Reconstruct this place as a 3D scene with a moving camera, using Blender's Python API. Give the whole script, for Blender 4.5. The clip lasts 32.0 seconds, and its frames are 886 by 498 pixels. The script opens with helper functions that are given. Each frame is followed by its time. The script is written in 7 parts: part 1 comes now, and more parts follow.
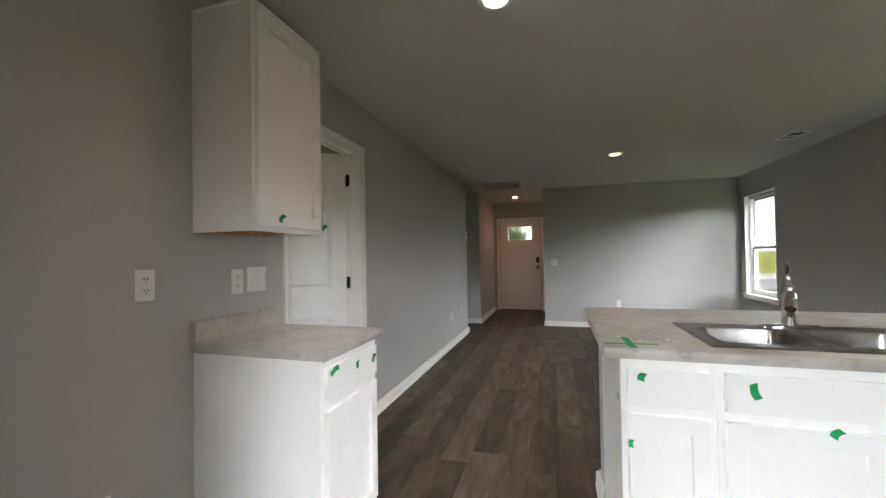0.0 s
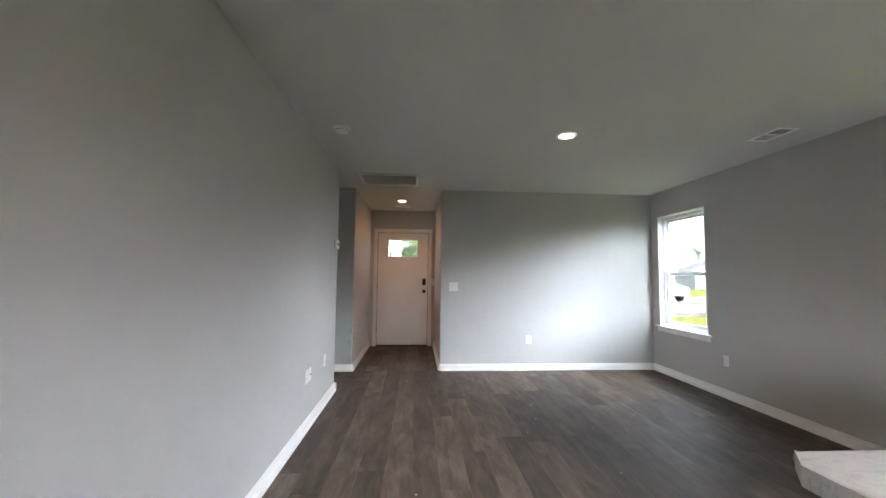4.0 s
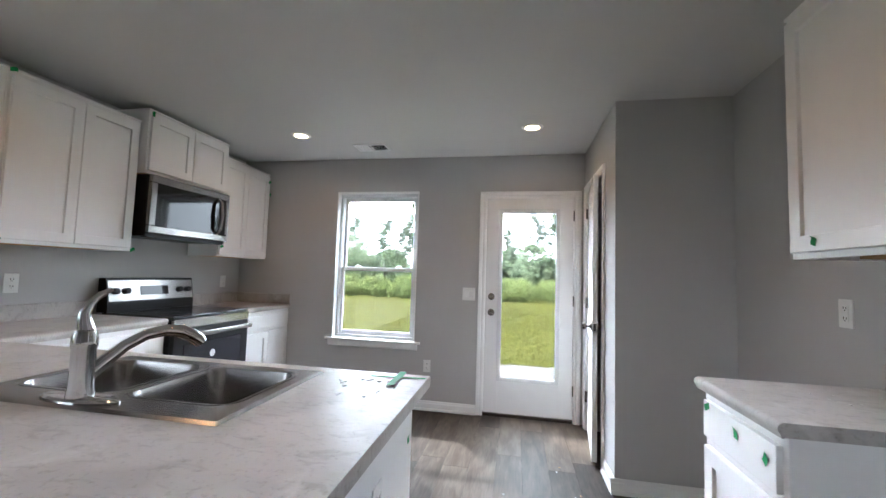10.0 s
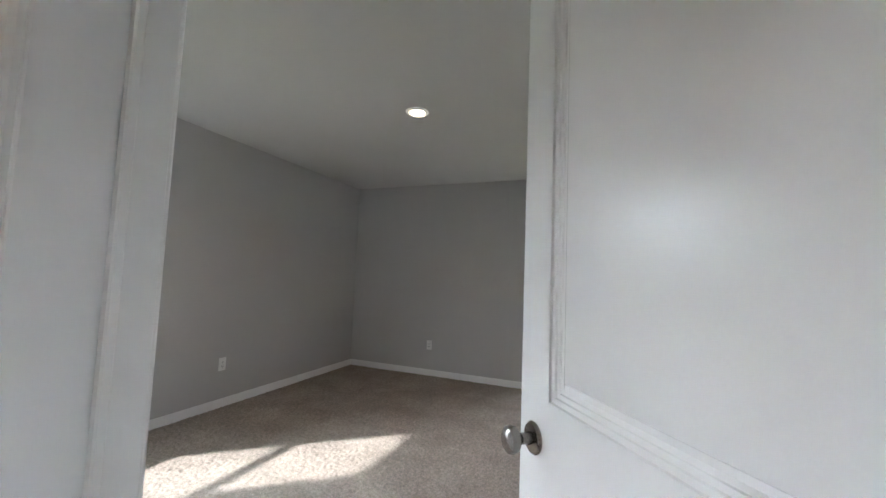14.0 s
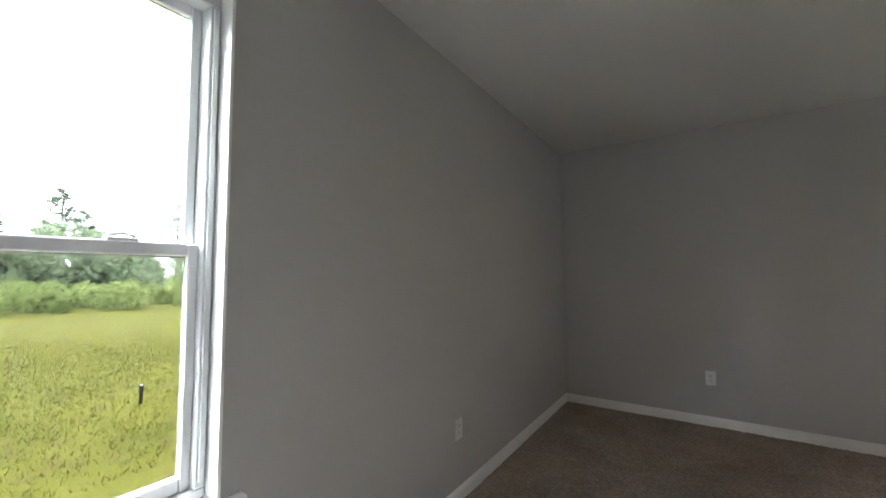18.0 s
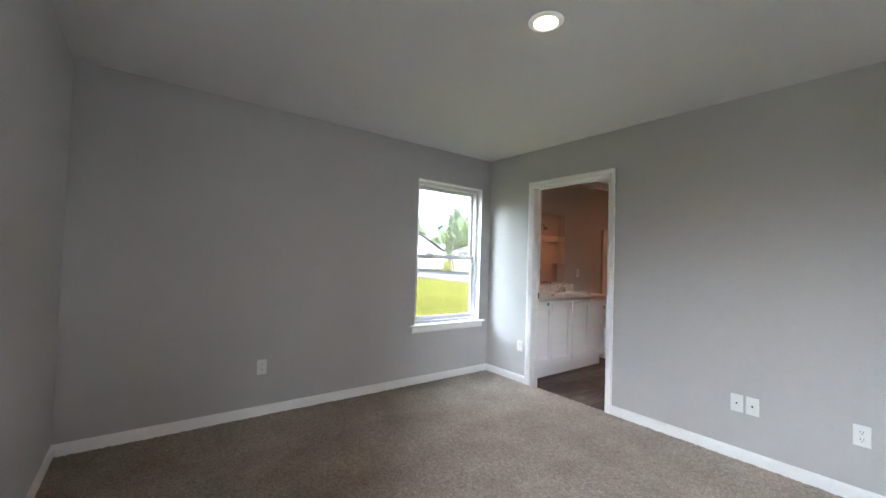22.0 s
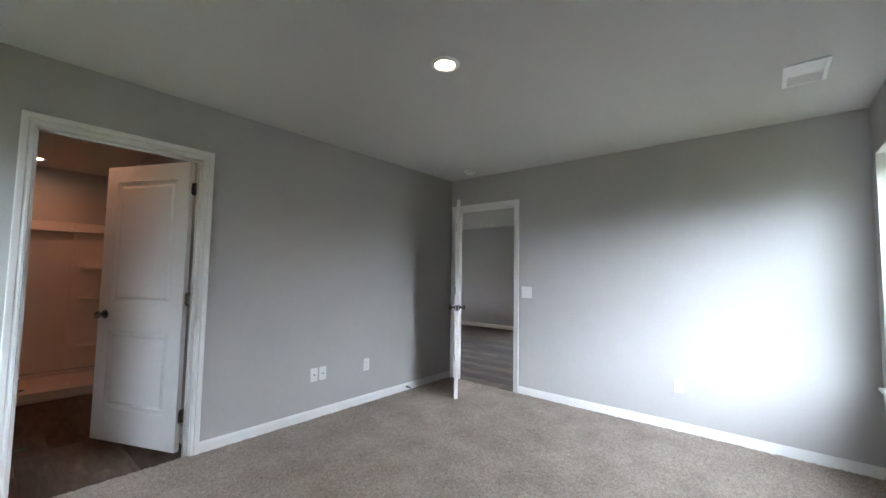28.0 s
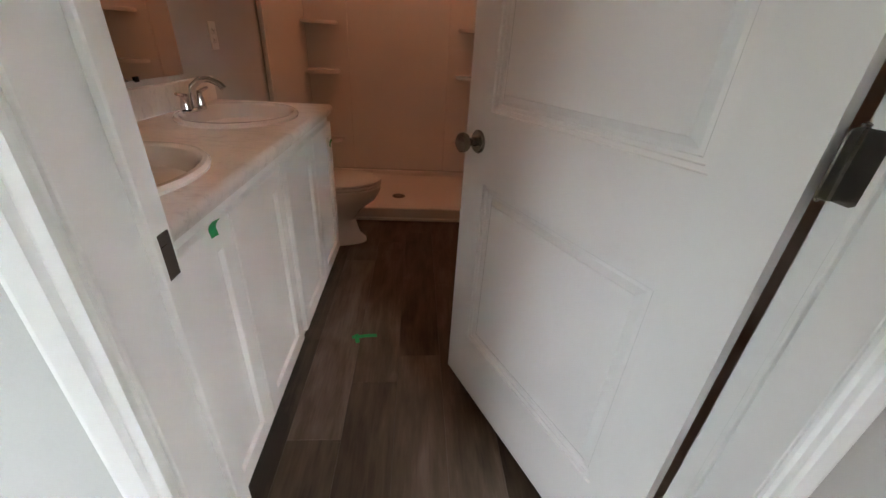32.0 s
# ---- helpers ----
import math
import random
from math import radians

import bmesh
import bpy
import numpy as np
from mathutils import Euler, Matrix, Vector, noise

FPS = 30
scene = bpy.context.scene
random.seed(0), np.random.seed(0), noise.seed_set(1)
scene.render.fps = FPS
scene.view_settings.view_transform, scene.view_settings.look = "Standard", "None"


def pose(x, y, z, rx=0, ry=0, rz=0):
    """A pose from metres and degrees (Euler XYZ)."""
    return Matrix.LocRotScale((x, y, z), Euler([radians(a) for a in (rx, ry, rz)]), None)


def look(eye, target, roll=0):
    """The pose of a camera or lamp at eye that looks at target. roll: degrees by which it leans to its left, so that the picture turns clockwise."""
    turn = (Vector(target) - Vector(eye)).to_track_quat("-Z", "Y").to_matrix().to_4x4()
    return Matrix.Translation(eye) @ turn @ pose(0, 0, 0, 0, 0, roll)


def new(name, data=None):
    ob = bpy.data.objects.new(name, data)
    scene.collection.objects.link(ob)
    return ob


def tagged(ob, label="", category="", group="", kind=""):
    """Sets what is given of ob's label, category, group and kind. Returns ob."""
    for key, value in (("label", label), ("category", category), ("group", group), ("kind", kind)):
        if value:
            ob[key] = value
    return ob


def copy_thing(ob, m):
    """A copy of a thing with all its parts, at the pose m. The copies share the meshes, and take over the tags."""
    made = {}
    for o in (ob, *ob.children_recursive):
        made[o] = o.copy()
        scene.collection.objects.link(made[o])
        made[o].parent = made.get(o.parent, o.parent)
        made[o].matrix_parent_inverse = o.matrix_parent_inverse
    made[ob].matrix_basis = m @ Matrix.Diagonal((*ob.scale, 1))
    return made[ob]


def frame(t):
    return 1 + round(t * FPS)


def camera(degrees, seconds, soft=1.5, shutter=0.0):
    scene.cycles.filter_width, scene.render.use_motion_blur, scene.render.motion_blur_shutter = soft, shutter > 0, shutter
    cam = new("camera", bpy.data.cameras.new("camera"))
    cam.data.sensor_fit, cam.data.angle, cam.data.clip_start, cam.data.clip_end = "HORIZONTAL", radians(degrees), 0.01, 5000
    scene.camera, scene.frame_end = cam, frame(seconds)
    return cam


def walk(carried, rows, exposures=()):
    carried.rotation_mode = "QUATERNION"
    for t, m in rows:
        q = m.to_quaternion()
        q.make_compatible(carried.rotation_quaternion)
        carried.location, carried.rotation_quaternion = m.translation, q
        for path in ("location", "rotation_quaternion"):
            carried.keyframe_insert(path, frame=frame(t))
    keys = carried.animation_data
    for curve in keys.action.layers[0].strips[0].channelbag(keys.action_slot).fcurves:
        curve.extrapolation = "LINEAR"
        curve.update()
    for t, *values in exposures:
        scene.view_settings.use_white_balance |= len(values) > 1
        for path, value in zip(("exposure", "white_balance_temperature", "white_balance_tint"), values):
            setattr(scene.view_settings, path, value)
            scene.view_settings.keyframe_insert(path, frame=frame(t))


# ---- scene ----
cam = camera(97.7, 32.0)
PATH = [
    (0, (1.446, 1.598, 1.258), (0.885, 3.517, 1.291), -0.9),
    (0.5, (1.33, 1.771, 1.261), (0.926, 3.729, 1.331), -0.3),
    (1, (1.218, 1.951, 1.258), (0.984, 3.936, 1.349), -0.2),
    (1.5, (1.065, 2.164, 1.277), (0.98, 4.159, 1.387), -0.3),
    (2, (1.023, 2.395, 1.27), (1.028, 4.392, 1.385), 0.1),
    (2.5, (1.027, 2.672, 1.271), (1.027, 4.668, 1.403), 0.1),
    (4.5, (0.749, 3.714, 1.25), (1.037, 5.688, 1.383), 0.5),
    (5, (0.563, 3.894, 1.262), (1.08, 5.823, 1.371), 0.3),
    (5.5, (0.501, 4.106, 1.244), (1.289, 5.941, 1.352), 0.5),
    (6, (0.475, 4.354, 1.241), (1.568, 6.025, 1.367), 0.4),
    (6.5, (0.466, 4.602, 1.249), (1.943, 5.943, 1.391), -0.4),
    (7, (0.452, 4.732, 1.259), (2.173, 5.74, 1.4), 0.1),
    (7.5, (0.489, 4.744, 1.24), (2.379, 5.38, 1.384), 0.9),
    (8, (0.611, 4.728, 1.217), (2.603, 4.822, 1.377), 1.7),
    (8.5, (0.844, 4.547, 1.257), (2.774, 4.056, 1.438), 2.0),
    (9, (1.039, 4.482, 1.255), (2.659, 3.326, 1.445), 1.7),
    (9.5, (1.251, 4.507, 1.282), (2.305, 2.815, 1.44), 1.2),
    (10, (1.32, 4.494, 1.273), (1.686, 2.532, 1.403), 1.8),
    (10.5, (1.253, 4.428, 1.281), (0.959, 2.453, 1.396), 2.0),
    (11, (1.08, 4.308, 1.277), (0.284, 2.477, 1.392), 1.6),
    (11.5, (0.917, 4.237, 1.267), (-0.319, 2.669, 1.386), 0.7),
    (12, (0.808, 4.155, 1.26), (-0.815, 2.992, 1.361), -0.1),
    (12.5, (0.71, 4.035, 1.267), (-1.166, 3.343, 1.328), 0.2),
    (13, (0.566, 3.993, 1.256), (-1.377, 3.522, 1.303), 1.3),
    (13.5, (0.335, 3.989, 1.254), (-1.561, 3.362, 1.367), 2.2),
    (14, (0.158, 3.902, 1.249), (-1.691, 3.153, 1.393), 2.2),
    (14.5, (0.054, 3.769, 1.205), (-1.739, 2.902, 1.387), 1.3),
    (15, (-0.125, 3.667, 1.225), (-1.757, 2.524, 1.394), 1.8),
    (15.5, (-0.337, 3.578, 1.264), (-1.794, 2.214, 1.386), 2.6),
    (16.4, (-0.510, 3.030, 1.221), (-1.920, 1.620, 1.352), 1.7),
    (17.5, (-0.583, 2.150, 1.218), (-2.161, 0.928, 1.346), 1.0),
    (18, (-0.558, 1.903, 1.227), (-2.216, 0.793, 1.361), -0.3),
    (18.5, (-0.608, 1.602, 1.218), (-2.439, 0.822, 1.421), -1.3),
    (19, (-0.674, 1.331, 1.319), (-2.662, 1.476, 1.487), -1.5),
    (19.5, (-0.574, 1.109, 1.315), (-2.278, 2.151, 1.419), -0.9),
    (20, (-0.514, 1.062, 1.299), (-1.991, 2.408, 1.386), 0.2),
    (20.5, (-0.518, 1.061, 1.286), (-1.943, 2.462, 1.353), 0.8),
    (21, (-0.593, 1.073, 1.269), (-2.044, 2.446, 1.357), 1.7),
    (21.5, (-0.816, 1.148, 1.282), (-2.353, 2.423, 1.389), 2.0),
    (22, (-1.115, 1.174, 1.272), (-2.707, 2.384, 1.327), 1.8),
    (22.5, (-1.481, 1.159, 1.285), (-2.914, 2.553, 1.351), 1.5),
    (23, (-1.899, 1.163, 1.262), (-3.197, 2.679, 1.376), 0.9),
    (23.5, (-2.292, 1.154, 1.257), (-3.427, 2.795, 1.391), 0.4),
    (24, (-2.657, 1.163, 1.225), (-3.564, 2.937, 1.395), 0.6),
    (24.5, (-2.992, 1.211, 1.226), (-3.665, 3.085, 1.408), 0.9),
    (25, (-3.372, 1.23, 1.204), (-3.709, 3.196, 1.355), 1.1),
    (25.5, (-3.662, 1.285, 1.2), (-3.606, 3.282, 1.298), 0.8),
    (26, (-3.825, 1.371, 1.244), (-3.143, 3.245, 1.391), -0.9),
    (26.5, (-3.991, 1.306, 1.236), (-2.664, 2.795, 1.378), -1.6),
    (27.3, (-4.030, 1.300, 1.256), (-2.345, 2.300, 1.390), 0.1),
    (28.5, (-3.763, 1.352, 1.278), (-2.517, 2.911, 1.399), 1.8),
    (29, (-3.657, 1.697, 1.252), (-2.718, 3.457, 1.394), 2.1),
    (29.5, (-3.516, 2.076, 1.25), (-2.993, 3.998, 1.436), 2.3),
    (30, (-3.455, 2.518, 1.232), (-3.104, 4.474, 1.465), 1.8),
    (30.5, (-3.426, 2.964, 1.217), (-3.115, 4.932, 1.384), 1.6),
    (31, (-3.45, 3.355, 1.232), (-3.236, 5.336, 1.055), 2.6),
    (31.5, (-3.49, 3.751, 1.218), (-3.248, 5.649, 0.638), 3.6),
    (32, (-3.456, 4.033, 1.165), (-3.304, 5.793, 0.229), 3.5),
]
walk(cam, [(t, look(eye, target, roll)) for t, eye, target, roll in PATH],
     [(0, 2.36, 6350, 9), (2, 2.5, 6300, 9), (3, 2.95, 6000, 9), (5, 3.4, 5800, 9), (7, 3.17, 5850, 9), (8, 3.1, 5750, 9), (9, 2.75, 5650, 9), (10, 2.65, 5650, 9),
      (11, 2.4, 5750, 9), (12, 2.95, 5750, 9), (13, 3.1, 5750, 9), (14, 2.9, 5800, 9), (15, 2.7, 5850, 9), (18, 2.55, 6000, 9), (19, 2.6, 6100, 9),
      (20, 3.0, 5850, 9), (23, 3.2, 5700, 9), (25, 3.05, 5650, 9), (26, 2.95, 5650, 9), (29, 2.75, 5650, 9), (30, 2.75, 5650, 9), (31, 3.0, 5850, 9), (32, 3.05, 6250, 9)])

# ---------------------------------------------------------------- world and sun
SUN_ELEVATION, SUN_AZIMUTH = 38.5, 139.0
world = bpy.data.worlds.new("sky")
scene.world = world
world.use_nodes = True
wn = world.node_tree
sky = wn.nodes.new("ShaderNodeTexSky")
sky.sky_type, sky.sun_disc = "NISHITA", False
sky.sun_elevation, sky.sun_rotation = radians(SUN_ELEVATION), radians(SUN_AZIMUTH)
sky.dust_density = 2.0
cloud = wn.nodes.new("ShaderNodeTexNoise")
cloud.inputs["Scale"].default_value, cloud.inputs["Detail"].default_value = 2.6, 7
cmap = wn.nodes.new("ShaderNodeMapping")
cmap.inputs["Scale"].default_value = (1, 1, 3.0)
cgen = wn.nodes.new("ShaderNodeTexCoord")
wn.links.new(cgen.outputs["Generated"], cmap.inputs[0])
wn.links.new(cmap.outputs[0], cloud.inputs["Vector"])
crange = wn.nodes.new("ShaderNodeMapRange")
crange.inputs["From Min"].default_value, crange.inputs["From Max"].default_value = 0.20, 0.42
wn.links.new(cloud.outputs["Fac"], crange.inputs["Value"])
# thin cloud is brighter round the sun
toward = wn.nodes.new("ShaderNodeVectorMath")
toward.operation = "DOT_PRODUCT"
toward.inputs[1].default_value = (math.sin(radians(SUN_AZIMUTH)) * math.cos(radians(SUN_ELEVATION)),
                                  math.cos(radians(SUN_AZIMUTH)) * math.cos(radians(SUN_ELEVATION)), math.sin(radians(SUN_ELEVATION)))
wn.links.new(cgen.outputs["Generated"], toward.inputs[0])
glow = wn.nodes.new("ShaderNodeMapRange")
glow.interpolation_type = "SMOOTHSTEP"
glow.inputs["From Min"].default_value, glow.inputs["From Max"].default_value = -0.2, 1.0
glow.inputs["To Min"].default_value, glow.inputs["To Max"].default_value = 0.32, 2.75
wn.links.new(toward.outputs["Value"], glow.inputs["Value"])
lit = wn.nodes.new("ShaderNodeVectorMath")
lit.operation = "SCALE"
lit.inputs[0].default_value = (65.5, 66.5, 68.0)
# haze is brighter low down than overhead
up = wn.nodes.new("ShaderNodeSeparateXYZ")
wn.links.new(cgen.outputs["Generated"], up.inputs[0])
haze = wn.nodes.new("ShaderNodeMapRange")
haze.inputs["To Min"].default_value, haze.inputs["To Max"].default_value = 1.35, 0.7
wn.links.new(up.outputs["Z"], haze.inputs["Value"])
veil = wn.nodes.new("ShaderNodeMath")
veil.operation = "MULTIPLY"
wn.links.new(glow.outputs["Result"], veil.inputs[0])
wn.links.new(haze.outputs["Result"], veil.inputs[1])
wn.links.new(veil.outputs[0], lit.inputs["Scale"])
cmix = wn.nodes.new("ShaderNodeMix")
cmix.data_type = "RGBA"
wn.links.new(lit.outputs[0], cmix.inputs[7])
wn.links.new(crange.outputs["Result"], cmix.inputs[0])
wn.links.new(sky.outputs[0], cmix.inputs[6])
back = wn.nodes["Background"]
back.inputs["Strength"].default_value = 0.143
wn.links.new(cmix.outputs[2], back.inputs["Color"])
sun = new("sun", bpy.data.lights.new("sun", "SUN"))
sun.data.energy, sun.data.angle, sun.data.color = 1.45, radians(1.6), (1.0, 0.94, 0.86)
sun_way = Vector((-math.sin(radians(SUN_AZIMUTH)) * math.cos(radians(SUN_ELEVATION)),
                  -math.cos(radians(SUN_AZIMUTH)) * math.cos(radians(SUN_ELEVATION)), -math.sin(radians(SUN_ELEVATION))))
sun.matrix_world = look((0, 0, 30), Vector((0, 0, 30)) + sun_way)
CAN = 0.2                     # watts of each recessed lamp


# added lamps outside above the windows fill in sky light; x and y run along the wall and outwards
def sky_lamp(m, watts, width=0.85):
    d = bpy.data.lights.new("window_fill_lamp", "AREA")
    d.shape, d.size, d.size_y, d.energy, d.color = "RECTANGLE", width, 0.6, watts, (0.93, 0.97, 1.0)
    new("window_fill_lamp", d).matrix_world = m @ pose(0, 0.62, 2.72, -50, 0, 0)

# ---------------------------------------------------------------- helpers
def empty(name, m, label="", category="", group="", kind=""):
    ob = new(name)
    ob.empty_display_size = 0.1
    ob.matrix_world = m
    return tagged(ob, label, category, group, kind)


def part(name, bm, material, parent=None, label="", smooth=False, kind=""):
    """Links a bmesh as one mesh object under a thing or a part."""
    me = bpy.data.meshes.new(name)
    bmesh.ops.recalc_face_normals(bm, faces=bm.faces)
    bm.to_mesh(me)
    bm.free()
    me.materials.append(material)
    if smooth:
        me.shade_smooth()
        me.set_sharp_from_angle(angle=radians(35))
    ob = new(name, me)
    if parent:
        ob.parent = parent
    return tagged(ob, label, kind=kind)


def bx(bm, x0, x1, y0, y1, z0, z1, bevel=0.0, seg=1):
    """Adds a box, with its edges rounded."""
    b = bmesh.new() if bevel else bm
    v = [b.verts.new((x, y, z)) for x in (x0, x1) for y in (y0, y1) for z in (z0, z1)]
    for f in ((0, 1, 3, 2), (4, 6, 7, 5), (0, 4, 5, 1), (2, 3, 7, 6), (0, 2, 6, 4), (1, 5, 7, 3)):
        b.faces.new([v[i] for i in f])
    if bevel:
        bmesh.ops.bevel(b, geom=b.edges[:], offset=bevel, segments=seg, affect="EDGES", profile=0.6)
        join(bm, b)
    return bm


def join(bm, other, m=None):
    """Adds the bmesh other to bm, moved by m, and frees it."""
    if m is not None:
        bmesh.ops.transform(other, matrix=m, verts=other.verts[:])
    key = {v: bm.verts.new(v.co) for v in other.verts}
    for f in other.faces:
        bm.faces.new([key[v] for v in f.verts])
    other.free()


def box(x0, x1, y0, y1, z0, z1, bevel=0.0, seg=1):
    return bx(bmesh.new(), x0, x1, y0, y1, z0, z1, bevel, seg)


def tube(bm, points, radius, sides=10, closed=False):
    """A round bar along points; radius is one number or one for each point."""
    pts = [Vector(p) for p in points]
    radii = radius if isinstance(radius, (list, tuple)) else [radius] * len(pts)
    rings, up = [], None
    for i, p in enumerate(pts):
        d = (pts[min(i + 1, len(pts) - 1)] - pts[max(i - 1, 0)]).normalized()
        if up is None:
            up = Vector((0, 0, 1)) if abs(d.z) < 0.9 else Vector((1, 0, 0))
        side = d.cross(up).normalized()
        up = side.cross(d).normalized()
        rings.append([bm.verts.new(p + radii[i] * (math.cos(a) * side + math.sin(a) * up))
                      for a in (2 * math.pi * k / sides for k in range(sides))])
    for r, s in zip(rings, rings[1:]):
        for k in range(sides):
            bm.faces.new((r[k], r[(k + 1) % sides], s[(k + 1) % sides], s[k]))
    if not closed:
        bm.faces.new(rings[0][::-1])
        bm.faces.new(rings[-1])
    return bm


def lathe(bm, profile, sides=24, m=None, sx=1.0, sy=1.0):
    """Turns (radius, height) pairs round z; sx, sy stretch it to an oval."""
    b = bmesh.new()
    rings = []
    for r, z in profile:
        if r < 1e-5:
            rings.append([b.verts.new((0, 0, z))])
        else:
            rings.append([b.verts.new((r * sx * math.cos(a), r * sy * math.sin(a), z))
                          for a in (2 * math.pi * k / sides for k in range(sides))])
    for r, s in zip(rings, rings[1:]):
        for k in range(sides):
            q = [r[k % len(r)], r[(k + 1) % len(r)], s[(k + 1) % len(s)], s[k % len(s)]]
            q = [v for i, v in enumerate(q) if v not in q[:i]]
            if len(q) > 2:
                b.faces.new(q)
    join(bm, b, m)
    return bm


def prism(bm, outline, axis, a0, a1):
    """Extrudes a closed outline of pairs along x, y or z from a0 to a1."""
    def at(p, a):
        return {"x": (a, p[0], p[1]), "y": (p[0], a, p[1]), "z": (p[0], p[1], a)}[axis]
    r0 = [bm.verts.new(at(p, a0)) for p in outline]
    r1 = [bm.verts.new(at(p, a1)) for p in outline]
    n = len(outline)
    for i in range(n):
        bm.faces.new((r0[i], r0[(i + 1) % n], r1[(i + 1) % n], r1[i]))
    bm.faces.new(r0[::-1])
    bm.faces.new(r1)
    return bm


def wall(name, normal, a0, a1, b0, b1, material, openings=(), z0=-0.05, z1=2.44, label=""):
    """A wall as one solid with its openings (b0, b1, z0, z1) cut through it."""
    openings = [(o[0], o[1], z0 if o[2] == 0.0 else o[2], o[3]) for o in openings]
    bs = sorted({b0, b1, *(v for o in openings for v in o[:2])})
    zs = sorted({z0, z1, *(v for o in openings for v in o[2:])})
    solid = {}
    for i in range(len(bs) - 1):
        for k in range(len(zs) - 1):
            cb, cz = (bs[i] + bs[i + 1]) / 2, (zs[k] + zs[k + 1]) / 2
            solid[i, k] = not any(o[0] < cb < o[1] and o[2] < cz < o[3] for o in openings)
    bm = bmesh.new()
    verts = {}

    def v(a, b, z):
        if (a, b, z) not in verts:
            verts[a, b, z] = bm.verts.new((a, b, z) if normal == "x" else (b, a, z))
        return verts[a, b, z]
    for (i, k), full in solid.items():
        if not full:
            continue
        l, r, d, u = bs[i], bs[i + 1], zs[k], zs[k + 1]
        for a in (a0, a1):
            bm.faces.new((v(a, l, d), v(a, r, d), v(a, r, u), v(a, l, u)))
        for (di, dk), (p, q) in {(-1, 0): ((l, d), (l, u)), (1, 0): ((r, d), (r, u)), (0, -1): ((l, d), (r, d)), (0, 1): ((l, u), (r, u))}.items():
            if not solid.get((i + di, k + dk), False):
                bm.faces.new((v(a0, *p), v(a0, *q), v(a1, *q), v(a1, *p)))
    return tagged(part(name, bm, material), label, kind="structure")


# ---------------------------------------------------------------- materials
def material(name, color, rough=0.5, metal=0.0, grain=None, blotch=None, clump=None, bump=0.0, bump_scale=200.0, coat=0.0, spec=0.5):
    """A Principled surface. grain, clump and blotch: (scale, amount) of the fine, middle and broad variation in value."""
    m = bpy.data.materials.new(name)
    m.use_nodes = True
    nt = m.node_tree
    b = nt.nodes["Principled BSDF"]
    b.inputs["Roughness"].default_value, b.inputs["Metallic"].default_value = rough, metal
    b.inputs["Coat Weight"].default_value, b.inputs["Specular IOR Level"].default_value = coat, spec
    co = nt.nodes.new("ShaderNodeTexCoord").outputs["Object"]
    socket = None
    b.inputs["Base Color"].default_value = (*color, 1)
    for scale, amount in [g for g in (grain, blotch, clump) if g]:
        n = nt.nodes.new("ShaderNodeTexNoise")
        n.inputs["Scale"].default_value, n.inputs["Detail"].default_value = scale, 4
        nt.links.new(co, n.inputs["Vector"])
        r = nt.nodes.new("ShaderNodeMapRange")
        r.inputs["From Min"].default_value, r.inputs["From Max"].default_value = 0.3, 0.7
        r.inputs["To Min"].default_value, r.inputs["To Max"].default_value = 1 - amount, 1 + amount
        nt.links.new(n.outputs["Fac"], r.inputs["Value"])
        mix = nt.nodes.new("ShaderNodeVectorMath")
        mix.operation = "SCALE"
        if socket is None:
            mix.inputs[0].default_value = color
        else:
            nt.links.new(socket, mix.inputs[0])
        nt.links.new(r.outputs["Result"], mix.inputs["Scale"])
        socket = mix.outputs[0]
    if socket:
        nt.links.new(socket, b.inputs["Base Color"])
    if bump:
        n = nt.nodes.new("ShaderNodeTexNoise")
        n.inputs["Scale"].default_value, n.inputs["Detail"].default_value = bump_scale, 3
        nt.links.new(co, n.inputs["Vector"])
        u = nt.nodes.new("ShaderNodeBump")
        u.inputs["Strength"].default_value, u.inputs["Distance"].default_value = bump, 0.002
        nt.links.new(n.outputs["Fac"], u.inputs["Height"])
        nt.links.new(u.outputs["Normal"], b.inputs["Normal"])
    return m


def emitter(name, color, strength):
    m = bpy.data.materials.new(name)
    m.use_nodes = True
    b = m.node_tree.nodes["Principled BSDF"]
    b.inputs["Base Color"].default_value = (0.8, 0.8, 0.8, 1)
    b.inputs["Emission Color"].default_value, b.inputs["Emission Strength"].default_value = (*color, 1), strength
    return m


def glass(name, tint=(1, 1, 1)):
    """Thin pane: clear, with a reflection that grows towards grazing angles."""
    m = bpy.data.materials.new(name)
    m.use_nodes = True
    nt = m.node_tree
    nt.nodes.remove(nt.nodes["Principled BSDF"])
    t, g, f, p, k, x = (nt.nodes.new("ShaderNode" + q) for q in ("BsdfTransparent", "BsdfGlossy", "LayerWeight", "Math", "Math", "MixShader"))
    t.inputs["Color"].default_value = (*tint, 1)
    g.inputs["Roughness"].default_value = 0.0
    f.inputs["Blend"].default_value = 0.5
    p.operation, p.inputs[1].default_value = "POWER", 5.0
    k.operation, k.inputs[1].default_value, k.inputs[2].default_value = "MULTIPLY_ADD", 0.8, 0.025
    nt.links.new(f.outputs["Facing"], p.inputs[0])
    nt.links.new(p.outputs[0], k.inputs[0])
    nt.links.new(k.outputs[0], x.inputs[0])
    nt.links.new(t.outputs[0], x.inputs[1])
    nt.links.new(g.outputs[0], x.inputs[2])
    nt.links.new(x.outputs[0], nt.nodes["Material Output"].inputs["Surface"])
    return m


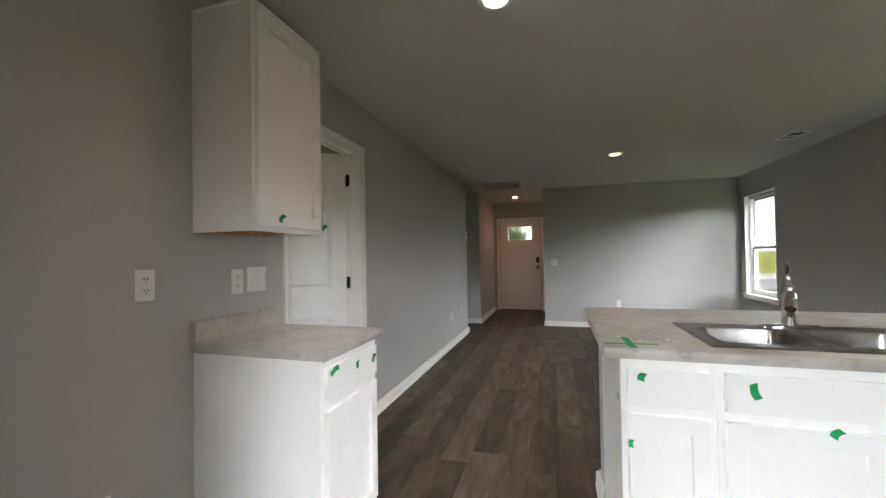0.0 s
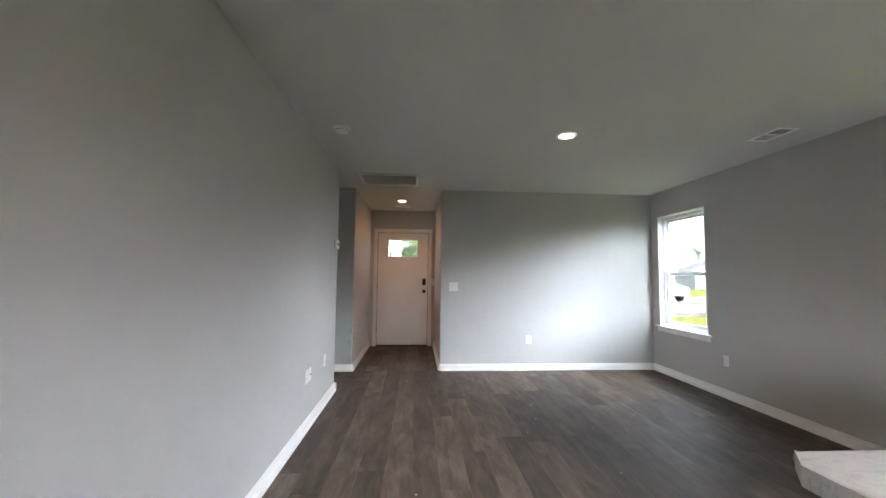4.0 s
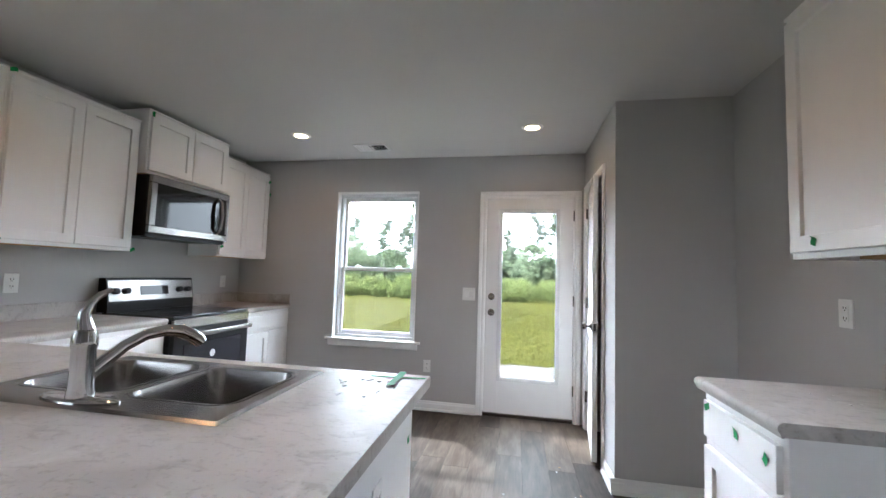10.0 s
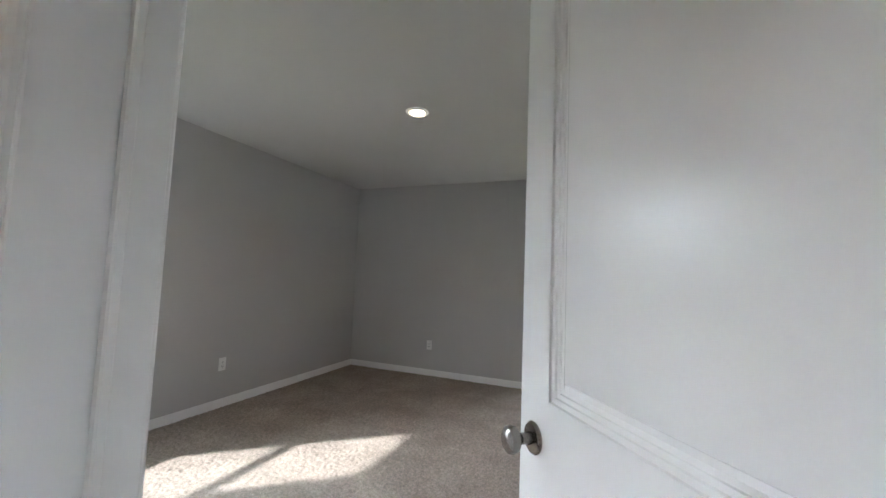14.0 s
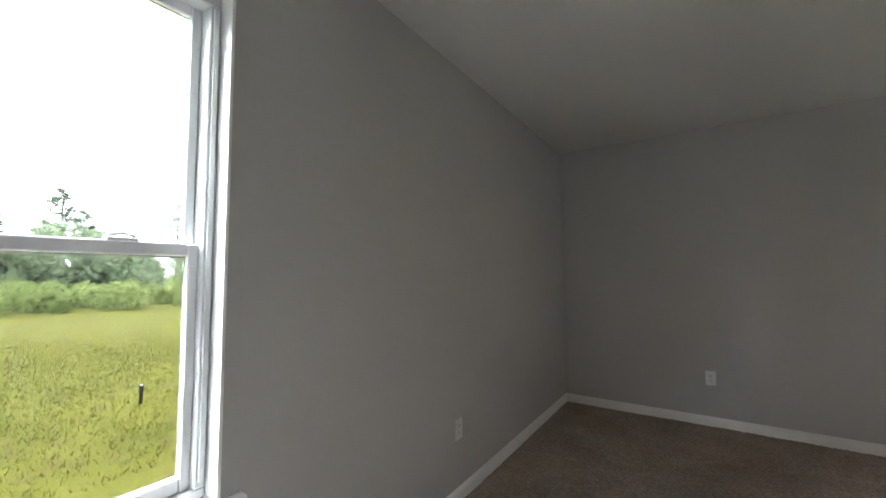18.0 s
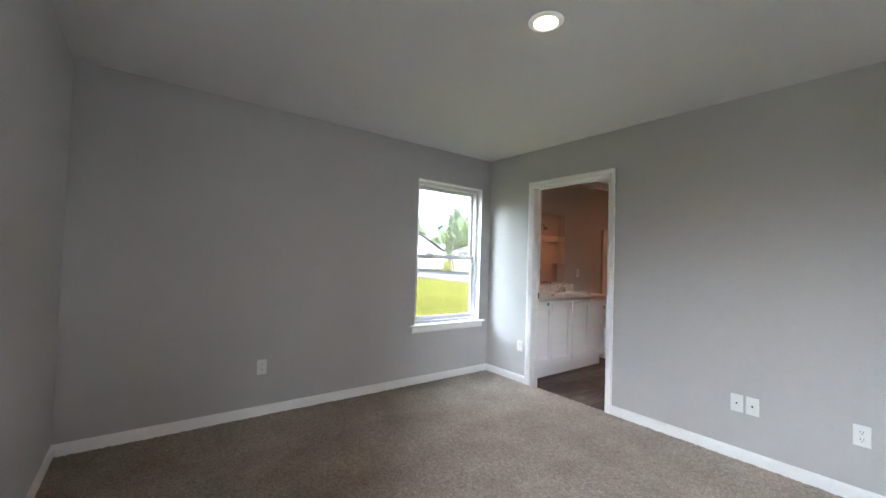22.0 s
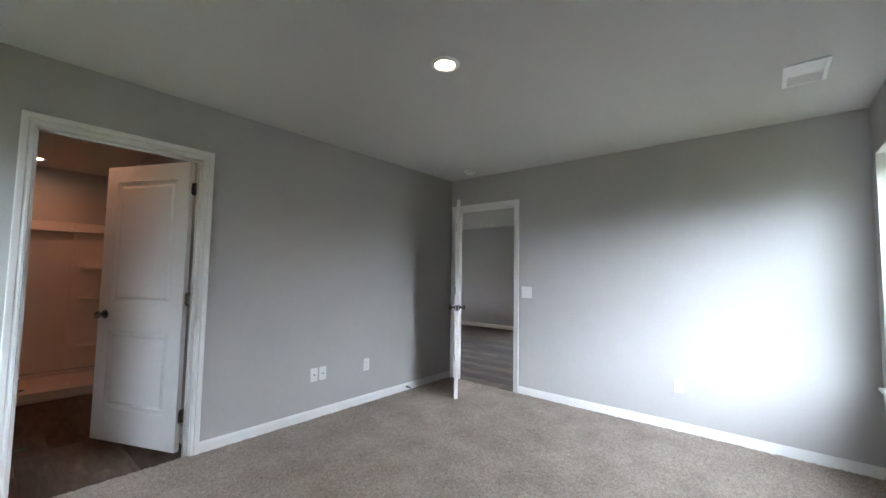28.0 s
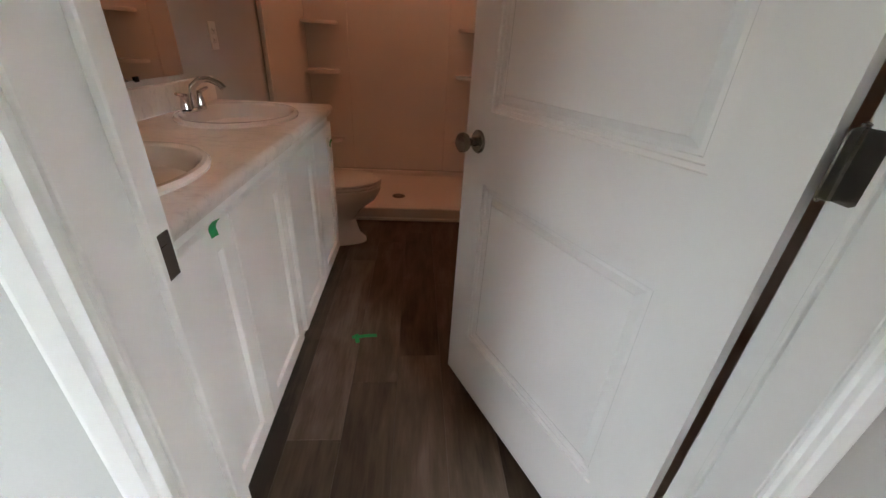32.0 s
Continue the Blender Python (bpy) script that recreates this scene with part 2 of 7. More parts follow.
def plank_wood(name):
    """Grey-brown vinyl plank: long grain, knots and a tone of its own for each board."""
    m = bpy.data.materials.new(name)
    m.use_nodes = True
    nt = m.node_tree
    b = nt.nodes["Principled BSDF"]
    co = nt.nodes.new("ShaderNodeTexCoord").outputs["Object"]
    info = nt.nodes.new("ShaderNodeObjectInfo").outputs["Random"]
    off = nt.nodes.new("ShaderNodeVectorMath")
    off.operation = "ADD"
    comb = nt.nodes.new("ShaderNodeCombineXYZ")
    mul = nt.nodes.new("ShaderNodeMath")
    mul.operation = "MULTIPLY"
    mul.inputs[1].default_value = 37.0
    nt.links.new(info, mul.inputs[0])
    for i in (0, 1, 2):
        nt.links.new(mul.outputs[0], comb.inputs[i])
    nt.links.new(co, off.inputs[0])
    nt.links.new(comb.outputs[0], off.inputs[1])
    tones = []
    for scale, detail, stretch in ((7.0, 8, (3.0, 0.5, 1)), (26.0, 7, (4.5, 0.35, 1)), (3.6, 6, (2.6, 0.75, 1))):
        mp = nt.nodes.new("ShaderNodeMapping")
        mp.inputs["Scale"].default_value = stretch
        n = nt.nodes.new("ShaderNodeTexNoise")
        n.inputs["Scale"].default_value, n.inputs["Detail"].default_value = scale, detail
        n.inputs["Distortion"].default_value = 0.6
        nt.links.new(off.outputs[0], mp.inputs[0])
        nt.links.new(mp.outputs[0], n.inputs["Vector"])
        tones.append(n.outputs["Fac"])
    a = nt.nodes.new("ShaderNodeMath")
    a.operation = "MULTIPLY_ADD"
    nt.links.new(tones[0], a.inputs[0])
    a.inputs[1].default_value = 0.9
    broad = nt.nodes.new("ShaderNodeMath")
    broad.operation = "MULTIPLY"
    broad.inputs[1].default_value = 1.5
    nt.links.new(tones[2], broad.inputs[0])
    nt.links.new(broad.outputs[0], a.inputs[2])
    a2 = nt.nodes.new("ShaderNodeMath")
    a2.operation = "MULTIPLY_ADD"
    nt.links.new(tones[1], a2.inputs[0])
    a2.inputs[1].default_value = 0.55
    nt.links.new(a.outputs[0], a2.inputs[2])
    a3 = nt.nodes.new("ShaderNodeMath")
    a3.operation = "MULTIPLY_ADD"
    nt.links.new(info, a3.inputs[0])
    a3.inputs[1].default_value = 0.68
    nt.links.new(a2.outputs[0], a3.inputs[2])
    ramp = nt.nodes.new("ShaderNodeValToRGB")
    rng = nt.nodes.new("ShaderNodeMapRange")
    rng.inputs["From Min"].default_value, rng.inputs["From Max"].default_value = 1.37, 2.45
    nt.links.new(a3.outputs[0], rng.inputs["Value"])
    nt.links.new(rng.outputs["Result"], ramp.inputs[0])
    e = ramp.color_ramp.elements
    e[0].position, e[0].color = 0.0, (0.027, 0.0185, 0.0125, 1)
    e[1].position, e[1].color = 1.0, (0.150, 0.116, 0.089, 1)
    k = ramp.color_ramp.elements.new(0.5)
    k.color = (0.076, 0.055, 0.039, 1)
    nt.links.new(ramp.outputs[0], b.inputs["Base Color"])
    b.inputs["Roughness"].default_value = 0.55
    b.inputs["Specular IOR Level"].default_value = 0.3
    u = nt.nodes.new("ShaderNodeBump")
    u.inputs["Strength"].default_value, u.inputs["Distance"].default_value = 0.25, 0.001
    nt.links.new(tones[1], u.inputs["Height"])
    nt.links.new(u.outputs["Normal"], b.inputs["Normal"])
    return m


def laminate(name, base, vein, dusty=0.0):
    """Stone-look laminate: soft clouds, smudged short veins and specks, with pale scuffs of dust."""
    m = bpy.data.materials.new(name)
    m.use_nodes = True
    nt = m.node_tree
    b = nt.nodes["Principled BSDF"]
    co = nt.nodes.new("ShaderNodeTexCoord").outputs["Object"]

    def noise(scale, detail, warp, stretch=(1, 1, 1)):
        mp = nt.nodes.new("ShaderNodeMapping")
        mp.inputs["Scale"].default_value, mp.inputs["Rotation"].default_value = stretch, (0.5, 0.4, 0.6)
        n = nt.nodes.new("ShaderNodeTexNoise")
        n.inputs["Scale"].default_value, n.inputs["Detail"].default_value, n.inputs["Distortion"].default_value = scale, detail, warp
        nt.links.new(co, mp.inputs[0])
        nt.links.new(mp.outputs[0], n.inputs["Vector"])
        return n.outputs["Fac"]

    def rise(socket, low, high, top):
        r = nt.nodes.new("ShaderNodeMapRange")
        r.interpolation_type = "SMOOTHSTEP"
        r.inputs["From Min"].default_value, r.inputs["From Max"].default_value, r.inputs["To Max"].default_value = low, high, top
        nt.links.new(socket, r.inputs["Value"])
        return r.outputs["Result"]

    def plus(p, q):
        a = nt.nodes.new("ShaderNodeMath")
        a.operation = "ADD"
        nt.links.new(p, a.inputs[0])
        nt.links.new(q, a.inputs[1])
        return a.outputs[0]

    def mixed(fac, p, q):
        x = nt.nodes.new("ShaderNodeMix")
        x.data_type = "RGBA"
        nt.links.new(fac, x.inputs[0])
        for i, v in ((6, p), (7, q)):
            if isinstance(v, tuple):
                x.inputs[i].default_value = (*v, 1)
            else:
                nt.links.new(v, x.inputs[i])
        return x.outputs[2]
    marks = plus(plus(rise(noise(16, 9, 0.9, (1, 2.4, 1)), 0.52, 0.70, 0.35), rise(noise(5, 6, 0.5), 0.42, 0.66, 0.38)), rise(noise(90, 3, 0), 0.57, 0.70, 0.30))
    color = mixed(marks, base, vein)
    if dusty:
        scuff = rise(noise(4.5, 8, 0.6, (1, 0.6, 1)), 0.59, 0.67, dusty)
        color = mixed(scuff, color, (0.72, 0.71, 0.69))
    rough = nt.nodes.new("ShaderNodeMapRange")
    rough.inputs["To Min"].default_value, rough.inputs["To Max"].default_value = 0.28, 0.5
    nt.links.new(noise(9, 6, 0.4), rough.inputs["Value"])
    nt.links.new(rough.outputs["Result"], b.inputs["Roughness"])
    nt.links.new(color, b.inputs["Base Color"])
    return m


def two_tone(name, low, high, scale, rough=0.9, detail=6, stretch=(1, 1, 1), bump=0.0, per_object=False):
    """Two colours mingled by noise, for ground, foliage and roofing."""
    m = bpy.data.materials.new(name)
    m.use_nodes = True
    nt = m.node_tree
    b = nt.nodes["Principled BSDF"]
    b.inputs["Roughness"].default_value = rough
    b.inputs["Specular IOR Level"].default_value = 0.25
    mp = nt.nodes.new("ShaderNodeMapping")
    mp.inputs["Scale"].default_value = stretch
    nt.links.new(nt.nodes.new("ShaderNodeTexCoord").outputs["Object"], mp.inputs[0])
    n, n2 = nt.nodes.new("ShaderNodeTexNoise"), nt.nodes.new("ShaderNodeTexNoise")
    for k, s in ((n, scale), (n2, scale * 0.13)):
        k.inputs["Scale"].default_value, k.inputs["Detail"].default_value = s, detail
        nt.links.new(mp.outputs[0], k.inputs["Vector"])
    ad = nt.nodes.new("ShaderNodeMath")
    ad.operation = "ADD"
    nt.links.new(n.outputs["Fac"], ad.inputs[0])
    nt.links.new(n2.outputs["Fac"], ad.inputs[1])
    last = ad.outputs[0]
    if per_object:
        geo = nt.nodes.new("ShaderNodeNewGeometry").outputs["Random Per Island"]
        a2 = nt.nodes.new("ShaderNodeMath")
        a2.operation = "MULTIPLY_ADD"
        a2.inputs[1].default_value = 0.5
        nt.links.new(geo, a2.inputs[0])
        nt.links.new(last, a2.inputs[2])
        last = a2.outputs[0]
    r = nt.nodes.new("ShaderNodeMapRange")
    r.inputs["From Min"].default_value, r.inputs["From Max"].default_value = 0.75, 1.5 if per_object else 1.25
    nt.links.new(last, r.inputs["Value"])
    mix = nt.nodes.new("ShaderNodeMix")
    mix.data_type = "RGBA"
    mix.inputs[6].default_value, mix.inputs[7].default_value = (*low, 1), (*high, 1)
    nt.links.new(r.outputs["Result"], mix.inputs[0])
    nt.links.new(mix.outputs[2], b.inputs["Base Color"])
    if bump:
        u = nt.nodes.new("ShaderNodeBump")
        u.inputs["Strength"].default_value, u.inputs["Distance"].default_value = bump, 0.01
        nt.links.new(n.outputs["Fac"], u.inputs["Height"])
        nt.links.new(u.outputs["Normal"], b.inputs["Normal"])
    return m


def leafy(m):
    """Lets light through thin leaves and blades."""
    nt = m.node_tree
    b = nt.nodes["Principled BSDF"]
    t, x = nt.nodes.new("ShaderNodeBsdfTranslucent"), nt.nodes.new("ShaderNodeMixShader")
    nt.links.new(b.inputs["Base Color"].links[0].from_socket, t.inputs["Color"])
    x.inputs[0].default_value = 0.5
    nt.links.new(b.outputs[0], x.inputs[1])
    nt.links.new(t.outputs[0], x.inputs[2])
    nt.links.new(x.outputs[0], nt.nodes["Material Output"].inputs["Surface"])
    return m


PAINT = material("wall_paint_greige", (0.475, 0.472, 0.46), 0.62, grain=(260, 0.012), blotch=(0.9, 0.02), bump=0.12, bump_scale=420)
CEIL = material("ceiling_paint", (0.61, 0.605, 0.585), 0.9, blotch=(0.7, 0.015), bump=0.25, bump_scale=160)
TRIM = material("trim_white_semigloss", (0.84, 0.84, 0.83), 0.33, blotch=(3, 0.012), bump=0.04, bump_scale=90)
DOORPAINT = material("door_white_paint", (0.84, 0.84, 0.835), 0.27, blotch=(2.5, 0.012), bump=0.05, bump_scale=120)
CAB = material("cabinet_white", (0.84, 0.835, 0.825), 0.36, blotch=(4, 0.012), bump=0.03, bump_scale=150)
VINYL = material("window_vinyl", (0.70, 0.71, 0.71), 0.35, blotch=(5, 0.01))
BARE = material("raw_plywood", (0.48, 0.30, 0.13), 0.7, grain=(40, 0.15), blotch=(6, 0.1))
PLASTIC = material("white_plastic", (0.78, 0.78, 0.76), 0.38, blotch=(30, 0.01))
# flat black, for dark clips and the shade in uncut slots, holes and ducts
DARKHOLE = material("dark_slot", (0.012, 0.012, 0.012), 0.9, spec=0.02)
CHROME = material("chrome", (0.66, 0.66, 0.67), 0.045, 1.0, blotch=(15, 0.03))
NICKEL = material("satin_nickel", (0.25, 0.23, 0.21), 0.25, 1.0, blotch=(30, 0.06))
STEEL = material("brushed_steel", (0.36, 0.345, 0.335), 0.24, 1.0, grain=(300, 0.06), blotch=(5, 0.05), bump=0.05, bump_scale=350)
BLACKGLASS = material("black_glass", (0.012, 0.012, 0.014), 0.05, blotch=(4, 0.2), spec=0.5)
BLACK = material("black_enamel", (0.014, 0.014, 0.015), 0.3, blotch=(20, 0.15), spec=0.2)
TAPE = material("green_tape", (0.0, 0.27, 0.07), 0.6, grain=(120, 0.10), blotch=(25, 0.12), bump=0.3, bump_scale=160)
COUNTER = laminate("counter_laminate", (0.48, 0.455, 0.425), (0.25, 0.23, 0.205), 0.3)
COUNTER2 = laminate("vanity_laminate", (0.76, 0.73, 0.69), (0.50, 0.47, 0.45))
PORCELAIN = material("porcelain", (0.80, 0.78, 0.75), 0.12, blotch=(3, 0.01), coat=0.3)
ACRYLIC = material("shower_acrylic", (0.76, 0.73, 0.70), 0.2, blotch=(3, 0.015))
WOOD = plank_wood("vinyl_plank")
SUBFLOOR = material("floor_joint", (0.02, 0.018, 0.016), 0.8, grain=(40, 0.2))
GLASS = glass("window_glass", (0.34, 0.347, 0.344))
MIRROR = material("mirror_silver", (0.82, 0.83, 0.82), 0.02, 1.0)
LAMP = emitter("lamp_disc", (1.0, 0.66, 0.34), 5.0)

# ---------------------------------------------------------------- plan
H = 2.44                      # ceiling
XR, XF = 4.26, -4.40          # inner faces of the right and the far side wall
YB, YF = 0.757, 8.833         # inner faces of the back and the living room's front wall
YN = 4.352                    # bedroom face of the wall towards the bathroom
LWE = 7.965                   # end of the long wall between living room and bedroom
YD = 10.66                    # inner face of the front door wall
YS = 7.78                     # back of the shower
XB = -2.83                    # right wall of the bathroom
FLZ = -0.034                 # plank floor; the carpet's backing lies at 0
SILL, HEAD = 0.60, 2.098      # window opening

wall("wall_right", "x", XR, XR + 0.15, YB - 0.15, YF + 0.15, PAINT, [(7.79, 8.675, SILL, HEAD), (4.675, 5.56, SILL, HEAD)])
wall("wall_back", "y", YB - 0.15, YB, XF - 0.15, XR, PAINT,
     [(2.275, 3.15, SILL, HEAD), (0.764, 1.616, 0.0, 2.04), (-1.145, -0.26, SILL, HEAD)])
wall("wall_front", "y", YF, YF + 0.15, 1.235, XR, PAINT)
wall("wall_foyer_right", "x", 1.235, 1.34, YF + 0.15, YD, PAINT)
wall("wall_entrance", "y", YD, YD + 0.15, -0.07, 1.34, PAINT, [(0.163, 1.132, 0.0, 2.05)])
wall("wall_foyer_left", "x", -0.07, 0.05, YF + 0.12, YD, PAINT)
wall("wall_hall_north", "y", YF, YF + 0.12, -2.6, 0.05, PAINT)
wall("wall_hall_south", "y", LWE - 0.115, LWE, -2.6, -0.115, PAINT)
wall("wall_hall_end", "x", -2.72, -2.6, LWE - 0.115, YF + 0.12, PAINT)
wall("wall_long", "x", -0.115, 0.0, YB, LWE, PAINT, [(3.442, 4.298, 0.0, 2.05)])
wall("wall_bath", "y", YN, YN + 0.115, XF, -0.115, PAINT, [(-3.766, -2.909, 0.0, 2.05)])
wall("wall_far", "x", XF - 0.15, XF, YB, YS + 0.12, PAINT, [(3.335, 4.22, SILL, HEAD)])
wall("wall_bath_right", "x", XB, XB + 0.115, YN + 0.115, YS, PAINT)
wall("wall_shower", "y", YS, YS + 0.12, XF, XB + 0.115, PAINT)
wall("wall_pantry_side", "y", 1.748, 1.863, 0.0, 0.69, PAINT)
wall("wall_pantry_front", "x", 0.575, 0.69, YB, 1.748, PAINT, [(0.86, 1.54, 0.0, 2.05)])
wall("wall_bar", "y", 3.775, 3.905, 1.66, XR, PAINT, z1=0.872)

CEILING = part("ceiling", box(XF - 0.15, XR + 0.15, YB - 0.15, YD + 0.15, H, H + 0.12), CEIL)
tagged(CEILING, kind="structure")


# ---------------------------------------------------------------- windows
def window(name, m, width=0.885):
    """Single-hung vinyl window. Local x runs along the wall, y outwards from its inner face, z from the floor."""
    w = empty(name, m, "white vinyl single-hung window with two clear panes", "window", kind="structure")
    h0, h1, x0, x1 = SILL, HEAD, -width / 2, width / 2
    mid = h0 + 0.70
    b = bmesh.new()                       # jamb liner and outer frame
    for a0, a1 in ((x0 + 0.001, x0 + 0.012), (x1 - 0.012, x1 - 0.001)):
        bx(b, a0, a1, -0.004, 0.075, h0 + 0.004, h1 - 0.002, 0.002)
    bx(b, x0 + 0.012, x1 - 0.012, -0.004, 0.075, h1 - 0.013, h1 - 0.002, 0.002)
    part("jamb_liner", b, TRIM, w)
    b = bmesh.new()
    for a0, a1 in ((x0 + 0.012, x0 + 0.044), (x1 - 0.044, x1 - 0.012)):
        bx(b, a0, a1, 0.06, 0.145, h0 + 0.03, h1 - 0.05, 0.004)
        bx(b, (a0 + a1) / 2 - 0.006, (a0 + a1) / 2 + 0.006, 0.052, 0.06, h0 + 0.05, h1 - 0.06)
    bx(b, x0 + 0.012, x1 - 0.012, 0.06, 0.145, h1 - 0.05, h1 - 0.013, 0.004)
    bx(b, x0 + 0.012, x1 - 0.012, 0.06, 0.145, h0 + 0.002, h0 + 0.03, 0.004)
    part("window_frame", b, VINYL, w)
    for nm, z0, z1, y in (("upper_sash", mid - 0.02, h1 - 0.05, 0.112), ("lower_sash", h0 + 0.03, mid + 0.02, 0.078)):
        b = bmesh.new()
        s0, s1, t = x0 + 0.044, x1 - 0.044, 0.029
        for a0, a1 in ((s0, s0 + t), (s1 - t, s1)):
            bx(b, a0, a1, y, y + 0.03, z0, z1, 0.004)
        bx(b, s0 + t, s1 - t, y, y + 0.03, z0, z0 + 0.042, 0.004)
        bx(b, s0 + t, s1 - t, y, y + 0.03, z1 - 0.036, z1, 0.004)
        s = part(nm, b, VINYL, w)
        p = part("pane", box(s0 + t - 0.005, s1 - t + 0.005, y + 0.013, y + 0.017, z0 + 0.037, z1 - 0.031), GLASS, s)
        p.visible_shadow = False
    for sx in (-0.22, 0.22):
        b = bmesh.new()
        bx(b, sx - 0.035, sx + 0.035, 0.082, 0.108, mid + 0.02, mid + 0.028, 0.003)
        tube(b, [(sx - 0.03, 0.094, mid + 0.032), (sx, 0.090, mid + 0.040), (sx + 0.03, 0.094, mid + 0.032)], 0.006, 6)
        part("sash_lock", b, VINYL, w)
    b = bmesh.new()
    prism(b, [(0.058, h0 - 0.018), (-0.03, h0 - 0.018), (-0.036, h0 - 0.012), (-0.036, h0 - 0.004), (-0.03, h0 + 0.002), (0.058, h0 + 0.002)], "x", x0 - 0.058, x1 + 0.058)
    for v in b.verts:                     # horns lie on the wall, the middle runs into the opening
        if v.co.y > 0 and (v.co.x < x0 or v.co.x > x1):
            v.co.y = -0.001
    bx(b, x0 + 0.001, x1 - 0.001, -0.002, 0.075, h0 - 0.016, h0 + 0.0015)
    part("window_sill", b, TRIM, w)
    b = bmesh.new()
    prism(b, [(-0.001, h0 - 0.018), (-0.018, h0 - 0.018), (-0.018, h0 - 0.066), (-0.010, h0 - 0.078), (-0.001, h0 - 0.078)], "x", x0 - 0.03, x1 + 0.03)
    part("apron", b, TRIM, w)
    return w


window("window_1", pose(XR, 8.2325, 0, 0, 0, -90))
window("window_2", pose(XR, 5.1175, 0, 0, 0, -90))
window("window_3", pose(2.7125, YB, 0, 0, 0, 180), 0.875)
window("window_4", pose(-0.7025, YB, 0, 0, 0, 180))
window("window_5", pose(XF, 3.7775, 0, 0, 0, 90))
# added fill lamps, one above each window and the patio door
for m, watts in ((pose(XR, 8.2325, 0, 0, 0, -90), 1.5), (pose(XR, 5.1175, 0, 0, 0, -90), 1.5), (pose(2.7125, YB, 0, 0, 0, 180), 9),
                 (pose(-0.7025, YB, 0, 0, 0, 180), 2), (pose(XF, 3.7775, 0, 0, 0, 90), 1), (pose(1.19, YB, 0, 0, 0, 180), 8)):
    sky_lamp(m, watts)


# ---------------------------------------------------------------- doors
CASING = [(0.0, 0.008), (0.004, 0.0125), (0.015, 0.0145), (0.019, 0.0085), (0.024, 0.0085), (0.029, 0.0150), (0.040, 0.0175),
          (0.050, 0.0195), (0.055, 0.0195), (0.058, 0.016), (0.058, 0.0), (0.0, 0.0)]


def casing(parent, x0, x1, top, y, side):
    """Moulded casing round an opening x0..x1, top, on the wall face y; side -1 or +1 is the way it stands off."""
    def strip(name, spine):
        b = bmesh.new()
        rings = [[b.verts.new((px + ox * w, y + side * d, pz + oz * w)) for w, d in CASING] for px, pz, ox, oz in spine]
        n = len(CASING)
        for r, s in zip(rings, rings[1:]):
            for i in range(n):
                b.faces.new((r[i], r[(i + 1) % n], s[(i + 1) % n], s[i]))
        b.faces.new(rings[0])
        b.faces.new(rings[-1][::-1])
        part(name, b, TRIM, parent)
    strip("casing", [(x0, FLZ, -1, 0), (x0, top, -1, 1)])
    strip("casing", [(x1, FLZ, 1, 0), (x1, top, 1, 1)])
    strip("head_casing", [(x0, top, -1, 1), (x1, top, 1, 1)])


def jambs(parent, x0, x1, top, depth, stop=True, sweep=None):
    """Jamb boards that line an opening, with the stop strip."""
    for nm, a0, a1, z0, z1 in (("jamb", x0 - 0.002, x0 + 0.018, FLZ, top), ("jamb", x1 - 0.018, x1 + 0.002, FLZ, top), ("head_jamb", x0 + 0.018, x1 - 0.018, top - 0.018, top + 0.002)):
        part(nm, box(a0, a1, -0.003, depth + 0.003, z0, z1, 0.0015), TRIM, parent)
    if stop:
        b = bmesh.new()
        s0, s1 = stop
        bx(b, x0 + 0.018, x0 + 0.029, s0, s1, FLZ, top - 0.029, 0.002)
        bx(b, x1 - 0.029, x1 - 0.018, s0, s1, FLZ, top - 0.029, 0.002)
        bx(b, x0 + 0.018, x1 - 0.018, s0, s1, top - 0.029, top - 0.018, 0.002)
        part("stop", b, TRIM, parent)


def panel_face(b, x0, x1, z0, z1, panels, y, side):
    """One face of a moulded door: flat stiles and rails with sunk panels that have a sloped edge and a raised field."""
    xs = sorted({x0, x1, *(v for p in panels for v in p[:2])})
    zs = sorted({z0, z1, *(v for p in panels for v in p[2:])})
    for i in range(len(xs) - 1):
        for k in range(len(zs) - 1):
            cx, cz = (xs[i] + xs[i + 1]) / 2, (zs[k] + zs[k + 1]) / 2
            if any(p[0] < cx < p[1] and p[2] < cz < p[3] for p in panels):
                continue
            b.faces.new([b.verts.new((x, y, z)) for x, z in ((xs[i], zs[k]), (xs[i + 1], zs[k]), (xs[i + 1], zs[k + 1]), (xs[i], zs[k + 1]))])
    for p in panels:
        rings = []
        for inset, deep in ((0, 0), (0.002, 0.005), (0.011, 0.006), (0.013, 0.010), (0.021, 0.011), (0.023, 0.0135), (0.032, 0.0135), (0.046, 0.006), (0.048, 0.004)):
            rings.append([b.verts.new((x, y - side * deep, z)) for x, z in
                          ((p[0] + inset, p[2] + inset), (p[1] - inset, p[2] + inset), (p[1] - inset, p[3] - inset), (p[0] + inset, p[3] - inset))])
        for r, s in zip(rings, rings[1:]):
            for k in range(4):
                b.faces.new((r[k], r[(k + 1) % 4], s[(k + 1) % 4], s[k]))
        b.faces.new(rings[-1])


def leaf_mesh(w, h, t, panels):
    b = bmesh.new()
    panel_face(b, 0, w, 0, h, panels, 0.0, -1)
    panel_face(b, 0, w, 0, h, panels, t, 1)
    for q in (((0, 0), (w, 0)), ((w, 0), (w, h)), ((w, h), (0, h)), ((0, h), (0, 0))):
        b.faces.new([b.verts.new((x, y, z)) for (x, z), y in ((q[0], 0), (q[1], 0), (q[1], t), (q[0], t))])
    bmesh.ops.remove_doubles(b, verts=b.verts[:], dist=0.0002)
    return b


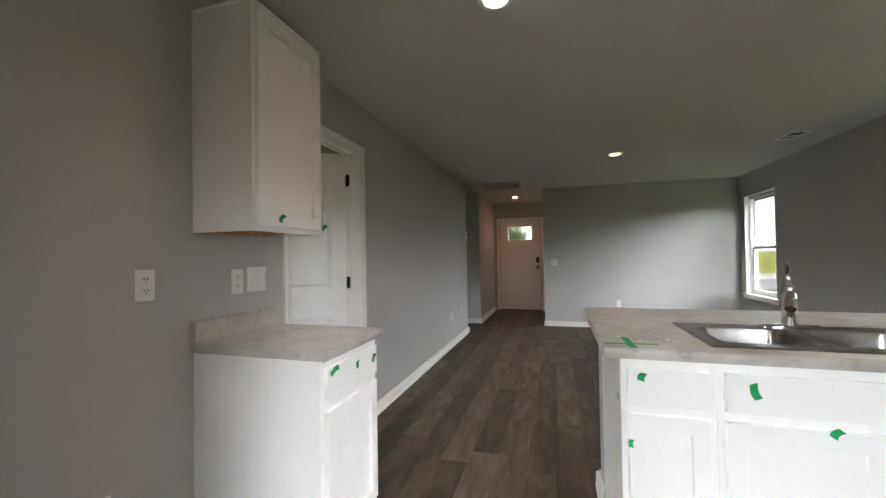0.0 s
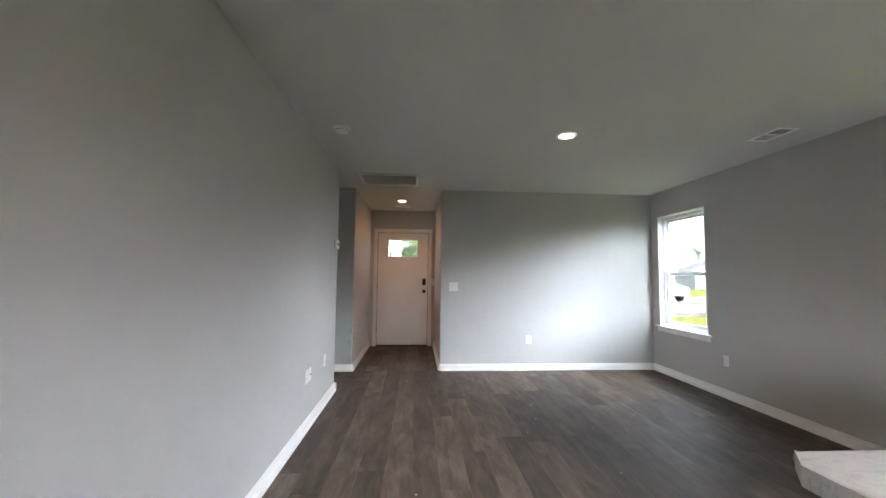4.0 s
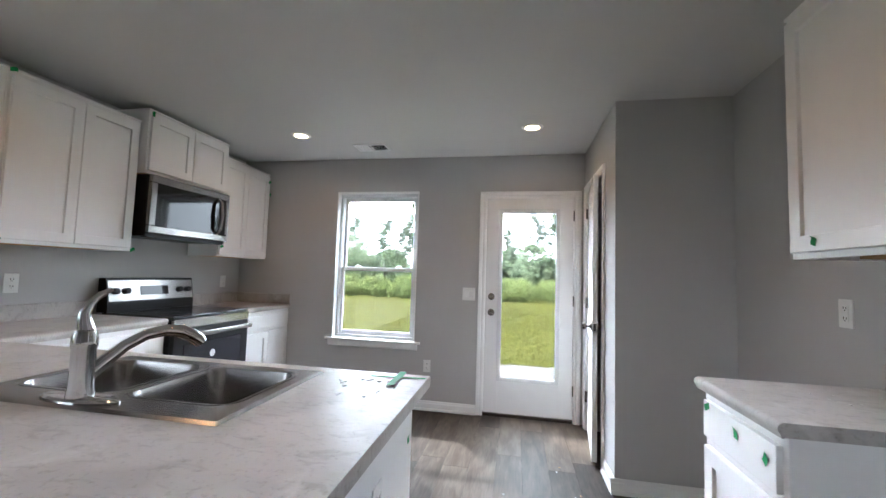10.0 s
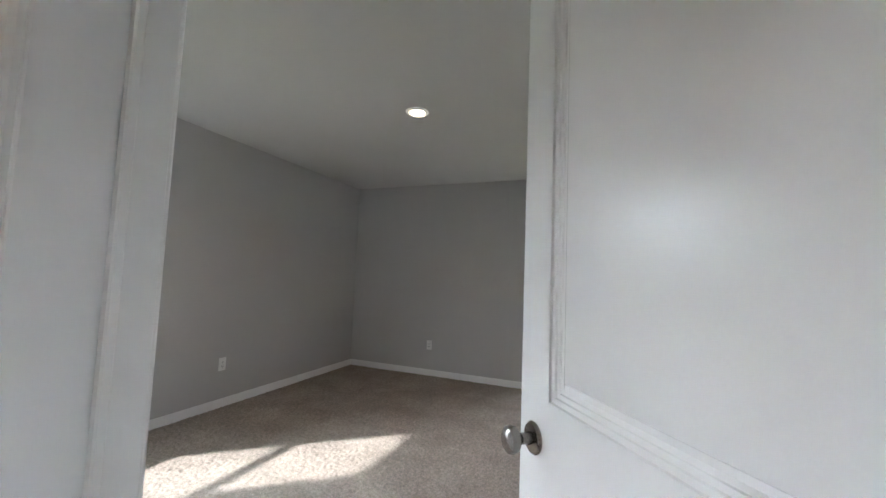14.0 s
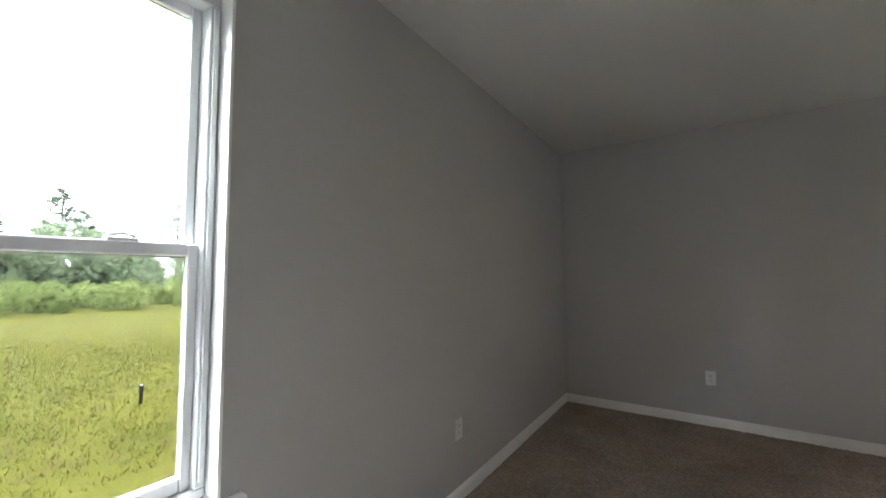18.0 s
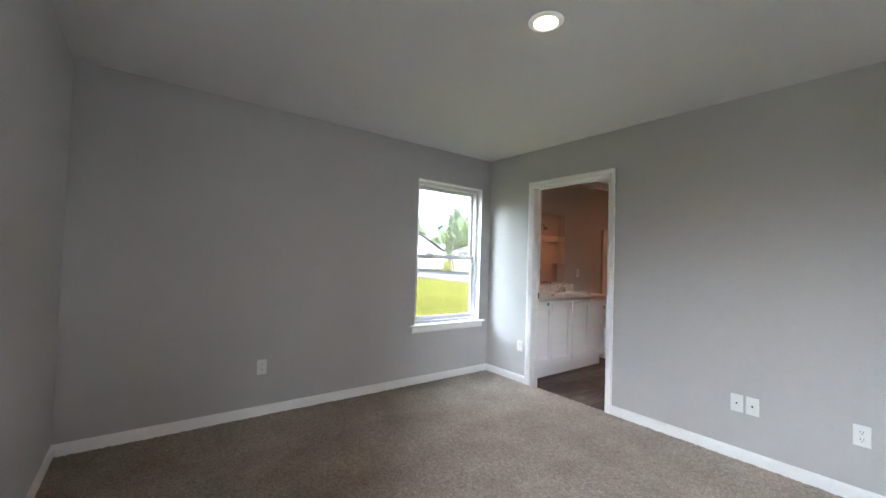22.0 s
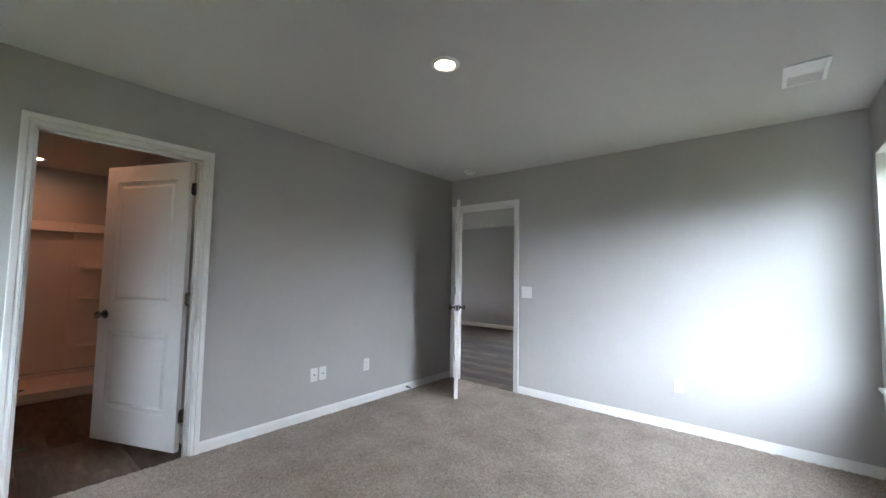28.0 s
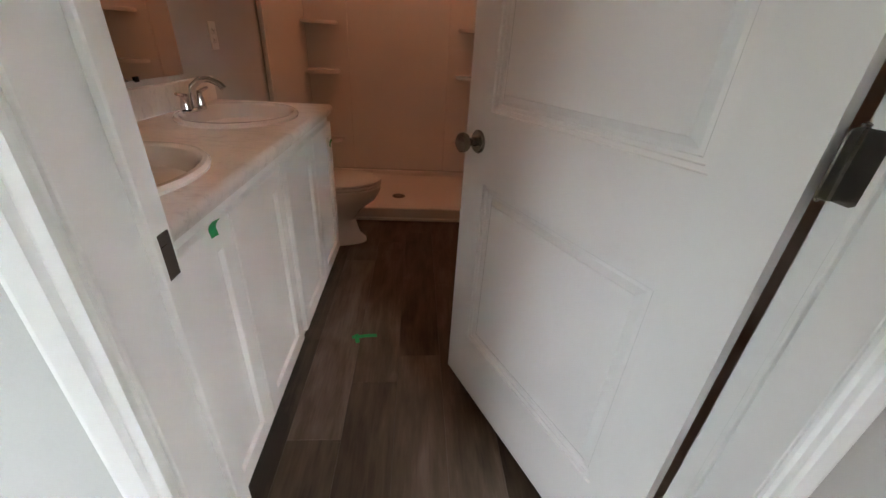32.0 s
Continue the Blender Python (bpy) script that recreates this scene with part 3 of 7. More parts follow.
def knob(parent, x, z, y, side, material=None):
    """A round knob on its rose; side is the way it points along y."""
    m = pose(x, y, z, 90 * -side, 0, 0)
    b = lathe(bmesh.new(), [(0, 0), (0.032, 0), (0.033, 0.004), (0.029, 0.009), (0.013, 0.011), (0.011, 0.03), (0.014, 0.036),
                            (0.024, 0.042), (0.0275, 0.052), (0.026, 0.061), (0.018, 0.067), (0, 0.0685)], 20, m)
    return part("knob", b, material or NICKEL, parent, smooth=True)


def hinge(parent, x, y, z, turn=0.0, into=-1):
    """A butt hinge: one leaf let into the jamb, one into the door's edge, and the knuckle with its pin."""
    b = bmesh.new()
    for q, angle in ((0.0010, 0.0), (-0.0010, turn)):
        p = bmesh.new()
        prism(p, [(into * v, w) for v, w in ((0, -0.045), (0.028, -0.045), (0.034, -0.041), (0.037, -0.034), (0.037, 0.034), (0.034, 0.041), (0.028, 0.045), (0, 0.045))], "x", q - 0.0011, q + 0.0011)
        for k in (-0.030, 0.0, 0.030):
            lathe(p, [(0, 0.0018), (0.003, 0.0016), (0.004, 0.0)], 8, pose(q + (0.001 if q > 0 else -0.001), into * (0.024 if k else 0.015), k, 0, -90 if q > 0 else -90, 0))
        join(b, p, pose(x, y, z, 0, 0, angle))
    for k in range(5):
        lathe(b, [(0, -0.009), (0.0065, -0.009), (0.0065, 0.0082), (0, 0.0082)], 10, pose(x, y, z - 0.036 + 0.018 * k))
    lathe(b, [(0, 0), (0.005, 0), (0.006, 0.004), (0, 0.007)], 10, pose(x, y, z + 0.045))
    return part("hinge", b, NICKEL, parent, smooth=True)


TWO_PANEL = [(0.115, 0.695, 0.235, 0.80), (0.115, 0.695, 1.0, 1.91)]


def room_door(name, m, width, turn, swing, depth, label, casings=(True, True), panels=TWO_PANEL, drop=0.0, gap=0.005):
    """A two-panel door in its frame. Local x along the wall from the strike jamb (0) to the hinge jamb (width), y = 0 the face on the far side
    from the swing, y = depth the face it opens to. turn: degrees open."""
    d = empty(name, m, label, "door", kind="structure")
    top = 2.063
    jambs(d, 0, width, top, depth, (depth - 0.035 - 0.013, depth - 0.037))
    if casings[0]:
        casing(d, 0.012, width - 0.012, top - 0.012, -0.0005, -1)
    if casings[1]:
        casing(d, 0.012, width - 0.012, top - 0.012, depth + 0.0005, 1)
    lw, lt = width - 0.042, 0.035
    pan = [(p[0] * lw / 0.81, p[1] * lw / 0.81, p[2] + drop, p[3] + drop) for p in panels]
    # leaf: local x from the hinge edge (0) to the free edge (-lw)
    b = leaf_mesh(lw, 2.031 + drop, lt, pan)
    bmesh.ops.transform(b, matrix=Matrix.Translation((-lw - gap, -lt - 0.007, 0.012 - drop)), verts=b.verts[:])
    leaf = part("door_leaf", b, DOORPAINT, d)
    leaf.matrix_local = pose(width - 0.021, depth, 0, 0, 0, -turn)
    knob(leaf, -lw + 0.057, 0.925, -0.007, 1)
    knob(leaf, -lw + 0.057, 0.925, -lt - 0.007, -1)
    part("latch_plate", box(-lw - 0.006, -lw - 0.004, -lt / 2 - 0.019, -lt / 2 + 0.005, 0.895, 0.952, 0.0005), NICKEL, leaf)
    for z in (0.25, 1.06, 1.85):
        hinge(d, width - 0.019, depth + 0.004, z, -turn)
    b = bmesh.new()
    bx(b, 0.0165, 0.0195, depth - 0.035, depth - 0.003, 0.895, 0.955, 0.001)
    bx(b, 0.0185, 0.0200, depth - 0.027, depth - 0.013, 0.910, 0.940)
    part("strike_plate", b, NICKEL, d)
    return d


# bedroom door: hinged next to the bathroom wall, swung into the bedroom
room_door("door_1", Matrix(((0, -1, 0, 0.0), (1, 0, 0, 3.441), (0, 0, 1, 0), (0, 0, 0, 1))), 0.846, 52.8, 1, 0.115,
          "white two-panel bedroom door standing half open")
# bathroom door: hinged on the right, swung into the bathroom
room_door("door_2", pose(-3.764, YN, 0), 0.853, 66, 1, 0.115, "white two-panel bathroom door standing open", gap=0.014)
# pantry door, ajar into the kitchen
room_door("door_3", Matrix(((0, 1, 0, 0.575), (-1, 0, 0, 1.538), (0, 0, 1, 0), (0, 0, 0, 1))), 0.676, 7, 1, 0.115,
          "white two-panel pantry door standing ajar", casings=(False, True), drop=0.026)


def front_door():
    d = empty("door_4", pose(0.165, YD, 0), "white craftsman front door with a small square light at the top", "door", kind="structure")
    w, top = 0.965, 2.05
    jambs(d, 0, w, top, 0.15, (0.06, 0.072))
    casing(d, 0.012, w - 0.012, top - 0.012, -0.0005, -1)
    lw = w - 0.050
    l0, l1, z0, z1 = 0.165, lw - 0.165, 1.545, 1.905
    b = bmesh.new()
    bx(b, 0, l0, 0, 0.044, -0.03, 2.01)
    bx(b, l1, lw, 0, 0.044, -0.03, 2.01)
    bx(b, l0, l1, 0, 0.044, z1, 2.01)
    bx(b, l0, l1, 0, 0.044, 1.375, z0)
    bx(b, l0, l1, 0, 0.044, -0.03, 0.235)
    bx(b, lw / 2 - 0.055, lw / 2 + 0.055, 0, 0.044, 0.235, 1.375)
    bx(b, l0, lw / 2 - 0.055, 0.016, 0.03, 0.235, 1.375)
    bx(b, lw / 2 + 0.055, l1, 0.016, 0.03, 0.235, 1.375)
    leaf = part("door_leaf", b, DOORPAINT, d)
    leaf.matrix_local = pose(0.025, 0.012, 0.016)
    for a0, a1, c0, c1 in ((0.0182, 0.0248, -0.01, top - 0.026), (w - 0.0248, w - 0.0182, -0.01, top - 0.026), (0.0182, w - 0.0182, top - 0.0238, top - 0.0182)):
        part("weatherstrip", box(a0, a1, 0.02, 0.05, c0, c1), BLACK, d, "black rubber weatherstrip")
    b = bmesh.new()
    for a0, a1, c0, c1 in ((l0, l0 + 0.03, z0, z1), (l1 - 0.03, l1, z0, z1), (l0 + 0.03, l1 - 0.03, z0, z0 + 0.03), (l0 + 0.03, l1 - 0.03, z1 - 0.03, z1)):
        bx(b, a0, a1, -0.008, 0.05, c0, c1, 0.006)
    part("light_frame", b, DOORPAINT, leaf)
    p = part("pane", box(l0 + 0.028, l1 - 0.028, 0.02, 0.024, z0 + 0.028, z1 - 0.028), GLASS, leaf)
    p.visible_shadow = False
    b = bmesh.new()
    bx(b, lw - 0.10, lw - 0.035, -0.028, 0.0, 1.05, 1.175, 0.008, 2)
    k = part("keypad_lock", b, BLACK, leaf, "black keypad deadbolt")
    part("keypad_screen", box(lw - 0.093, lw - 0.042, -0.030, -0.027, 1.09, 1.165, 0.003), BLACKGLASS, k)
    knob(leaf, lw - 0.067, 0.94, 0.0, -1, BLACK)
    for z in (0.25, 1.06, 1.85):
        hinge(d, 0.019, -0.004, z, 0, 1)
    part("threshold", box(0.0, w, 0.0, 0.16, FLZ, -0.012, 0.004), NICKEL, d)


front_door()


def patio_door():
    # local x runs from the strike side to the hinge side by the pantry, y outwards
    d = empty("door_5", pose(1.614, YB, 0, 0, 0, 180), "white full-glass patio door", "door", kind="structure")
    w, top = 0.848, 2.04
    jambs(d, 0, w, top, 0.15, (0.062, 0.075))
    casing(d, 0.012, w - 0.012, top - 0.012, -0.0005, -1)
    lw = w - 0.042
    b = bmesh.new()
    l0, l1, z0, z1 = 0.13, lw - 0.13, 0.28, 1.88
    bx(b, 0, l0, 0, 0.044, -0.03, 2.0, 0.002)
    bx(b, l1, lw, 0, 0.044, -0.03, 2.0, 0.002)
    bx(b, l0, l1, 0, 0.044, z1, 2.0)
    bx(b, l0, l1, 0, 0.044, -0.03, z0)
    leaf = part("door_leaf", b, DOORPAINT, d)
    leaf.matrix_local = pose(0.021, 0.014, 0.025)
    b = bmesh.new()
    for y0, y1 in ((-0.012, 0.001), (0.043, 0.056)):
        for a0, a1, c0, c1 in ((l0 - 0.012, l0 + 0.026, z0 - 0.012, z1 + 0.012), (l1 - 0.026, l1 + 0.012, z0 - 0.012, z1 + 0.012),
                               (l0 + 0.026, l1 - 0.026, z0 - 0.012, z0 + 0.026), (l0 + 0.026, l1 - 0.026, z1 - 0.026, z1 + 0.012)):
            bx(b, a0, a1, y0, y1, c0, c1, 0.004)
    part("light_frame", b, VINYL, leaf)
    p = part("pane", box(l0, l1, 0.02, 0.024, z0, z1), GLASS, leaf)
    p.visible_shadow = False
    knob(leaf, 0.058, 0.90, 0.0, -1)
    b = lathe(bmesh.new(), [(0, 0), (0.031, 0), (0.032, 0.006), (0.024, 0.012), (0, 0.013)], 20, pose(0.058, 0, 1.05, 90))
    bx(b, 0.053, 0.063, -0.028, -0.012, 1.032, 1.068, 0.003)
    part("deadbolt", b, NICKEL, leaf, smooth=True)
    part("latch_plate", box(-0.0015, 0.0005, 0.010, 0.034, 0.87, 0.93), NICKEL, leaf)
    for z in (0.25, 1.06, 1.85):
        hinge(d, w - 0.019, -0.003, z, 0, 1)
    part("threshold", box(0.0, w, 0.0, 0.165, FLZ, -0.006, 0.004), NICKEL, d, "metal threshold")


patio_door()


# ---------------------------------------------------------------- baseboards
def baseboard(name, runs, shoe):
    """Runs of (x0, y0, x1, y1) along wall faces; the board stands on the left-hand side of each run."""
    base = empty(name, pose(0, 0, 0), "white painted baseboard along the walls", "baseboard", kind="structure")
    prof = [(0, 0), (0.0125, 0), (0.0125, 0.062), (0.010, 0.071), (0.006, 0.078), (0.006, 0.083), (0, 0.083)]
    if shoe:
        prof = [(0, 0), (0.030, 0), (0.0295, 0.006), (0.027, 0.013), (0.022, 0.018), (0.0145, 0.020), (0.0145, 0.060), (0.0135, 0.064), (0.0095, 0.068), (0.008, 0.076), (0.0065, 0.084), (0.003, 0.088), (0, 0.088)]
    for x0, y0, x1, y1 in runs:
        d = Vector((x1 - x0, y1 - y0, 0)).normalized()
        n = Vector((-d.y, d.x, 0))
        b = bmesh.new()
        rings = [[b.verts.new((x + n.x * w, y + n.y * w, z + (FLZ if shoe else 0.001))) for w, z in prof] for x, y in ((x0, y0), (x1, y1))]
        for i in range(len(prof)):
            k = (i + 1) % len(prof)
            b.faces.new((rings[0][i], rings[0][k], rings[1][k], rings[1][i]))
        b.faces.new(rings[0][::-1])
        b.faces.new(rings[1])
        part("board", b, TRIM, base)


baseboard("baseboard_living", [
    (0.0, LWE, 0.0, 4.347), (-2.6, LWE, 0.026, LWE),
    (XR, YF, 1.235, YF), (1.235, YF + 0.0, 1.235, YD), (0.05, YD, 0.05, YF), (0.076, YF, -2.6, YF),
    (XR, 3.905, XR, YF), (1.634, 3.905, XR, 3.905), (1.66, 3.775, 1.66, 3.931),
    (1.66, YB, 3.0, YB), (0.0, 2.83, 0.0, 1.863), (0.0, 1.863, 0.716, 1.863), (0.69, 1.863, 0.69, 1.60)], True)
baseboard("baseboard_bedroom", [
    (-0.115, YB, -0.115, 3.397), (XF, YB, -0.115, YB), (XF, YN, XF, YB), (-3.803, YN, XF, YN), (-0.13, YN, -2.866, YN)], False)
baseboard("baseboard_bathroom", [(XB, YN + 0.115, XB, 6.95), (XF, 6.95, XF, 6.45)], True)

# ---------------------------------------------------------------- floors
FLOOR = part("floor", box(XF - 0.15, XR + 0.15, YB - 0.15, YD + 0.15, -0.15, FLZ - 0.006), SUBFLOOR)
tagged(FLOOR, "dark grey-brown wood-look plank floor", "floor", kind="structure")

# ---------------------------------------------------------------- cabinets
def shaker(w, h, t=0.019, stile=0.056):
    """A five-piece cabinet door or drawer front: local x 0..w, y 0 the face, z 0..h."""
    b = bmesh.new()
    e = 0.0025
    rings = []
    for inset, y in ((0, e), (e, 0), (stile, 0), (stile + 0.0015, 0.002), (stile + 0.0025, 0.0125)):
        rings.append([b.verts.new((x, y, z)) for x, z in ((inset, inset), (w - inset, inset), (w - inset, h - inset), (inset, h - inset))])
    rings.insert(0, [b.verts.new((x, t, z)) for x, z in ((0, 0), (w, 0), (w, h), (0, h))])
    for r, s in zip(rings, rings[1:]):
        for k in range(4):
            b.faces.new((r[k], r[(k + 1) % 4], s[(k + 1) % 4], s[k]))
    b.faces.new(rings[-1])
    b.faces.new(rings[0][::-1])
    return b


def slab_front(w, h):
    return box(0, w, 0, 0.019, 0, h, 0.003, 2)


def place(ob, x, y, z):
    ob.location = (x, y, z)
    return ob


def base_cabinet(m, w, depth, doors, drawers, label, height=0.875, toe=True, group="", sink=False):
    """Local x 0..w, y 0 the front of the box, z from the floor; doors and drawers are counts across."""
    c = empty("base_cabinet", m, label, "cabinet", group)
    if toe:
        part("toe_kick", box(0.002, w - 0.002, 0.07, depth, FLZ, 0.1048), CAB, c)
    b = bmesh.new()
    bx(b, 0, w, 0, depth, 0.105 if toe else FLZ, 0.66 if sink else height, 0.0015)
    if sink:                              # open at the top for the basins
        for x0, x1, y0, y1 in ((0, w, 0, 0.018), (0, w, depth - 0.018, depth), (0, 0.018, 0.018, depth - 0.018), (w - 0.018, w, 0.018, depth - 0.018)):
            part("upper_panel", box(x0, x1, y0, y1, 0.6602, height), CAB, c)
    part("body", b, CAB, c)
    gap, rail = 0.022, 0.034
    top = height - 0.034
    if drawers:
        dw = (w - 2 * gap - (drawers - 1) * 0.03) / drawers
        for i in range(drawers):
            place(part("drawer_front", slab_front(dw, 0.128), CAB, c), gap + i * (dw + 0.03), -0.0195, top - 0.128)
        top -= 0.128 + rail
    dw = (w - 2 * gap - (doors - 1) * 0.004) / doors
    for i in range(doors):
        place(part("door", shaker(dw, top - 0.135), CAB, c), gap + i * (dw + 0.004), -0.0195, 0.135)
    return c


def wall_cabinet(m, w, z0, z1, depth, doors, label, group=""):
    """Local x 0..w, y 0 the front of the box and depth the wall; hollow below with a bare plywood bottom."""
    c = empty("wall_cabinet", m, label, "cabinet", group)
    for x0, x1 in ((0, 0.016), (w - 0.016, w)):
        part("side_panel", box(x0, x1, 0, depth, z0, z1, 0.001), CAB, c)
    for a, e in ((z0, z0 + 0.045), (z1 - 0.045, z1)):
        part("frame_rail", box(0.0162, w - 0.0162, 0.0005, 0.019, a, e), CAB, c)
    part("front_panel", box(0.0162, w - 0.0162, 0.012, 0.0188, z0 + 0.0452, z1 - 0.0452), CAB, c)
    part("top_panel", box(0.0162, w - 0.0162, 0.0192, depth, z1 - 0.012, z1 - 0.0002), CAB, c)
    part("bottom_panel", box(0.0165, w - 0.0165, 0.02, depth - 0.001, z0 + 0.030, z0 + 0.040), BARE, c, "bare plywood underside")
    part("back_rail", box(0.0165, w - 0.0165, depth - 0.020, depth - 0.001, z0 + 0.002, z0 + 0.0298), BARE, c, "bare plywood rail")
    for a, e in ((0.0168, 1), (w - 0.0168, -1)):         # saw-toothed corner blocks
        b = bmesh.new()
        for k in range(3):
            y = depth - 0.022 - 0.028 * k
            prism(b, [(a, y), (a + e * 0.060, y), (a, y - 0.026)], "z", z0 + 0.006, z0 + 0.0298)
        part("corner_block", b, BARE, c)
    part("top_strip", box(-0.004, w + 0.004, -0.008, depth, z1, z1 + 0.014, 0.003), CAB, c)
    dw = (w - 0.03 - (doors - 1) * 0.004) / doors
    for i in range(doors):
        place(part("door", shaker(dw, z1 - z0 - 0.045), CAB, c), 0.015 + i * (dw + 0.004), -0.0195, z0 + 0.022)
    return c


# beside the bedroom door; fronts face the kitchen
base_cabinet(pose(0.602, 2.845, 0, 0, 0, 90), 0.45, 0.60, 1, 1, "white base cabinet with one drawer, standing under a short laminate counter", toe=False)
wall_cabinet(pose(0.305, 2.845, 0, 0, 0, 90), 0.452, 1.368, 2.285, 0.303, 1, "white single-door wall cabinet hung over the short counter")
# peninsula, fronts face the patio door side
base_cabinet(pose(1.662, 3.148, 0), 0.303, 0.622, 1, 1, "narrow white base cabinet at the end of the peninsula", group="peninsula cabinets")
base_cabinet(pose(1.966, 3.148, 0), 0.915, 0.622, 2, 1, "white sink base cabinet with a false drawer front and two doors", group="peninsula cabinets", sink=True)
base_cabinet(pose(2.882, 3.148, 0), 0.762, 0.622, 1, 1, "white corner base cabinet under the peninsula counter", group="peninsula cabinets")
# range wall, fronts face the pantry
base_cabinet(pose(3.648, 3.145, 0, 0, 0, -90), 0.925, 0.61, 2, 2, "white base cabinet with two drawers beside the range")
base_cabinet(pose(3.648, 1.445, 0, 0, 0, -90), 0.684, 0.61, 2, 1, "white base cabinet with one wide drawer by the back wall")
for y, w, z0, z1, d, lab in ((3.712, 0.735, 1.365, 2.283, 0.303, "white two-door wall cabinet over the counter"),
                             (2.976, 0.735, 1.365, 2.283, 0.303, "white two-door wall cabinet next to the microwave"),
                             (2.235, 0.78, 1.925, 2.375, 0.36, "short white two-door wall cabinet above the microwave"),
                             (1.449, 0.69, 1.372, 2.283, 0.303, "white two-door wall cabinet in the back corner")):
    wall_cabinet(pose(XR - d - 0.001, y, 0, 0, 0, -90), w, z0, z1, d, 2, lab, "wall cabinets")


# ---------------------------------------------------------------- counters
def slab(b, xs, ys, gaps=(), z0=0.876, z1=0.914):
    """One connected slab over the cells of xs by ys, but for the cells in gaps."""
    keep = {(i, k) for i in range(len(xs) - 1) for k in range(len(ys) - 1)} - set(gaps)
    verts = {}

    def v(i, k, z):
        if (i, k, z) not in verts:
            verts[i, k, z] = b.verts.new((xs[i], ys[k], z))
        return verts[i, k, z]
    for i, k in keep:
        for z in (z0, z1):
            b.faces.new((v(i, k, z), v(i + 1, k, z), v(i + 1, k + 1, z), v(i, k + 1, z)))
        for near, p, q in (((i - 1, k), (i, k), (i, k + 1)), ((i + 1, k), (i + 1, k), (i + 1, k + 1)), ((i, k - 1), (i, k), (i + 1, k)), ((i, k + 1), (i, k + 1), (i + 1, k + 1))):
            if near not in keep:
                b.faces.new((v(*p, z0), v(*q, z0), v(*q, z1), v(*p, z1)))


def rolled(b, axis, at, a0, a1, side, z0=0.874, z1=0.914, r=0.016):
    """A rolled counter edge along an axis; side is the way it bulges."""
    pts = [(at, z0), (at + side * (r * 0.4), z0)]
    pts += [(at + side * r * math.cos(q), z1 - r + r * math.sin(q)) for q in (radians(v) for v in (-50, -20, 0, 25, 50, 75, 90))]
    pts += [(at, z1)]
    prism(b, pts, axis, a0, a1)


def counters():
    sx0, sx1, sy0, sy1 = 2.0, 2.76, 3.235, 3.66      # sink cut-out
    y0, y1, xe = 3.138, 4.234, XR - 0.001
    t = empty("countertop", pose(0, 0, 0), "L-shaped grey-beige stone-look laminate countertop with a breakfast bar", "countertop")
    b = bmesh.new()
    c = 0.05                                         # clipped corner at the end of the bar
    slab(b, [1.606, 1.606 + c, sx0, sx1, 3.636, xe], [2.222, y0, sy0, sy1, y1 - c, y1], [(0, 0), (1, 0), (2, 0), (3, 0), (2, 2), (0, 4)])
    prism(b, [(1.606, y1 - c), (1.606 + c, y1 - c), (1.606 + c, y1 + 0.012)], "z", 0.876, 0.914)
    part("top", b, COUNTER, t)
    for nm, axis, at, a0, a1, side in (("bar_edge", "x", y1, 1.606 + c, xe, 1), ("front_edge", "x", y0, 1.606, 3.636, -1), ("front_edge", "y", 3.636, 2.222, y0, -1)):
        b = bmesh.new()
        rolled(b, axis, at, a0, a1, side)
        part(nm, b, COUNTER, t, smooth=True)
    b = bmesh.new()
    bx(b, XR - 0.021, XR - 0.001, 2.222, 3.742, 0.9145, 1.012, 0.004)
    part("backsplash", b, COUNTER, t)
    t = empty("countertop", pose(0, 0, 0), "short stone-look laminate countertop in the back corner", "countertop")
    b = bmesh.new()
    slab(b, [3.636, xe], [YB + 0.001, 1.447])
    part("top", b, COUNTER, t)
    b = bmesh.new()
    rolled(b, "y", 3.636, YB + 0.001, 1.447, -1)
    part("front_edge", b, COUNTER, t, smooth=True)
    b = box(XR - 0.021, XR - 0.001, YB + 0.022, 1.447, 0.914, 1.012, 0.004)
    bx(b, 3.63, XR - 0.001, YB + 0.001, YB + 0.021, 0.914, 1.012, 0.004)
    part("backsplash", b, COUNTER, t)
    t = empty("countertop", pose(0, 0, 0), "short grey stone-look laminate countertop with dust and debris", "countertop")
    b = bmesh.new()
    slab(b, [0.001, 0.622], [2.832, 3.312])
    part("top", b, COUNTER, t)
    b = bmesh.new()
    rolled(b, "y", 0.622, 2.832, 3.312, 1)
    part("front_edge", b, COUNTER, t, smooth=True)
    b = bmesh.new()
    out = [(0.001, 0.9143), (0.040, 0.9143), (0.034, 0.919), (0.031, 0.93), (0.031, 0.986)]
    out += [(0.017 + 0.015 * math.cos(q), 0.988 + 0.016 * math.sin(q)) for q in (0.2, 0.6, 1.0, 1.4)] + [(0.001, 1.004)]
    prism(b, out, "y", 2.832, 3.312)
    part("backsplash", b, COUNTER, t, smooth=True)


counters()


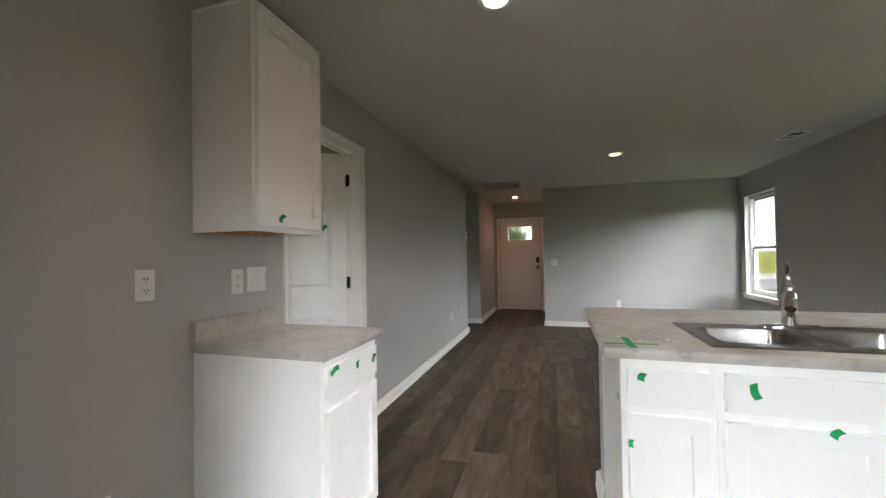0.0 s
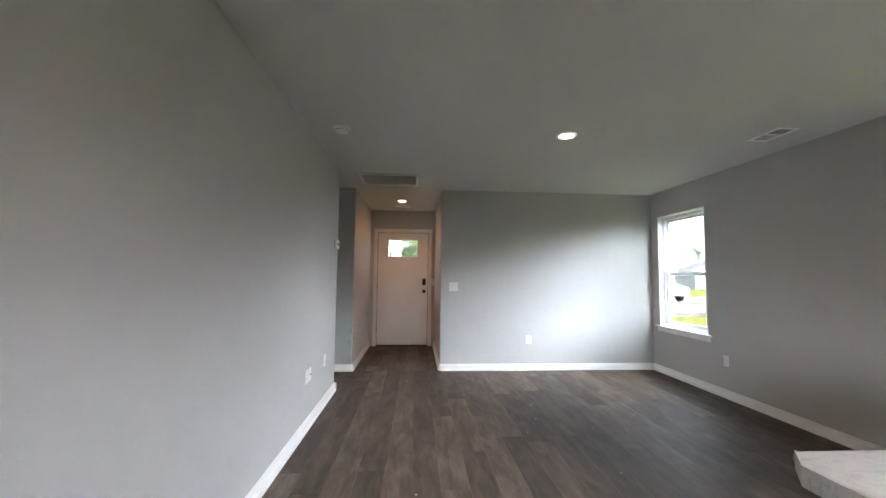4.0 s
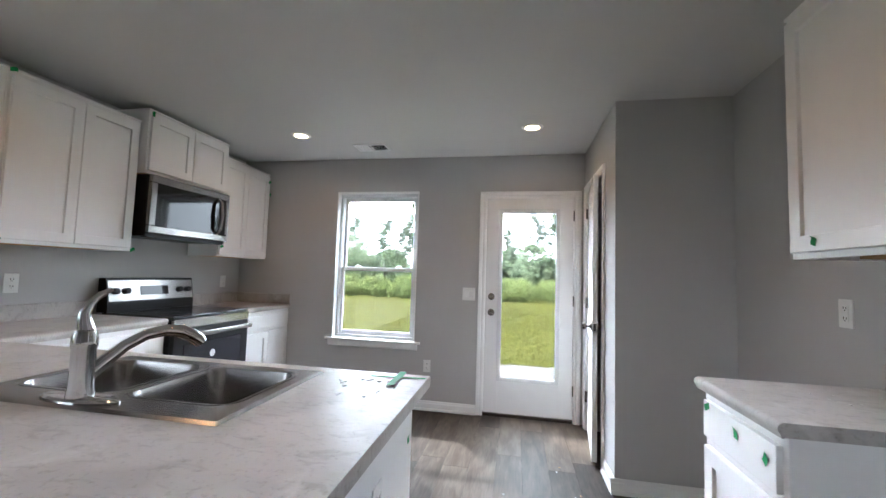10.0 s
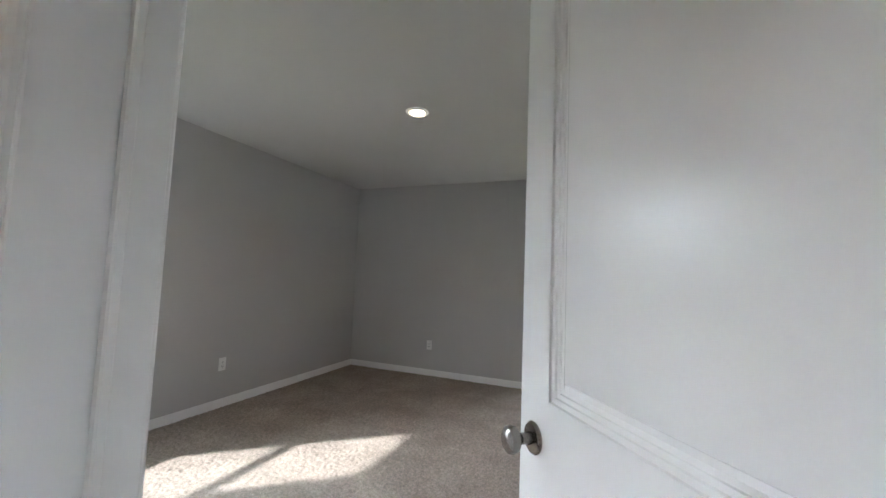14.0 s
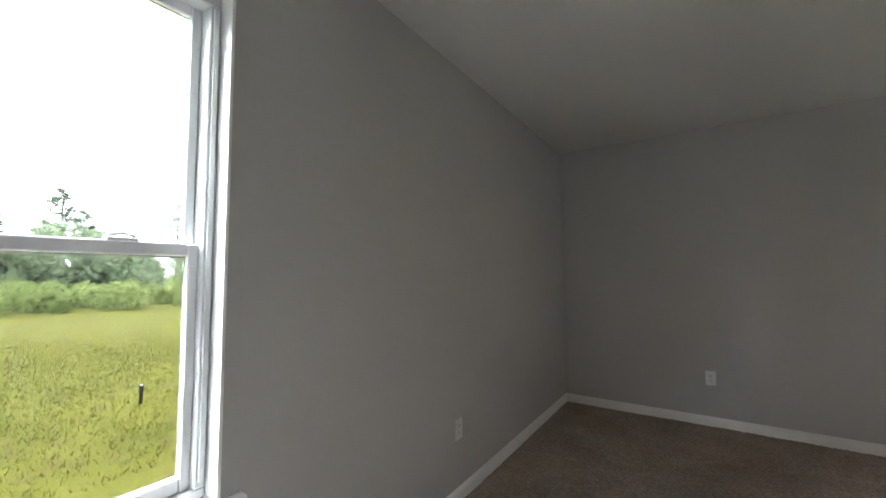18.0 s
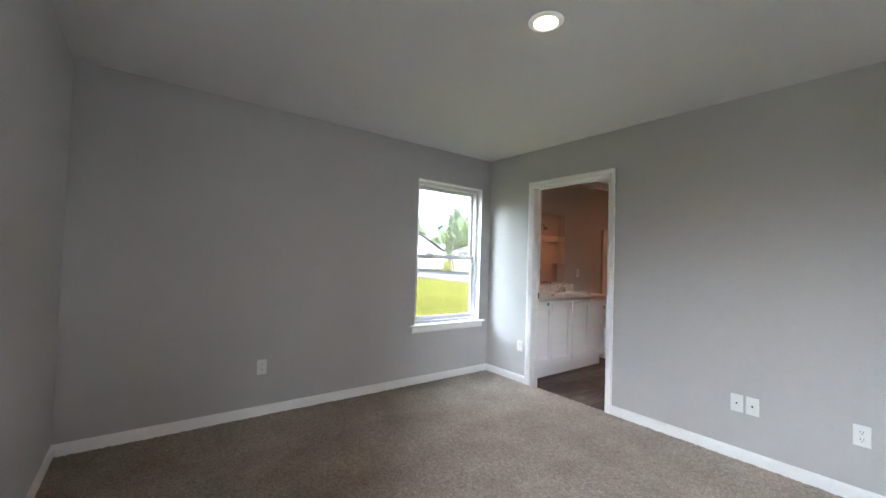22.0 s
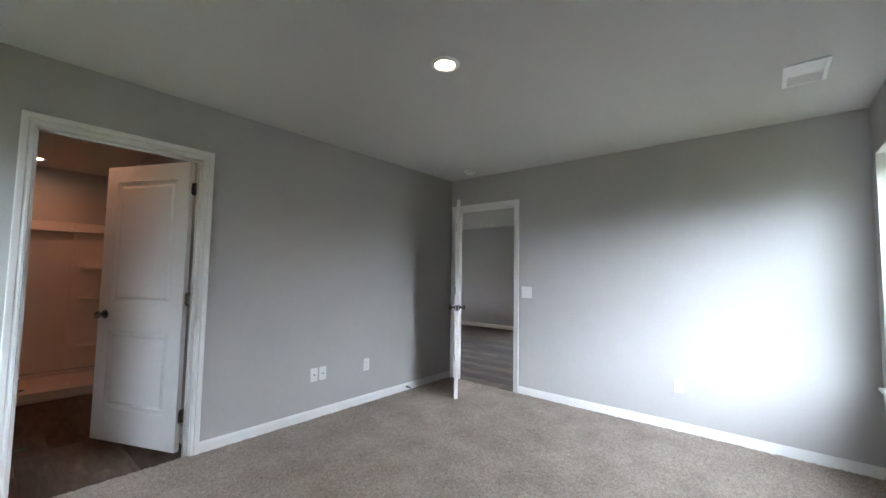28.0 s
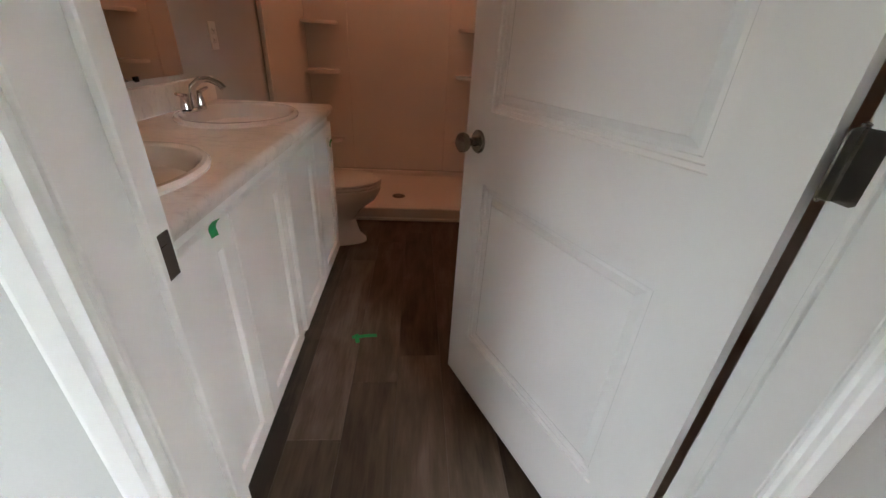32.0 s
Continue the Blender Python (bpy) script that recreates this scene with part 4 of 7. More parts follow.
# ---------------------------------------------------------------- sink and faucet
def bowl(b, x0, x1, y0, y1, top, depth, r=0.05):
    """A rounded basin, open at the top."""
    def ring(inset, z, rr):
        pts = []
        for cx, cy, a in ((x1 - inset - rr, y1 - inset - rr, 0), (x0 + inset + rr, y1 - inset - rr, 90), (x0 + inset + rr, y0 + inset + rr, 180), (x1 - inset - rr, y0 + inset + rr, 270)):
            pts += [b.verts.new((cx + rr * math.cos(radians(a + q)), cy + rr * math.sin(radians(a + q)), z)) for q in (0, 22, 45, 68, 90)]
        return pts
    rings = [ring(-0.012, top + 0.002, r + 0.012), ring(0, top, r), ring(0.004, top - 0.012, r), ring(0.012, top - depth * 0.6, r), ring(0.022, top - depth * 0.88, r - 0.005),
             ring(0.05, top - depth, r - 0.015)]
    for p, q in zip(rings, rings[1:]):
        for k in range(20):
            b.faces.new((p[k], p[(k + 1) % 20], q[(k + 1) % 20], q[k]))
    b.faces.new(rings[-1])


def sink():
    s = empty("kitchen_sink", pose(0, 0, 0.914), "stainless steel drop-in double-bowl kitchen sink in the peninsula counter", "sink")
    b = bmesh.new()
    x0, x1, y0, y1 = 1.972, 2.79, 3.20, 3.705
    holes = ((2.035, 2.355, 3.265, 3.595), (2.405, 2.735, 3.265, 3.595))
    xs, ys = [x0 + 0.012, 2.035, 2.355, 2.405, 2.735, x1 - 0.012], [y0 + 0.012, 3.265, 3.595, y1 - 0.012]
    for i in range(5):
        for k in range(3):
            if k == 1 and i in (1, 3):
                continue
            b.faces.new([b.verts.new((x, y, 0.0065)) for x, y in ((xs[i], ys[k]), (xs[i + 1], ys[k]), (xs[i + 1], ys[k + 1]), (xs[i], ys[k + 1]))])
    o = [b.verts.new((x, y, 0.0065)) for x, y in ((xs[0], ys[0]), (xs[-1], ys[0]), (xs[-1], ys[-1]), (xs[0], ys[-1]))]
    e = [b.verts.new((x, y, 0.001)) for x, y in ((x0, y0), (x1, y0), (x1, y1), (x0, y1))]
    for k in range(4):
        b.faces.new((e[k], e[(k + 1) % 4], o[(k + 1) % 4], o[k]))
    part("rim", b, STEEL, s)
    for h in holes:
        b = bmesh.new()
        bowl(b, *h, 0.0055, 0.19)
        p = part("basin", b, STEEL, s, smooth=True)
        cx, cy = (h[0] + h[1]) / 2, (h[2] + h[3]) / 2
        part("drain", lathe(bmesh.new(), [(0, 0.001), (0.03, 0.001), (0.036, 0.005), (0.044, 0.004), (0.044, 0)], 20, pose(cx, cy, -0.184)), CHROME, p, smooth=True)


sink()


def faucet():
    f = empty("kitchen_faucet", pose(2.42, 3.655, 0.921), "chrome single-lever pull-out kitchen faucet behind the sink", "faucet")
    b = bmesh.new()
    lathe(b, [(0, 0), (0.034, 0), (0.034, 0.004), (0.03, 0.009), (0, 0.011)], 28, pose(0, 0, 0), 3.6, 1.0)
    part("deck_plate", b, CHROME, f, smooth=True)
    b = lathe(bmesh.new(), [(0, 0.008), (0.030, 0.008), (0.029, 0.02), (0.0265, 0.04), (0.026, 0.13), (0.028, 0.135), (0.028, 0.158), (0.024, 0.176), (0.012, 0.186), (0, 0.188)], 24)
    part("body", b, CHROME, f, smooth=True)
    pts = [Vector((0, -0.01, 0.055)), Vector((-0.012, -0.04, 0.085)), Vector((-0.030, -0.083, 0.125)), Vector((-0.050, -0.126, 0.15)), Vector((-0.071, -0.168, 0.158)), Vector((-0.090, -0.205, 0.152)), Vector((-0.104, -0.232, 0.136))]
    b = tube(bmesh.new(), pts, [0.019, 0.018, 0.0165, 0.016, 0.0175, 0.020, 0.019], 16)
    sp = part("spout", b, CHROME, f, smooth=True)
    part("spray_head", tube(bmesh.new(), [(-0.102, -0.228, 0.140), (-0.113, -0.249, 0.120), (-0.118, -0.258, 0.110)], [0.0205, 0.021, 0.018], 16), CHROME, sp, smooth=True)
    b = tube(bmesh.new(), [(0, 0, 0.178), (0.001, 0.004, 0.20), (0, 0.006, 0.222), (-0.004, -0.002, 0.246), (-0.011, -0.020, 0.268), (-0.020, -0.044, 0.282)], [0.020, 0.0165, 0.0125, 0.0105, 0.009, 0.006], 14)
    part("lever", b, CHROME, f, smooth=True)


faucet()


# ---------------------------------------------------------------- range and microwave
def stove():
    # local x along the wall from its left side seen from the room, y 0 the wall, negative y towards the room
    s = empty("range", pose(XR - 0.012, 2.212, 0, 0, 0, -90), "stainless and black electric range with a glass cooktop", "range")
    w = 0.757
    part("body", box(0.002, w - 0.002, -0.63, -0.01, 0.02, 0.905, 0.004), BLACK, s)
    b = box(0, w, -0.655, -0.06, 0.905, 0.924, 0.006, 2)
    top = part("cooktop", b, BLACKGLASS, s, "black glass cooktop")
    for x, y, r in ((0.2, -0.47, 0.11), (0.56, -0.47, 0.085), (0.2, -0.2, 0.085), (0.56, -0.2, 0.11)):
        part("burner_ring", lathe(bmesh.new(), [(r - 0.003, 0), (r - 0.003, 0.0006), (r, 0.0006), (r, 0)], 32, pose(x, y, 0.9242)), material_ring, top)
    b = bmesh.new()
    prism(b, [(-0.005, 0.925), (-0.095, 0.925), (-0.095, 0.985), (-0.065, 1.165), (-0.058, 1.17), (-0.005, 1.17)], "x", 0.004, w - 0.004)
    bg = part("backguard", b, BLACK, s)
    tilt = math.degrees(math.atan2(0.03, 0.18))
    b = box(0.012, w - 0.012, -0.003, 0.0, 0.015, 0.172, 0.002)
    p = part("steel_panel", b, STEEL, bg)
    p.matrix_local = pose(0, -0.0955, 0.985, -tilt, 0, 0)
    q = part("display", box(0.255, 0.50, -0.0065, -0.002, 0.055, 0.125, 0.003), BLACKGLASS, p)
    for x in (0.065, 0.145, 0.612, 0.692):
        part("knob", lathe(bmesh.new(), [(0, 0), (0.024, 0), (0.023, 0.018), (0.019, 0.024), (0, 0.025)], 18, pose(x, -0.003, 0.09, 90)), BLACK, p, smooth=True)
    b = box(0.004, w - 0.004, -0.662, -0.632, 0.27, 0.835, 0.004)
    d = part("oven_door", b, BLACK, s)
    part("oven_window", box(0.09, w - 0.09, -0.666, -0.661, 0.36, 0.72, 0.004), BLACKGLASS, d)
    part("door_band", box(0.004, w - 0.004, -0.664, -0.633, 0.838, 0.902, 0.004), STEEL, d)
    b = tube(bmesh.new(), [(0.05, -0.71, 0.79), (w - 0.05, -0.71, 0.79)], 0.013, 14)
    for x in (0.075, w - 0.075):
        bx(b, x - 0.014, x + 0.014, -0.71, -0.66, 0.78, 0.80, 0.003)
    bx(b, 0.03, w - 0.03, -0.724, -0.70, 0.772, 0.808, 0.008, 2)
    part("oven_handle", b, STEEL, d, smooth=True)
    part("sticker", lathe(bmesh.new(), [(0, 0.0006), (0.027, 0.0006), (0.027, 0)], 24, pose(0.36, -0.6665, 0.62, 90)), PLASTIC, d, "round white sticker")
    b = box(0.004, w - 0.004, -0.66, -0.632, 0.06, 0.258, 0.004)
    part("storage_drawer", b, STEEL, s)
    for x in (0.04, w - 0.04):
        for y in (-0.58, -0.06):
            part("foot", lathe(bmesh.new(), [(0, FLZ), (0.018, FLZ), (0.018, 0.02), (0, 0.02)], 12, pose(x, y, 0.0)), BLACK, s)


material_ring = material("burner_print", (0.12, 0.12, 0.12), 0.2, grain=(80, 0.1))
stove()


def microwave():
    s = empty("microwave", pose(XR - 0.002, 2.222, 1.478, 0, 0, -90), "stainless over-the-range microwave with a black glass door", "microwave")
    w, h, d = 0.757, 0.438, 0.385
    part("body", box(0, w, -d, 0, 0, h, 0.003), BLACK, s)
    b = bmesh.new()
    dw = 0.60
    for x0, x1, z0, z1 in ((0, w, h - 0.055, h), (0, w, 0.022, 0.075), (0, 0.05, 0.075, h - 0.055), (w - 0.032, w, 0.075, h - 0.055)):
        bx(b, x0, x1, -d - 0.03, -d - 0.001, z0, z1, 0.004)
    part("steel_front", b, STEEL, s)
    part("door_glass", box(0.05, dw - 0.002, -d - 0.024, -d - 0.001, 0.075, h - 0.055), BLACKGLASS, s)
    part("control_panel", box(dw, w - 0.032, -d - 0.025, -d - 0.001, 0.075, h - 0.055), BLACKGLASS, s)
    b = tube(bmesh.new(), [(dw + 0.035, -d - 0.03, 0.085), (dw + 0.03, -d - 0.062, 0.12), (dw + 0.03, -d - 0.07, 0.23), (dw + 0.03, -d - 0.062, 0.345), (dw + 0.035, -d - 0.03, 0.375)], [0.012, 0.014, 0.0155, 0.014, 0.012], 12)
    part("handle", b, STEEL, s, smooth=True)
    part("vent_grille", box(0.02, w - 0.02, -d, -d + 0.05, -0.008, 0.0), BLACK, s)
    part("badge", box(0.36, 0.43, -d - 0.0315, -d - 0.03, h - 0.034, h - 0.024), NICKEL, s)


microwave()


# ---------------------------------------------------------------- green tape left on the cabinets
def tape(m, w, l, curl=0.3, label="torn strip of green painter's tape"):
    """A strip of tape in the local x-z plane with one end lifted off towards -y."""
    b = bmesh.new()
    n = 6
    rows = []
    for i in range(n + 1):
        f = i / n
        off = -0.0012 - curl * w * max(0.0, f - 0.55) ** 2 * 4
        skew = 0.12 * w * math.sin(5 * f + w * 900)
        rows.append([b.verts.new((sx * w / 2 + skew, off - dy, (f - 0.5) * l)) for sx, dy in ((-1, 0), (1, 0), (1, 0.0006), (-1, 0.0006))])
    for r, s in zip(rows, rows[1:]):
        for k in range(4):
            b.faces.new((r[k], r[(k + 1) % 4], s[(k + 1) % 4], s[k]))
    b.faces.new(rows[0])
    b.faces.new(rows[-1][::-1])
    ob = part("tape", b, TAPE)
    ob.matrix_world = m
    return tagged(ob, label, "tape", "green tape marks")


for x, z, turn, w, l in ((1.73, 0.815, 12, 0.024, 0.03), (2.07, 0.79, -20, 0.024, 0.055), (2.285, 0.675, 35, 0.024, 0.034), (1.69, 0.575, 5, 0.016, 0.03)):
    tape(pose(x, 3.1275, z, 0, turn, 0), w, l)
tape(pose(1.661, 3.20, 0.72, 0, 0, -90), 0.022, 0.03)
for y, z, turn, l in ((2.905, 0.825, 75, 0.05), (3.085, 0.80, 10, 0.032), (3.235, 0.79, 40, 0.036)):
    tape(pose(0.6225, y, z, 0, turn, 90), 0.022, l)
for y, z, x, turn in ((2.985, 1.425, 0.326, 20), (3.295, 1.405, 0.326, 40)):
    tape(pose(x, y, z, 0, turn, 90), 0.024, 0.032, 0.6)
for y, z, turn in ((3.69, 1.375, 10), (2.97, 1.385, 60), (2.97, 2.28, 80), (2.25, 1.375, 75)):
    tape(pose(3.934, y, z, 0, turn, -90), 0.022, 0.03)
for y, z, turn in ((2.22, 2.35, 10), (0.79, 2.2, 70), (0.77, 2.07, 20), (1.42, 1.46, 80)):
    tape(pose(3.877 if z > 2.3 else 3.934, y, z, 0, turn, -90), 0.022, 0.034)
tape(pose(1.703, 3.207, 0.9165, -90, 0, 4), 0.025, 0.175, 0.05, "strip of green tape crossed on the counter")
tape(pose(1.706, 3.190, 0.9150, -90, 0, 94), 0.014, 0.19, 0.0, "strip of green tape crossed on the counter")
tape(pose(XR - 0.0225, 2.93, 0.985, 0, 10, -90), 0.025, 0.075, 0.5, "strip of green tape hanging off the backsplash")
tape(pose(3.09, 3.9065, 0.31, 0, 4, 180), 0.032, 0.22, 0.2, "long strip of green tape on the bar wall")
tape(pose(3.09, 3.908, 0.40, 0, 24, 180), 0.05, 0.05, 0.3, "torn scrap of green tape on the bar wall")
tape(pose(3.02, 5.0, FLZ + 0.001, -90, 0, 70), 0.025, 0.06, 0.5, "scrap of green tape lying on the plank floor")

# ---------------------------------------------------------------- lamps, vents, plates
def can_light(x, y, energy, label="round recessed ceiling light, switched on", color=(1.0, 0.46, 0.18)):
    c = empty("ceiling_light", pose(x, y, H), label, "ceiling light", "recessed ceiling lights")
    part("trim_ring", lathe(bmesh.new(), [(0.0525, -0.004), (0.058, -0.010), (0.078, -0.006), (0.084, 0.0)], 40), TRIM, c, smooth=True)
    part("lens", lathe(bmesh.new(), [(0, -0.0065), (0.042, -0.0062), (0.053, -0.0045)], 32), LAMP, c, "glowing warm lens", smooth=True)
    l = new("ceiling_lamp", bpy.data.lights.new("ceiling_lamp", "AREA"))
    l.data.shape, l.data.size, l.data.energy, l.data.color = "DISK", 0.11, energy, color
    l.data.spread = radians(150)
    l.matrix_world = pose(x, y, H - 0.012)
    return c


for x, y in ((2.146, 6.616), (3.151, 3.259), (1.205, 1.47), (3.17, 1.48), (1.20, 3.37), (-2.304, 2.661)):
    can_light(x, y, CAN)
can_light(0.65, 9.69, CAN * 2.4, "round recessed ceiling light over the entrance, switched on", (1.0, 0.40, 0.15))
can_light(-3.585, 7.33, CAN * 1.85, "round recessed ceiling light over the shower, switched on", (1.0, 0.29, 0.13))
can_light(-3.55, 5.05, CAN * 0.65, "round recessed ceiling light over the vanity, switched on", (1.0, 0.29, 0.13))


def supply_vent(x0, x1, y0, y1, long_x, open_half, tilt=46):
    """A stamped ceiling register: frame, two banks of curved vanes, one of them open."""
    v = empty("ceiling_vent", pose((x0 + x1) / 2, (y0 + y1) / 2, H), "white metal ceiling air register with two banks of vanes", "ceiling vent", "ceiling air registers")
    w, d = (x1 - x0, y1 - y0) if long_x else (y1 - y0, x1 - x0)
    m = pose(0, 0, 0, 0, 0, 0 if long_x else 90)
    b = bmesh.new()
    e = 0.022
    for a0, a1, c0, c1 in ((-w / 2, w / 2, -d / 2, -d / 2 + e), (-w / 2, w / 2, d / 2 - e, d / 2), (-w / 2, -w / 2 + e, -d / 2 + e, d / 2 - e), (w / 2 - e, w / 2, -d / 2 + e, d / 2 - e), (-0.008, 0.008, -d / 2 + e, d / 2 - e)):
        bx(b, a0, a1, c0, c1, -0.008, 0.0, 0.002)
    part("frame", b, TRIM, v).matrix_local = m
    # black sheet under the uncut ceiling gives the dark of the opening
    part("duct_shade", box(-w / 2 + e, w / 2 - e, -d / 2 + e, d / 2 - e, -0.0008, -0.0002), DARKHOLE, v).matrix_local = m
    for side in (-1, 1):
        n = 9 if tilt > 40 else 5
        for i in range(n):
            cx = side * (0.014 + (w / 2 - e - 0.018) * (i + 0.5) / n)
            q = bmesh.new()
            lean = tilt if side == open_half else -7
            join(q, box(-0.0075, 0.0075, -d / 2 + e, d / 2 - e, -0.0006, 0.0006), pose(cx, 0, -0.006, 0, lean * side, 0))
            part("slat", q, TRIM, v).matrix_local = m


supply_vent(3.72, 3.90, 6.28, 6.58, False, -1, 14)
supply_vent(2.50, 2.81, 1.02, 1.21, True, -1)
supply_vent(-1.135, -0.83, 1.02, 1.215, True, 1)
supply_vent(0.52, 0.78, 10.12, 10.28, True, 1)


def return_grille():
    g = empty("return_air_grille", pose(0.553, 8.295, H), "large white metal return-air grille in the ceiling", "ceiling vent")
    w, d, e = 0.71, 0.55, 0.032
    b = bmesh.new()
    for a0, a1, c0, c1 in ((-w / 2, w / 2, -d / 2, -d / 2 + e), (-w / 2, w / 2, d / 2 - e, d / 2), (-w / 2, -w / 2 + e, -d / 2 + e, d / 2 - e), (w / 2 - e, w / 2, -d / 2 + e, d / 2 - e)):
        bx(b, a0, a1, c0, c1, -0.018, 0, 0.003)
    part("frame", b, TRIM, g)
    # a thin black sheet stands for the shade behind the blades
    part("duct_shade", box(-w / 2 + e, w / 2 - e, -d / 2 + e, d / 2 - e, -0.0008, -0.0002), DARKHOLE, g)
    n = 42
    for i in range(n):
        q = bmesh.new()
        join(q, box(-0.0008, 0.0008, -d / 2 + e, d / 2 - e, -0.0075, 0.0075), pose(-w / 2 + e + (w - 2 * e) * (i + 0.5) / n, 0, -0.0085, 0, 12, 0))
        part("slat", q, TRIM, g)
    for k in range(1, 5):
        c = -d / 2 + e + (d - 2 * e) * k / 5
        part("mullion", box(-w / 2 + e, w / 2 - e, c - 0.0045, c + 0.0045, -0.0175, -0.0145), TRIM, g)


return_grille()


def smoke_detector(x, y):
    s = empty("smoke_detector", pose(x, y, H), "round white smoke detector on the ceiling", "smoke detector", "smoke detectors")
    part("base", lathe(bmesh.new(), [(0, 0), (0.07, 0), (0.07, -0.008), (0, -0.008)], 36), PLASTIC, s, smooth=True)
    part("housing", lathe(bmesh.new(), [(0.064, -0.008), (0.066, -0.018), (0.058, -0.024), (0.058, -0.028), (0.050, -0.036), (0.042, -0.040), (0.022, -0.042), (0, -0.042)], 36), PLASTIC, s, smooth=True)
    b = bmesh.new()
    for k in range(24):
        a = 2 * math.pi * k / 24
        join(b, box(0.0575, 0.0590, -0.004, 0.004, -0.0275, -0.0245), pose(0, 0, 0, 0, 0, math.degrees(a)))
    part("sensor_slots", b, DARKHOLE, s)
    part("test_button", lathe(bmesh.new(), [(0, -0.044), (0.010, -0.044), (0.012, -0.041)], 16, pose(0.025, 0, 0)), PLASTIC, s, smooth=True)


smoke_detector(0.28, 6.62)
smoke_detector(-0.405, 3.865)


def wall_plate(m, kind, label, group="wall plates"):
    """A cover plate in the local x-z plane, facing -y, with its devices as parts. kind: outlet, gfci, switch, switch2, jack, blank."""
    p = empty({"outlet": "electrical_outlet", "gfci": "electrical_outlet", "jack": "cable_outlet", "blank": "blank_plate"}.get(kind, "light_switch"), m, label,
              {"outlet": "outlet", "gfci": "outlet", "jack": "outlet", "blank": "wall plate"}.get(kind, "light switch"), group)
    w, h = (0.122 if kind == "switch2" else 0.07), (0.122 if kind == "switch2" else 0.115)
    b = bmesh.new()
    deep = 0.0085 if kind == "switch2" else 0.0055
    bx(b, -w / 2, w / 2, -deep, 0.0, -h / 2, h / 2, 0.004 if kind == "switch2" else 0.0025, 2)
    part("plate", b, PLASTIC, p)
    if kind == "outlet":
        for z in (-0.0195, 0.0195):
            r = part("receptacle", box(-0.0165, 0.0165, -0.0078, -0.005, z - 0.0145, z + 0.0145, 0.003), PLASTIC, p)
            q = box(-0.0075, -0.0052, -0.0081, -0.0077, z - 0.002, z + 0.008)
            bx(q, 0.0052, 0.0075, -0.0081, -0.0077, z - 0.002, z + 0.007)
            bx(q, -0.0022, 0.0022, -0.0081, -0.0077, z - 0.0105, z - 0.006)
            part("slots", q, DARKHOLE, r)
    elif kind == "gfci":
        r = part("receptacle", box(-0.0165, 0.0165, -0.0078, -0.005, -0.0335, 0.0335, 0.002), PLASTIC, p)
        q = bmesh.new()
        for z in (-0.021, 0.021):
            bx(q, -0.0085, -0.0050, -0.0081, -0.0077, z - 0.001, z + 0.008)
            bx(q, 0.0050, 0.0085, -0.0081, -0.0077, z - 0.001, z + 0.007)
            bx(q, -0.0022, 0.0022, -0.0081, -0.0077, z - 0.0095, z - 0.005)
        part("slots", q, DARKHOLE, r)
        part("test_buttons", box(-0.009, 0.009, -0.009, -0.0077, -0.0045, 0.0045, 0.001), PLASTIC, r)
    elif kind in ("switch", "switch2"):
        hw, hh, lean = (0.0205, 0.0305, 7.5) if kind == "switch2" else (0.0155, 0.0325, 5.5)
        if kind == "switch2":
            part("recess", box(-0.0422, 0.0422, -deep - 0.0006, -deep + 0.001, -0.0312, 0.0312), PLASTIC, p)
        for i, x in enumerate((-0.0212, 0.0212) if kind == "switch2" else (0.0,)):
            q = bmesh.new()
            join(q, box(-hw, hw, -0.0015, 0.003, -hh, hh, 0.001), pose(x, -deep - 0.0025 if kind == "switch2" else -deep - 0.001, 0, lean if i else -lean, 0, 0))
            part("rocker", q, PLASTIC, p)
    elif kind == "jack":
        part("jack", lathe(bmesh.new(), [(0, 0.012), (0.003, 0.012), (0.003, 0.004), (0.0055, 0.004), (0.0055, 0)], 12, pose(0, -0.0055, 0, 90)), NICKEL, p, smooth=True)
    q = bmesh.new()
    for z in ((0,) if kind == "outlet" else () if kind == "switch2" else (-0.048, 0.048)):
        lathe(q, [(0, 0.0012), (0.0025, 0.0012), (0.003, 0)], 8, pose(0, -0.0055, z, 90))
    if q.verts:
        part("screws", q, PLASTIC, p)
    else:
        q.free()
    return p


